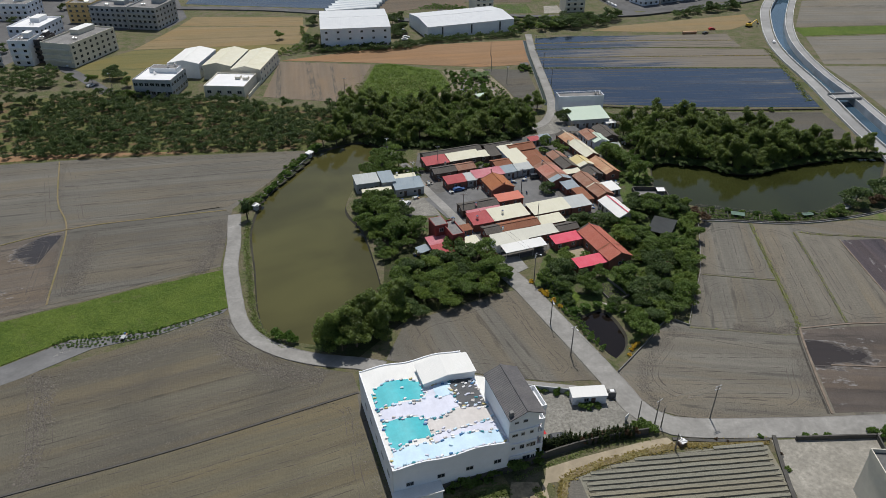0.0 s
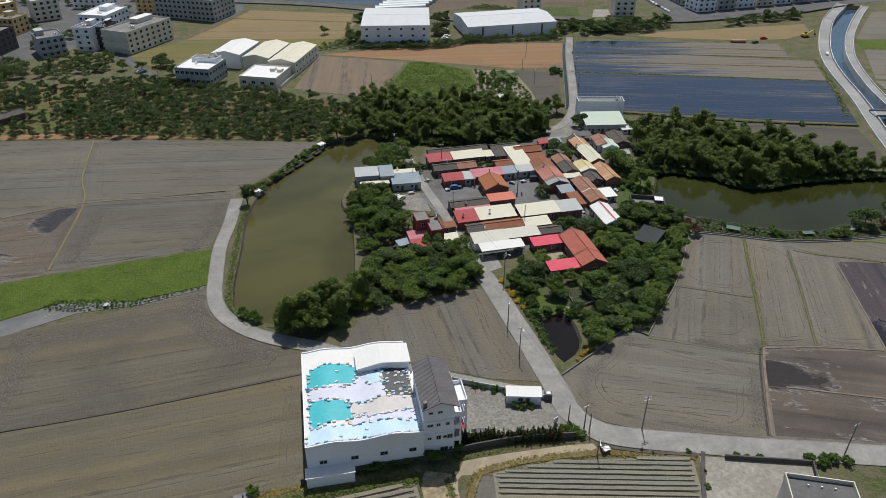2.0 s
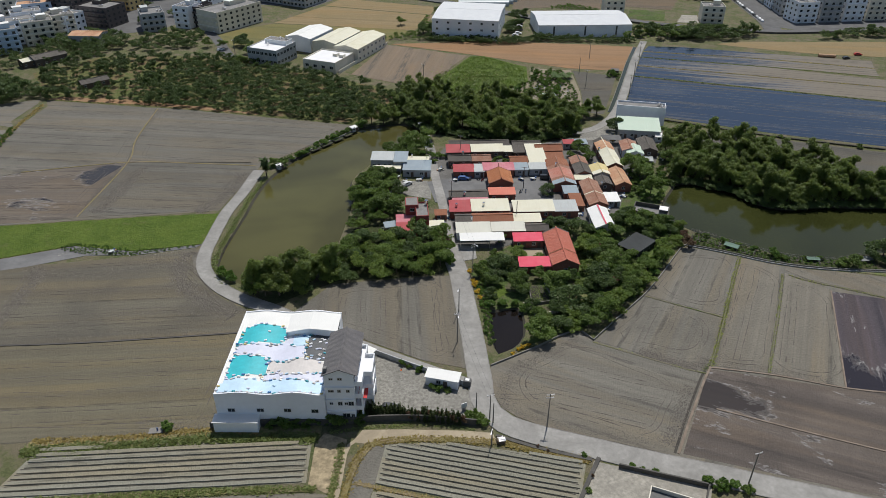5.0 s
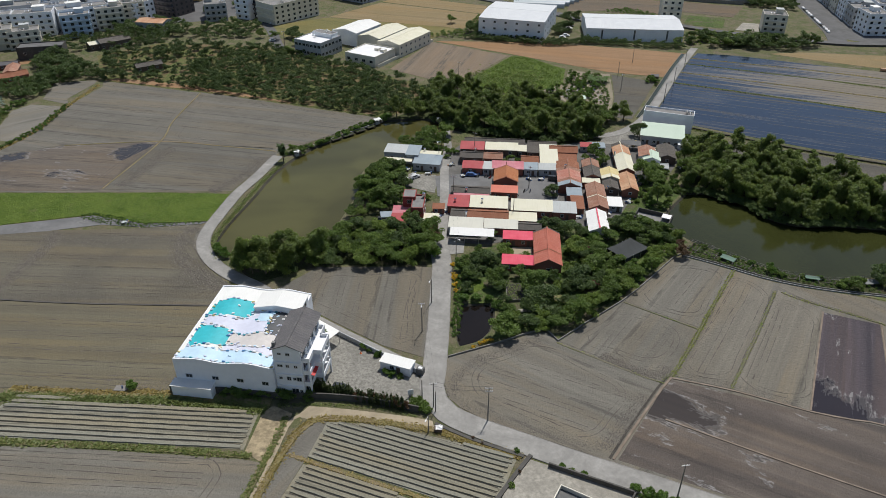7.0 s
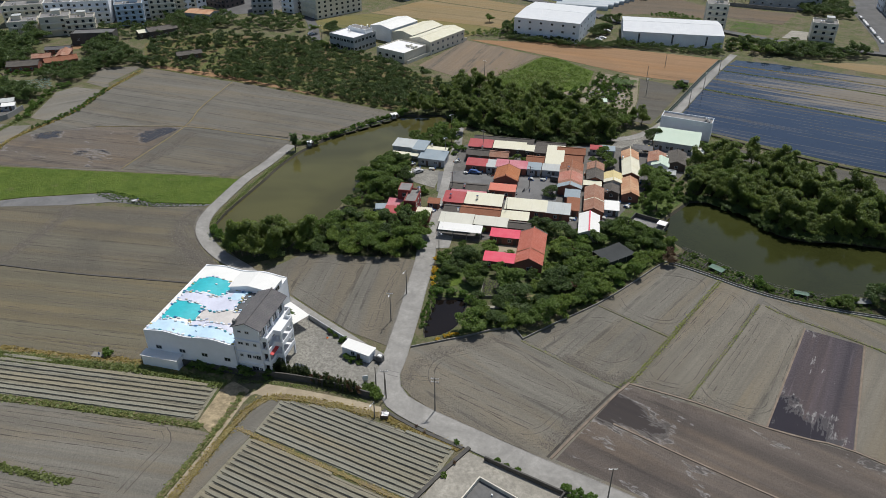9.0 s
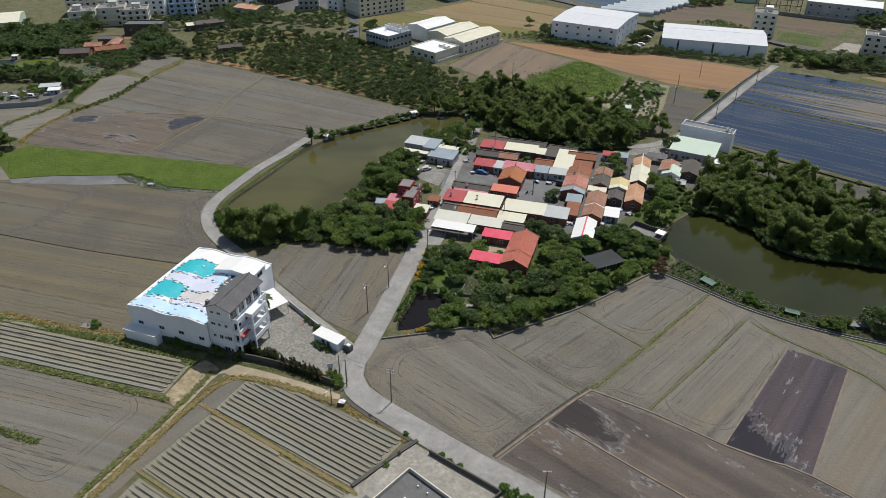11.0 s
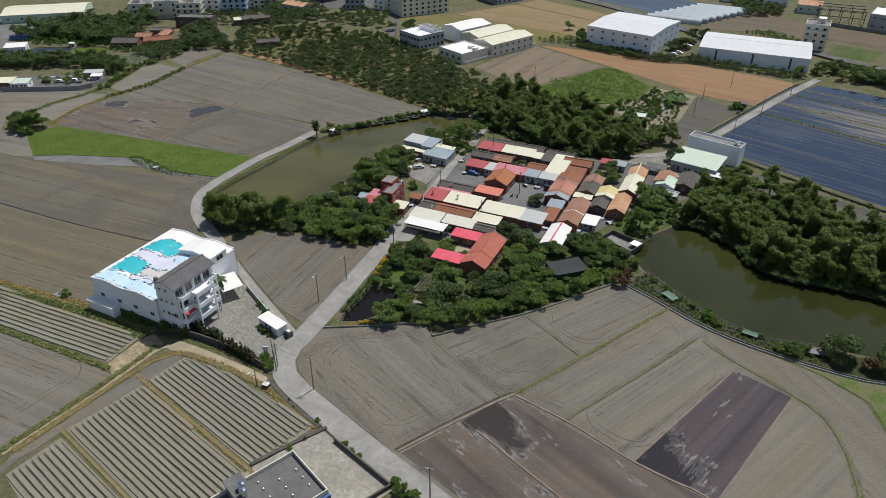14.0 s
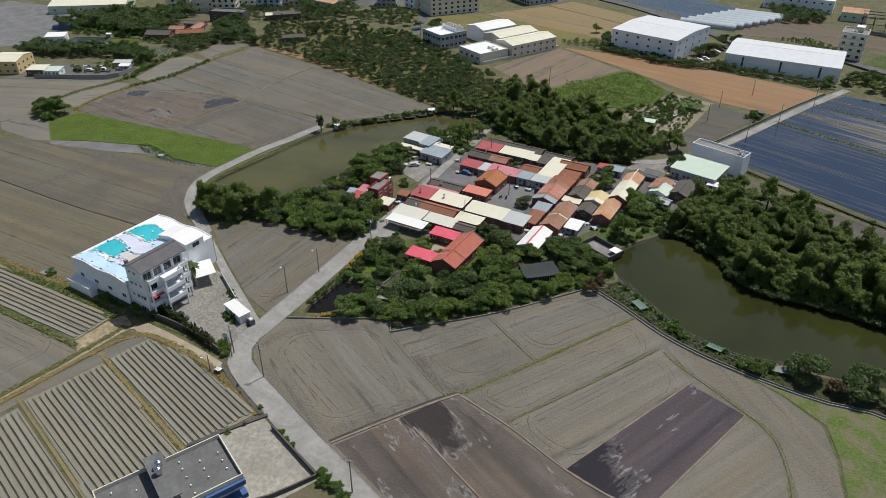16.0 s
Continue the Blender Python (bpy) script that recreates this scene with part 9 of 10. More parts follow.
M["rut"] = plain("turned_earth", (0.115, 0.1, 0.083), 0.95, 0, 2.5, 0.4, 0.4)


def rut_loop(name, poly, inset, angle, gap, keep=0.7):
    """Headland ruts round a plot and passes along it."""
    cx, cy = sum(p[0] for p in poly) / len(poly), sum(p[1] for p in poly) / len(poly)
    ring = []
    for x, y in poly:
        d = math.hypot(x - cx, y - cy)
        k = max(0.1, 1 - inset * 1.3 / d)
        ring.append((cx + (x - cx) * k, cy + (y - cy) * k))
    loop = []
    for a, b in zip(ring, ring[1:] + ring[:1]):
        n = max(2, int(math.hypot(b[0] - a[0], b[1] - a[1]) / 6))
        loop += [(a[0] + (b[0] - a[0]) * (i + 0.5) / n, a[1] + (b[1] - a[1]) * (i + 0.5) / n) for i in range(n)]
    rut(name + "_headland", loop + loop[:1])
    c, s = math.cos(radians(angle)), math.sin(radians(angle))
    turned = [(x * c + y * s, -x * s + y * c) for x, y in ring]
    rng = random.Random(name)
    v, i = min(p[1] for p in turned) + gap * 0.6, 0
    while v < max(p[1] for p in turned):
        cut = sorted(ax + (bx - ax) * (v - ay) / (by - ay) for (ax, ay), (bx, by) in zip(turned, turned[1:] + turned[:1]) if (ay > v) != (by > v))
        if len(cut) >= 2 and cut[-1] - cut[0] > 8 and rng.random() < keep:
            a, b = cut[0] + rng.uniform(0, 4), cut[-1] - rng.uniform(0, 4)
            n = max(2, int((b - a) / 9))
            pts = [(a + (b - a) * k / n, v + rng.uniform(-0.25, 0.25)) for k in range(n + 1)]
            rut("%s_pass_%s" % (name, "abcdefghijklmnopqrstuvwxyz"[i % 26]), [(u * c - q * s, u * s + q * c) for u, q in pts])
            i += 1
        v += gap * rng.uniform(0.8, 1.2)


rut_loop("ruts_triangle", [(-2.5, 139), (3, 154), (18, 160), (36.8, 167), (41, 151), (48.5, 126), (25, 130.6)], 4, -72, 5.5)
rut_loop("ruts_junction", [(57.2, 129.5), (76, 149.4), (107, 135.6), (100.2, 110.9), (70, 112.8), (60, 117.5)], 5, -5, 5.0)
rut_loop("ruts_middle", [(80.8, 146.0), (93.4, 169.6), (114.6, 164.4), (109.6, 143.0)], 3.5, 74, 5.5)
rut_loop("ruts_middle_north", [(94, 170.6), (105, 199.3), (122.0, 199.3), (115, 165.6)], 3, 74, 5.0)
rut_loop("ruts_east_a", [(110.4, 143.2), (123.0, 199), (134, 192.2), (123.6, 143.6)], 2.5, 77, 4.0)
rut_loop("ruts_east_b", [(124.4, 143.6), (134.8, 191.8), (146.6, 185.8), (141.4, 142.6)], 2.5, 79, 4.5)
rut_loop("ruts_west_near", [(-97.6, 139.4), (-47.2, 162.5), (-31.5, 142.4), (-9.2, 128.2), (-84, 102.9)], 6, 18, 6.0)
rut_loop("ruts_south_west", [(-9.6, 127.2), (-84, 102.2), (-100, 70), (-3.5, 92.2)], 3, 18, 5.0, 0.6)
rut_loop("ruts_north_a", [(-55, 221), (-52.6, 188), (-98, 171), (-108, 214)], 5, 9, 6.0)
rut_loop("ruts_north_c", [(-57, 226), (-107.6, 214.6), (-130, 270), (-33, 272)], 4, 6, 6.0)
rut_loop("ruts_north_d", [(-108.4, 214.8), (-162, 178), (-165, 203), (-183, 260), (-130.8, 270)], 5, 8, 7.0)
rut_loop("ruts_north_b", [(-98.6, 170.6), (-147, 151), (-161, 170), (-108.6, 214)], 5, 14, 6.0)
rut_loop("ruts_below_beds", [(26, 81.8), (-38, 61), (-30, 45), (30, 52)], 3, 17, 3.5, 0.9)
for k, d in enumerate((-1.6, 0.0, 1.6)):
    rut("ruts_west_crossing_" + "abc"[k], [(-81 + d, 101), (-79 + d, 115), (-84 + d, 128), (-89 + d, 140)])
    rut("ruts_lane_corner_" + "abc"[k], [(-50, 154 - d), (-40, 148.5 - d), (-30, 141 - d), (-21, 135.6 - d)])
    rut("ruts_north_a_edge_" + "abc"[k], [(-97 - d, 176), (-101 - d, 190), (-106 - d, 209)])

# ---- pond gardens, shelters and clutter ----
def greens(bm_seed, L, W, count, size):
    rng = np.random.RandomState(bm_seed)
    c = np.stack([rng.uniform(-L / 2, L / 2, count), rng.uniform(-W / 2, W / 2, count), rng.uniform(0.15, 0.5, count)], 1)
    n = np.stack([rng.normal(0, 0.5, count), rng.normal(0, 0.5, count), np.ones(count)], 1)
    n /= np.linalg.norm(n, axis=1)[:, None]
    a = np.cross(n, rng.normal(size=(count, 3)))
    a /= np.linalg.norm(a, axis=1)[:, None]
    b = np.cross(n, a)
    s = size * (0.6 + 0.8 * rng.rand(count))[:, None]
    v = np.stack([c - a * s, c - b * s * 0.5, c + a * s, c + b * s * 0.5], 1).reshape(-1, 3)
    return v.tolist(), np.arange(count * 4).reshape(-1, 4).tolist()


PLOT_RNG = random.Random(77)


def garden_plot(x, y, L, W, ang, leaf="leaf_bright", net=None, label="small vegetable plot with green rows"):
    ob = thing("vegetable_plot", x, y, ang, label, "vegetable plot", "pond-side gardens", 0.03)
    part("soil_bed", box_bm(-L / 2, -W / 2, -0.1, L / 2, W / 2, 0.16), M["furrow"], ob)
    v, f = greens(PLOT_RNG.randrange(999), L * 0.95, W * 0.9, int(L * W * 9), 0.2)
    tagged(part("foliage", mesh_of("foliage", v, f, M[leaf]), None, ob), "leafy green vegetables", kind="stuff")
    if net:
        for u in (-L / 2, L / 2):
            for q in (-W / 2, W / 2):
                part("stake", cyl(bmesh.new(), u, q, 0, 0.9, 0.04, None, 5), M["bark"], ob)
        bm = bmesh.new()
        n = 6
        rows = [[bm.verts.new((-L / 2 + L * i / n, -W / 2 + W * j / 3, 0.9 - 0.12 * math.sin(math.pi * i / n) * math.sin(math.pi * j / 3) + PLOT_RNG.uniform(-0.04, 0.04))) for j in range(4)] for i in range(n + 1)]
        for p, q in zip(rows, rows[1:]):
            for k in range(3):
                bm.faces.new((p[k], q[k], q[k + 1], p[k + 1]))
        part("net", bm, M[net], ob, "sagging garden net")
    return ob


def fence(pts, height, label, gap=1.6, mat_name="bark"):
    """A rough fence of stakes with two rails."""
    line = smooth_line(pts, gap)
    ob = thing("garden_fence", line[0].x, line[0].y, 0, label, "fence", "garden fences")
    o = line[0]
    for p in line:
        h = height * PLOT_RNG.uniform(0.7, 1.25)
        part("stake", shared(("stake", round(h, 1), mat_name), lambda: finish("stake", cyl(bmesh.new(), 0, 0, -0.2, round(h, 1), 0.05, 0.035, 5), M[mat_name])), None, ob).location = (p.x - o.x, p.y - o.y, 0)
    for z in (height * 0.45, height * 0.85):
        bm = bmesh.new()
        strip(bm, [p - o for p in line], -0.03, 0.03, z - 0.04, z + 0.04)
        part("rail", bm, M[mat_name], ob)
    return ob


M["green_net"] = plain("green_net", (0.12, 0.2, 0.15), 0.8, 0, 3.0, 0.3)
M["grey_net"] = plain("grey_net", (0.2, 0.21, 0.2), 0.8, 0, 3.0, 0.3)
for x, y, L, W, a, leaf, net in ((110.5, 207.4, 4.5, 2.6, -18, "leaf_bright", None), (115.6, 205.8, 4.5, 2.6, -18, "leaf", None), (120.6, 204.2, 4.5, 2.6, -20, "leaf_bright", "green_net"), (125.4, 202.2, 4.4, 2.8, -24, "leaf_bright", None), (130.0, 199.8, 4.2, 2.8, -28, "leaf", None), (134.0, 199.2, 3.6, 3.4, -10, "leaf_bright", None), (139.4, 201.2, 4, 2.2, 10, "leaf", None), (144.6, 202.0, 4, 2, 6, "leaf_bright", "green_net"), (149.4, 202.6, 3.6, 2, 8, "leaf_bright", None), (160.2, 205.6, 5, 2.6, 25, "leaf", "grey_net")):
    garden_plot(x, y, L, W, a, leaf, net)
fence([(109, 210.6), (116, 208.6), (122, 206.6), (131, 203.4), (139, 202.2), (150, 203.2), (160, 208.2)], 1.5, "rough grey pole fence at the pond edge", 0.9, "pole")
fence([(108.6, 211.8), (112.4, 210.8), (116.4, 209.6)], 1.2, "grey pole lattice leaning over the pond", 0.45, "pole")
for a, b in (((110.4, 203.4), (112.4, 209.2)), ((116.4, 202.4), (118, 207.6)), ((121.8, 201.4), (123.4, 205.6)), ((126.6, 200.4), (128.2, 204)), ((141, 199), (141, 202)), ((146.4, 199.4), (146, 202.4)), ((152.6, 200.2), (152, 203.4)), ((158.4, 201.4), (157.6, 206.4))):
    fence([a, b], 1.0, "low grey rail between vegetable plots", 1.0, "pole")
fence([(104, 203), (109, 207), (110, 210.4)], 1.2, "rough garden fence of stakes at the pond edge")
for x, y, s, k in ((113, 209, 0.8, "shrub"), (118.4, 207.2, 0.7, "bright"), (123, 205.6, 0.8, "shrub"), (127.6, 204, 0.7, "bright"), (133, 201.6, 1.1, "bright"), (136, 200.6, 1.0, "shrub"), (142, 202.6, 0.6, "shrub"), (147, 203.2, 0.6, "bright"), (154, 203.2, 1.0, "shrub"), (158, 204.6, 1.1, "shrub"), (106, 206, 1.0, "reddish"), (103.6, 203.4, 0.7, "reddish")):
    plant(k, x, y, s * (0.5 if k == "reddish" else 1.0), "pond-side gardens")
for x, y, L, W, a, leaf, net in ((-43.2, 238.6, 5, 3.2, 64, "leaf_bright", None), (-40.4, 244.4, 5, 3.2, 64, "leaf", None), (-37.6, 250.2, 5.5, 3.2, 64, "leaf_bright", None), (-34.8, 256.2, 5, 3, 62, "leaf_bright", None), (-46, 232.6, 4.6, 3, 66, "leaf", None), (-32.4, 261.8, 4, 2.8, 62, "leaf", None)):
    garden_plot(x, y, L, W, a, leaf, net)
bank_line("wall_pond_garden", [(-48.4, 226), (-45.2, 234), (-39.4, 248), (-33.4, 261), (-29.8, 269)], 0.5, 0.55, "kerb", "low rubble wall round the pond garden", "wall")
fence([(-50.4, 228), (-47, 236), (-41.4, 249), (-35.6, 262)], 1.1, "rough stake fence beside the field")
lean_roof(-31, 266.4, 3.2, 2.4, 60, 1.9, 2.2, "white_sheet", "grey_wall", "tiny hut with pale sheet roof", "hut", "hut")
lean_roof(-46.4, 223.4, 2.4, 2, 60, 1.7, 1.9, "white_sheet", "grey_wall", "tiny hut with pale sheet roof", "hut", "hut")

garden_plot(63.4, 163.2, 8.6, 4.6, 117, "leaf_light", None, "walled vegetable plot full of green plants")
for a in (((59.8, 166.6), (62.3, 157.6)), ((62.3, 157.6), (68.2, 160.6)), ((68.2, 160.6), (64.2, 169.6))):
    bank_line("wall_plot", list(a), 0.15, 0.9, "kerb", "low wall round the vegetable plot", "wall")
field("path_garden", [(59.4, 158.6), (60.6, 158.2), (64, 154.6), (70, 157.2), (70.4, 156.0), (63.8, 153.0)], M["pad"], "pale garden path beside the plot", 0.09, "path")
field("lawn_garden", [(73.4, 164.1), (76.0, 167.2), (80.1, 165.3), (76.7, 160.8)], M["verge"], "small open patch of yellow-green grass", 0.09, "grass")
field("lawn_roadside", [(49.4, 161.8), (51.7, 166.0), (55.0, 162.5), (52.3, 158.9)], M["grass"], "small green lawn beside the road", 0.09, "grass")
field("pavement_red_house", [(56.4, 181.6), (63.0, 184.6), (61.4, 189.4), (55.4, 187.0)], M["dirt_track"], "bare front court of the red-roofed house", 0.09, "pavement")

# shade-net shelter in the garden
net = thing("shade_shelter", 90.6, 196.4, 58, "black shade-net shelter on poles in the garden", "shelter")
bm = bmesh.new()
rows = [[bm.verts.new((-5.5 + 11 * i / 8, -3.8 + 7.6 * j / 4, 2.3 - 0.25 * math.sin(math.pi * i / 8) - 0.12 * math.sin(math.pi * j / 4) + PLOT_RNG.uniform(-0.04, 0.04))) for j in range(5)] for i in range(9)]
for p, q in zip(rows, rows[1:]):
    for k in range(4):
        bm.faces.new((p[k], q[k], q[k + 1], p[k + 1]))
part("net_roof", bm, M["net"], net)
for q in (-3.8, 3.8):
    part("net_side", box_bm(-5.5, q - 0.03, 0.4, 5.5, q + 0.03, 2.2), M["net"], net)
for u in (-5.5, -1.8, 1.8, 5.5):
    for q in (-3.8, 3.8):
        part("post", cyl(bmesh.new(), u, q, -0.1, 2.32, 0.06, None, 6), M["steel"], net)

# concrete pen by the pond and its white lid
pen = thing("old_pen", 95.4, 221.8, -6, "roofless blackened concrete pen beside the pond", "pen")
for a in ((-6, -3.6, 6, -3.3), (-6, 3.3, 6, 3.6), (-6, -3.3, -5.7, 3.3), (5.7, -3.3, 6, 3.3)):
    part("wall", box_bm(a[0], a[1], -0.1, a[2], a[3], 1.7), M["old_wall"], pen)
part("floor_slab", box_bm(-5.7, -3.3, -0.1, 5.7, 3.3, 0.15), M["flat_roof"], pen)
part("white_lid", box_bm(2.6, 0.2, 1.5, 5.6, 3.2, 1.62), M["white_paint"], pen, "white sheet over one corner")

# pump house beside the road, sign board and gate things
pump = thing("pump_box", 62.4, 104.9, 20, "small rusty pump box with white rubbish on top", "pump box")
part("box", box_bm(-0.9, -0.7, -0.1, 0.9, 0.7, 1.1), M["brown_wall"], pump)
part("lid", box_bm(-0.6, -0.75, 1.1, 0.95, 0.5, 1.16), M["white_paint"], pump)
for i in range(7):
    part("pipe", box_bm(-0.5, -0.06, 0, 0.5, 0.06, 0.12, m=pose(PLOT_RNG.uniform(-0.6, 0.6), PLOT_RNG.uniform(-0.5, 0.5), 1.2, 0, PLOT_RNG.uniform(-12, 12), PLOT_RNG.uniform(0, 180))), M["white_paint"], pump)
board = thing("sign_board", 52.2, 112.6, 40, "white blank sign board by the gate", "sign board")
part("panel", box_bm(-0.7, -0.06, 0.9, 0.7, 0.06, 2.3), M["white_paint"], board)
part("stand", box_bm(-0.5, -0.05, -0.1, 0.5, 0.05, 0.95), M["steel"], board)
crate = thing("gate_post", 51.2, 121.0, 0, "grey block gate post beside the gatehouse", "gate post")
part("pillar", box_bm(-0.9, -0.7, -0.1, 0.9, 0.7, 1.9), M["dark_roof"], crate)
part("cap", box_bm(-0.5, -0.4, 1.9, 0.5, 0.4, 2.05), M["white_paint"], crate)
cone = thing("traffic_cone", 33.8, 122.4, 0, "orange traffic cone by the carport", "traffic cone", z=0.1)
part("cone_body", cyl(bmesh.new(), 0, 0, 0.04, 0.75, 0.18, 0.04, 10), M["orange_plastic"], cone)
part("cone_base", box_bm(-0.25, -0.25, 0, 0.25, 0.25, 0.05), M["orange_plastic"], cone)
well = thing("field_pump", -14.6, 89.4, 20, "small concrete pump slab beside the field", "pump slab")
part("slab", box_bm(-1.6, -0.9, -0.1, 1.6, 0.9, 0.35), M["kerb"], well)
part("pump", cyl(bmesh.new(), 0.3, 0, 0.35, 1.1, 0.2, 0.14, 8), M["blue_paint"], well)
plant("bright", -12.6, 90.6, 0.7, "weeds at the pump")


def scooter(x, y, ang, paint):
    ob = thing("scooter", x, y, ang, "small parked scooter in the hamlet", "scooter", "parked scooters", 0.12)
    part("body", box_bm(-0.5, -0.14, 0.3, 0.35, 0.14, 0.72), M[paint], ob)
    part("seat", box_bm(-0.55, -0.15, 0.72, 0.1, 0.15, 0.84), M["rubber"], ob)
    part("front_shield", box_bm(0.35, -0.2, 0.3, 0.48, 0.2, 1.0), M[paint], ob)
    part("handlebar", box_bm(0.38, -0.34, 1.0, 0.44, 0.34, 1.06), M["rubber"], ob)
    for u in (-0.52, 0.55):
        w = part("wheel", shared("small_wheel", lambda: finish("wheel", cyl(bmesh.new(), 0, 0, -0.05, 0.05, 0.22, None, 10), M["rubber"])), None, ob)
        w.matrix_basis = pose(u, 0, 0.22, 90, 0, 0)


for x, y, a, p in ((31.6, 232.2, 20, "dark_paint"), (33.2, 231.8, 60, "red_paint"), (36, 226.6, 90, "frame"), (48.6, 225.6, 80, "dark_paint"), (50.6, 226.4, 100, "blue_paint"), (28.4, 231, 30, "dark_paint"), (46.8, 221.8, 10, "frame")):
    scooter(x, y, a, p)


def junk(x, y, seed, label="heap of boxes, boards and scrap by a wall"):
    """A heap of odd boxes, boards and drums."""
    rng = random.Random(seed)
    ob = thing("scrap_heap", x, y, rng.uniform(0, 90), label, "scrap heap", "scrap heaps")
    for i in range(7):
        w, d, h = rng.uniform(0.3, 1.0), rng.uniform(0.3, 0.8), rng.uniform(0.25, 0.8)
        part("crate", box_bm(-w / 2, -d / 2, 0, w / 2, d / 2, h, m=pose(rng.uniform(-1.3, 1.3), rng.uniform(-1.0, 1.0), 0.05, rng.uniform(-6, 6), rng.uniform(-6, 6), rng.uniform(0, 90))), M[rng.choice(["debris", "white_paint", "blue_paint", "bark", "grey_wall", "dark_paint", "frame", "rust_sheet"])], ob)
    part("board", box_bm(-1.1, -0.5, 0, 1.1, 0.5, 0.05, m=pose(0, 0, 0.75, 8, 12, 30)), M["grey_sheet"], ob)
    part("drum", cyl(bmesh.new(), 1.2, 0.8, 0, 0.9, 0.29, None, 10), M["blue_paint"], ob)
    return ob


for i, (x, y) in enumerate(((23.4, 229.6), (27.4, 232.2), (47.6, 236.2), (51.8, 237.6), (20.2, 241), (15.4, 237.2), (34.8, 221), (49.8, 216.6), (53.4, 217.4), (66.4, 233.6), (72.2, 232.2), (82.2, 232), (85.6, 231.6), (80.4, 219.4), (71.2, 213.8), (88.2, 247.8), (84.4, 252.6), (73.6, 255.4), (9.8, 226.4), (5.2, 224), (-5.4, 243), (-2, 244.6), (1, 226.6), (24.4, 198.6), (25.8, 196.2), (27.2, 201.6), (13.6, 199.4), (8.8, 188.6), (44, 316), (46, 334), (40, 340), (50, 344), (43.4, 352), (84.6, 277.2), (87.8, 280.4), (100.6, 268.4), (64.6, 250.6), (67.4, 258.2), (-72, 153.6), (-205, 188), (-210, 184), (-198, 188.6), (-216, 178))):
    junk(x, y, i)
for x, y, z in ((29.4, 204, 3.4), (38.4, 207, 3.45), (30.2, 213.6, 3.2), (22.4, 246, 3.9), (59.6, 243, 4.4), (77.4, 233, 3.2), (86.0, 236.4, 2.4), (3.6, 238.4, 4.0), (-1.2, 244.8, 1.2), (2.4, 246, 1.2), (74.8, 263.8, 3.4), (70.8, 176.4, 1.6), (36.6, 195.4, 3.8)):
    tank(x, y, z - 0.25, 0.42, 1.0)
lean_roof(10.2, 188.4, 4.2, 3.4, 30, 2.2, 2.6, "blue_sheet", "grey_wall", "small shelter under a pale blue tarpaulin", "shelter", "shelter", True)
lean_roof(-2.4, 212.6, 11, 2.6, 24, 1.6, 1.8, "faded_tile", "grey_wall", "low pond-side shed with worn roof", "shed", "shed")
lean_roof(24.8, 200.0, 4.4, 3.6, 18, 2.4, 2.8, "terracotta", "brick", "small brick outhouse with terracotta roof", "shed", "shed")
lean_roof(62, 271, 5, 4, 16, 2.5, 2.9, "red_sheet", "grey_wall", "small shed with dull red roof", "shed", "shed")
lean_roof(66.5, 272.4, 6, 4.4, 16, 2.5, 2.9, "blue_sheet", "grey_wall", "small shed with blue-grey roof", "shed", "shed")
lean_roof(47.6, 326, 6, 4, 20, 2.4, 2.7, "green_sheet", "cream_wall", "small cream hut in the rubbish yard", "hut", "hut")
lean_roof(99.4, 287.4, 5, 3.6, 10, 2.4, 2.7, "white_sheet", "white_wall", "small white shed by the bamboo", "shed", "shed")
lean_roof(77.2, 373.4, 4.2, 3.2, 8, 2.2, 2.5, "dark_roof", "brown_wall", "dark field hut beside the road", "hut", "hut")
for x, y, k in ((74.6, 371.2, 1.0), (76.4, 369.6, 1.2), (79.0, 368.6, 0.9), (74.2, 366.6, 0.7), (79.2, 364.0, 0.6)):
    plant("bright", x, y, k, "bushes by the field hut")

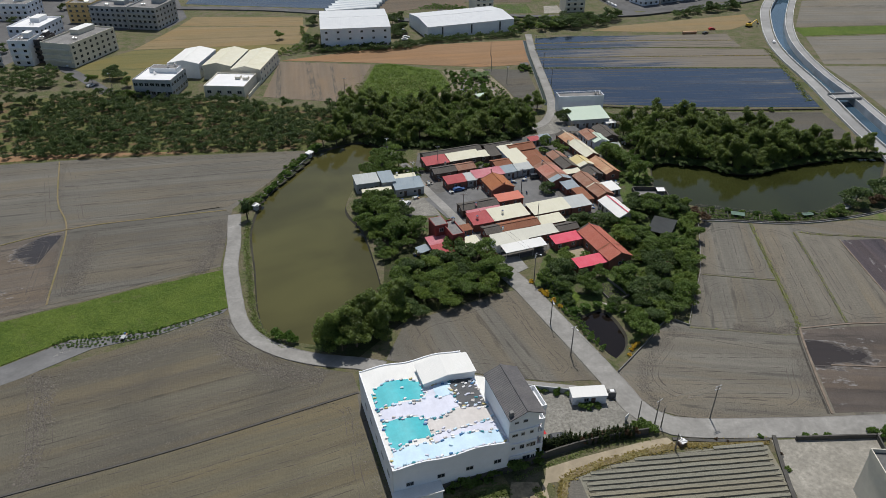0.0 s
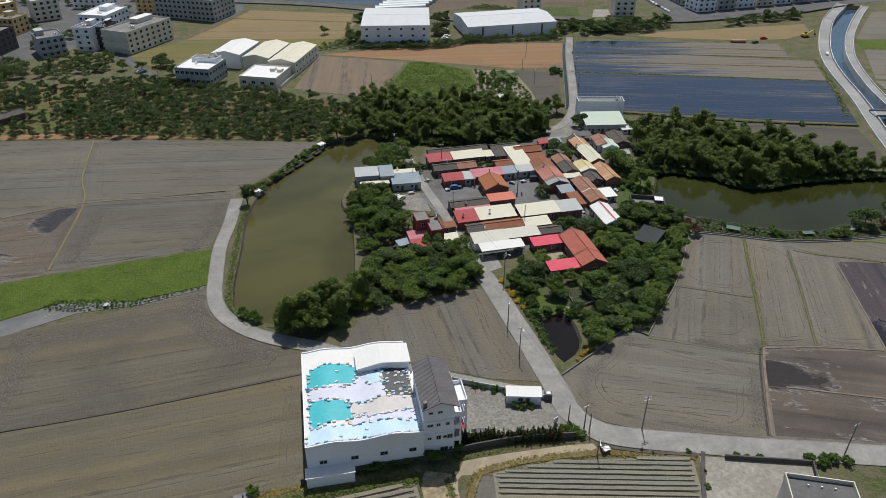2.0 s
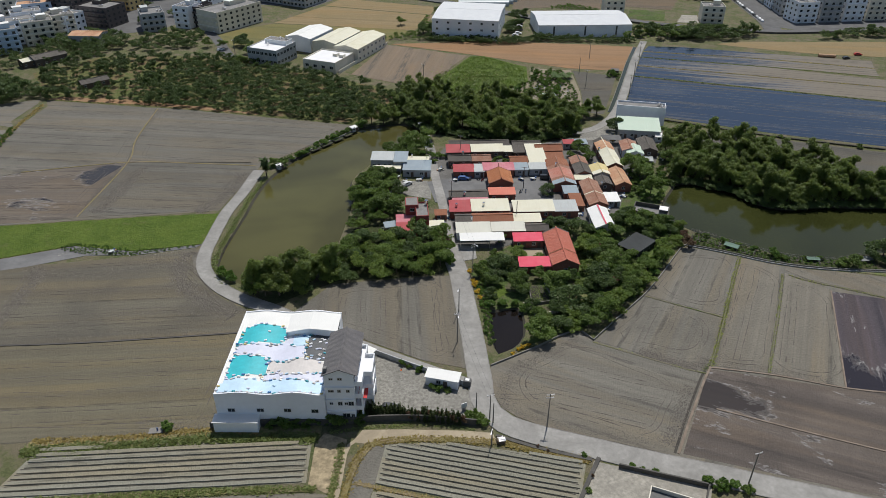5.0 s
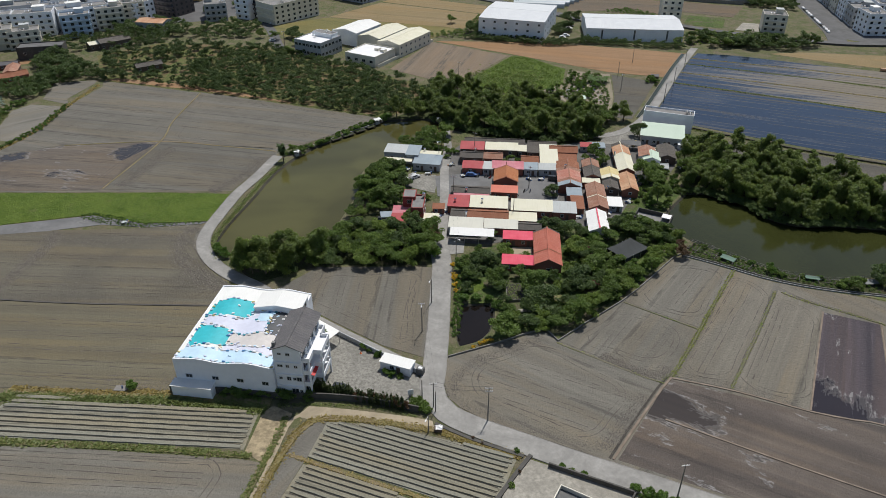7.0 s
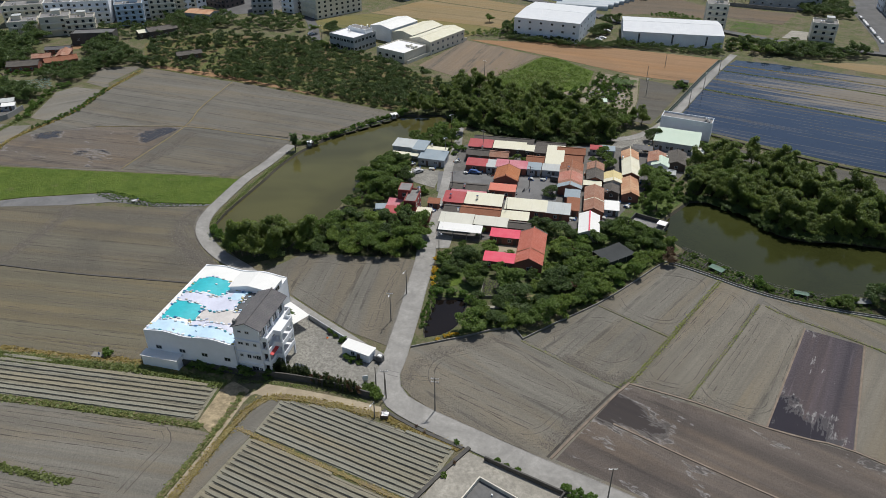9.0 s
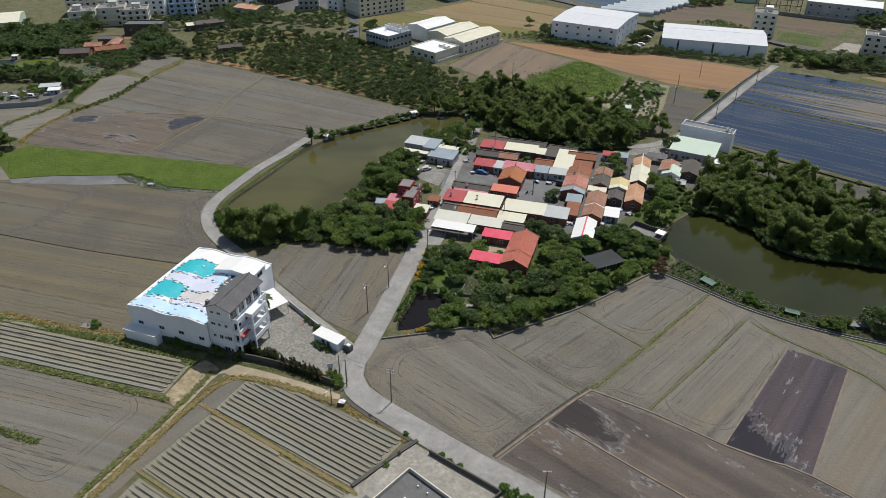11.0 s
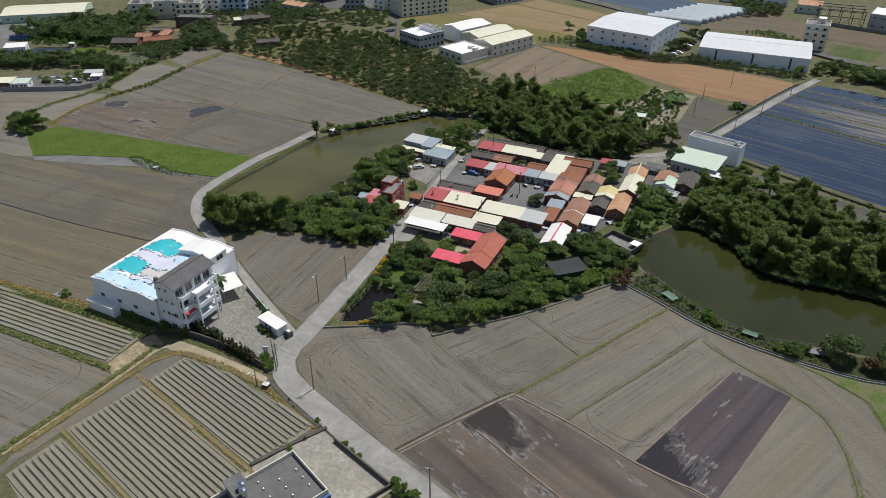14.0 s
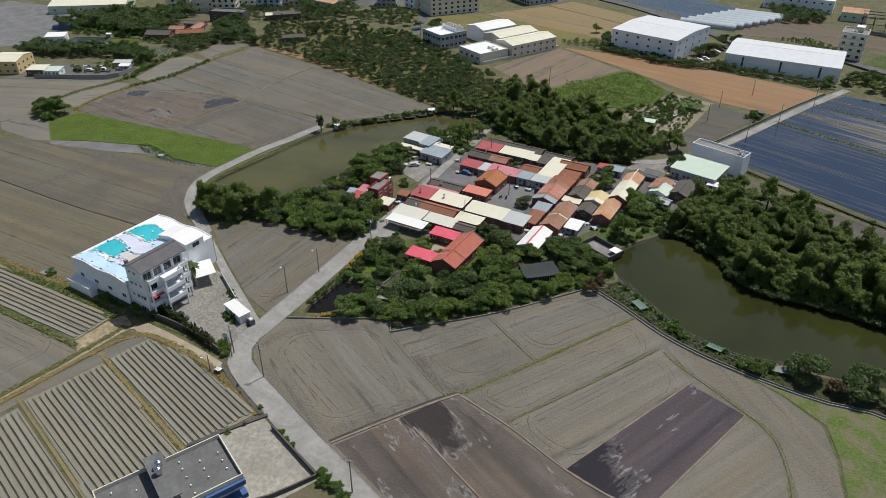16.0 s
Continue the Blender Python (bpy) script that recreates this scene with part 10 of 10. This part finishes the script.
# raised ridge ends of the brick hall
for sgn in (-1, 1):
    c = pose(40.2, 229.6, 0, 0, 0, -74)
    ob = thing("ridge_ornament", 0, 0, 0, "curved raised ridge end of the brick hall", "roof ornament", "hall roof ornaments")
    ob.matrix_world = c @ pose(sgn * 5.0, 0, 5.5)
    bm = bmesh.new()
    for i in range(4):
        box(bm, sgn * 0.3 * i - 0.2, -0.14, 0.08 * i * i - 0.1, sgn * 0.3 * i + 0.2, 0.14, 0.08 * i * i + 0.22)
    part("upturned_tip", bm, M["brick"], ob)


def digger(x, y, ang):
    ob = thing("excavator", x, y, ang, "yellow tracked excavator on bare ground", "excavator")
    for s in (-1, 1):
        part("track", box_bm(-1.8, s * 1.1 - 0.3, -0.05, 1.8, s * 1.1 + 0.3, 0.8), M["rubber"], ob)
    part("cab_body", box_bm(-1.9, -1.2, 0.9, 1.2, 1.2, 2.2), M["yellow_paint"], ob)
    part("cab", box_bm(-0.2, 0.1, 2.2, 1.2, 1.1, 3.1), M["glass"], ob)
    part("boom", box_bm(0, -0.25, -0.25, 4.8, 0.25, 0.25, m=pose(1.0, -0.3, 2.0, 0, -28, 0)), M["yellow_paint"], ob)
    part("dipper", box_bm(0, -0.2, -0.2, 3.2, 0.2, 0.2, m=pose(5.2, -0.3, 4.2, 0, 55, 0)), M["yellow_paint"], ob)
    part("bucket", box_bm(-0.5, -0.5, -0.5, 0.5, 0.5, 0.4, m=pose(7.0, -0.3, 1.4, 0, 20, 0)), M["dark_paint"], ob)


digger(238, 445, 20)
pipe = thing("pipe_section", 193, 432, 2, "rusty brown pipe section on bare ground", "pipe")
part("tube", cyl(bmesh.new(), 0, 0, -4.5, 4.5, 0.9, None, 14), M["rust_sheet"], pipe).matrix_basis = pose(0, 0, 0.9, 0, 90, 0)
car(203, 431, 30, "dark_paint", "dark small tractor on bare ground", z=0.06)
car(211, 440, 10, "red_paint", "red vehicle on bare ground", z=0.06)
car(236, 408, 70, "white_paint", "white car on the canal road", z=0.3)
tufts("rubble", [(-50, 161.4), (-64, 155.4), (-80, 152), (-88, 148)], 2.6, 500, 0.16, "debris", "pale broken concrete pieces on the ground").data.materials[0] = M["debris"]
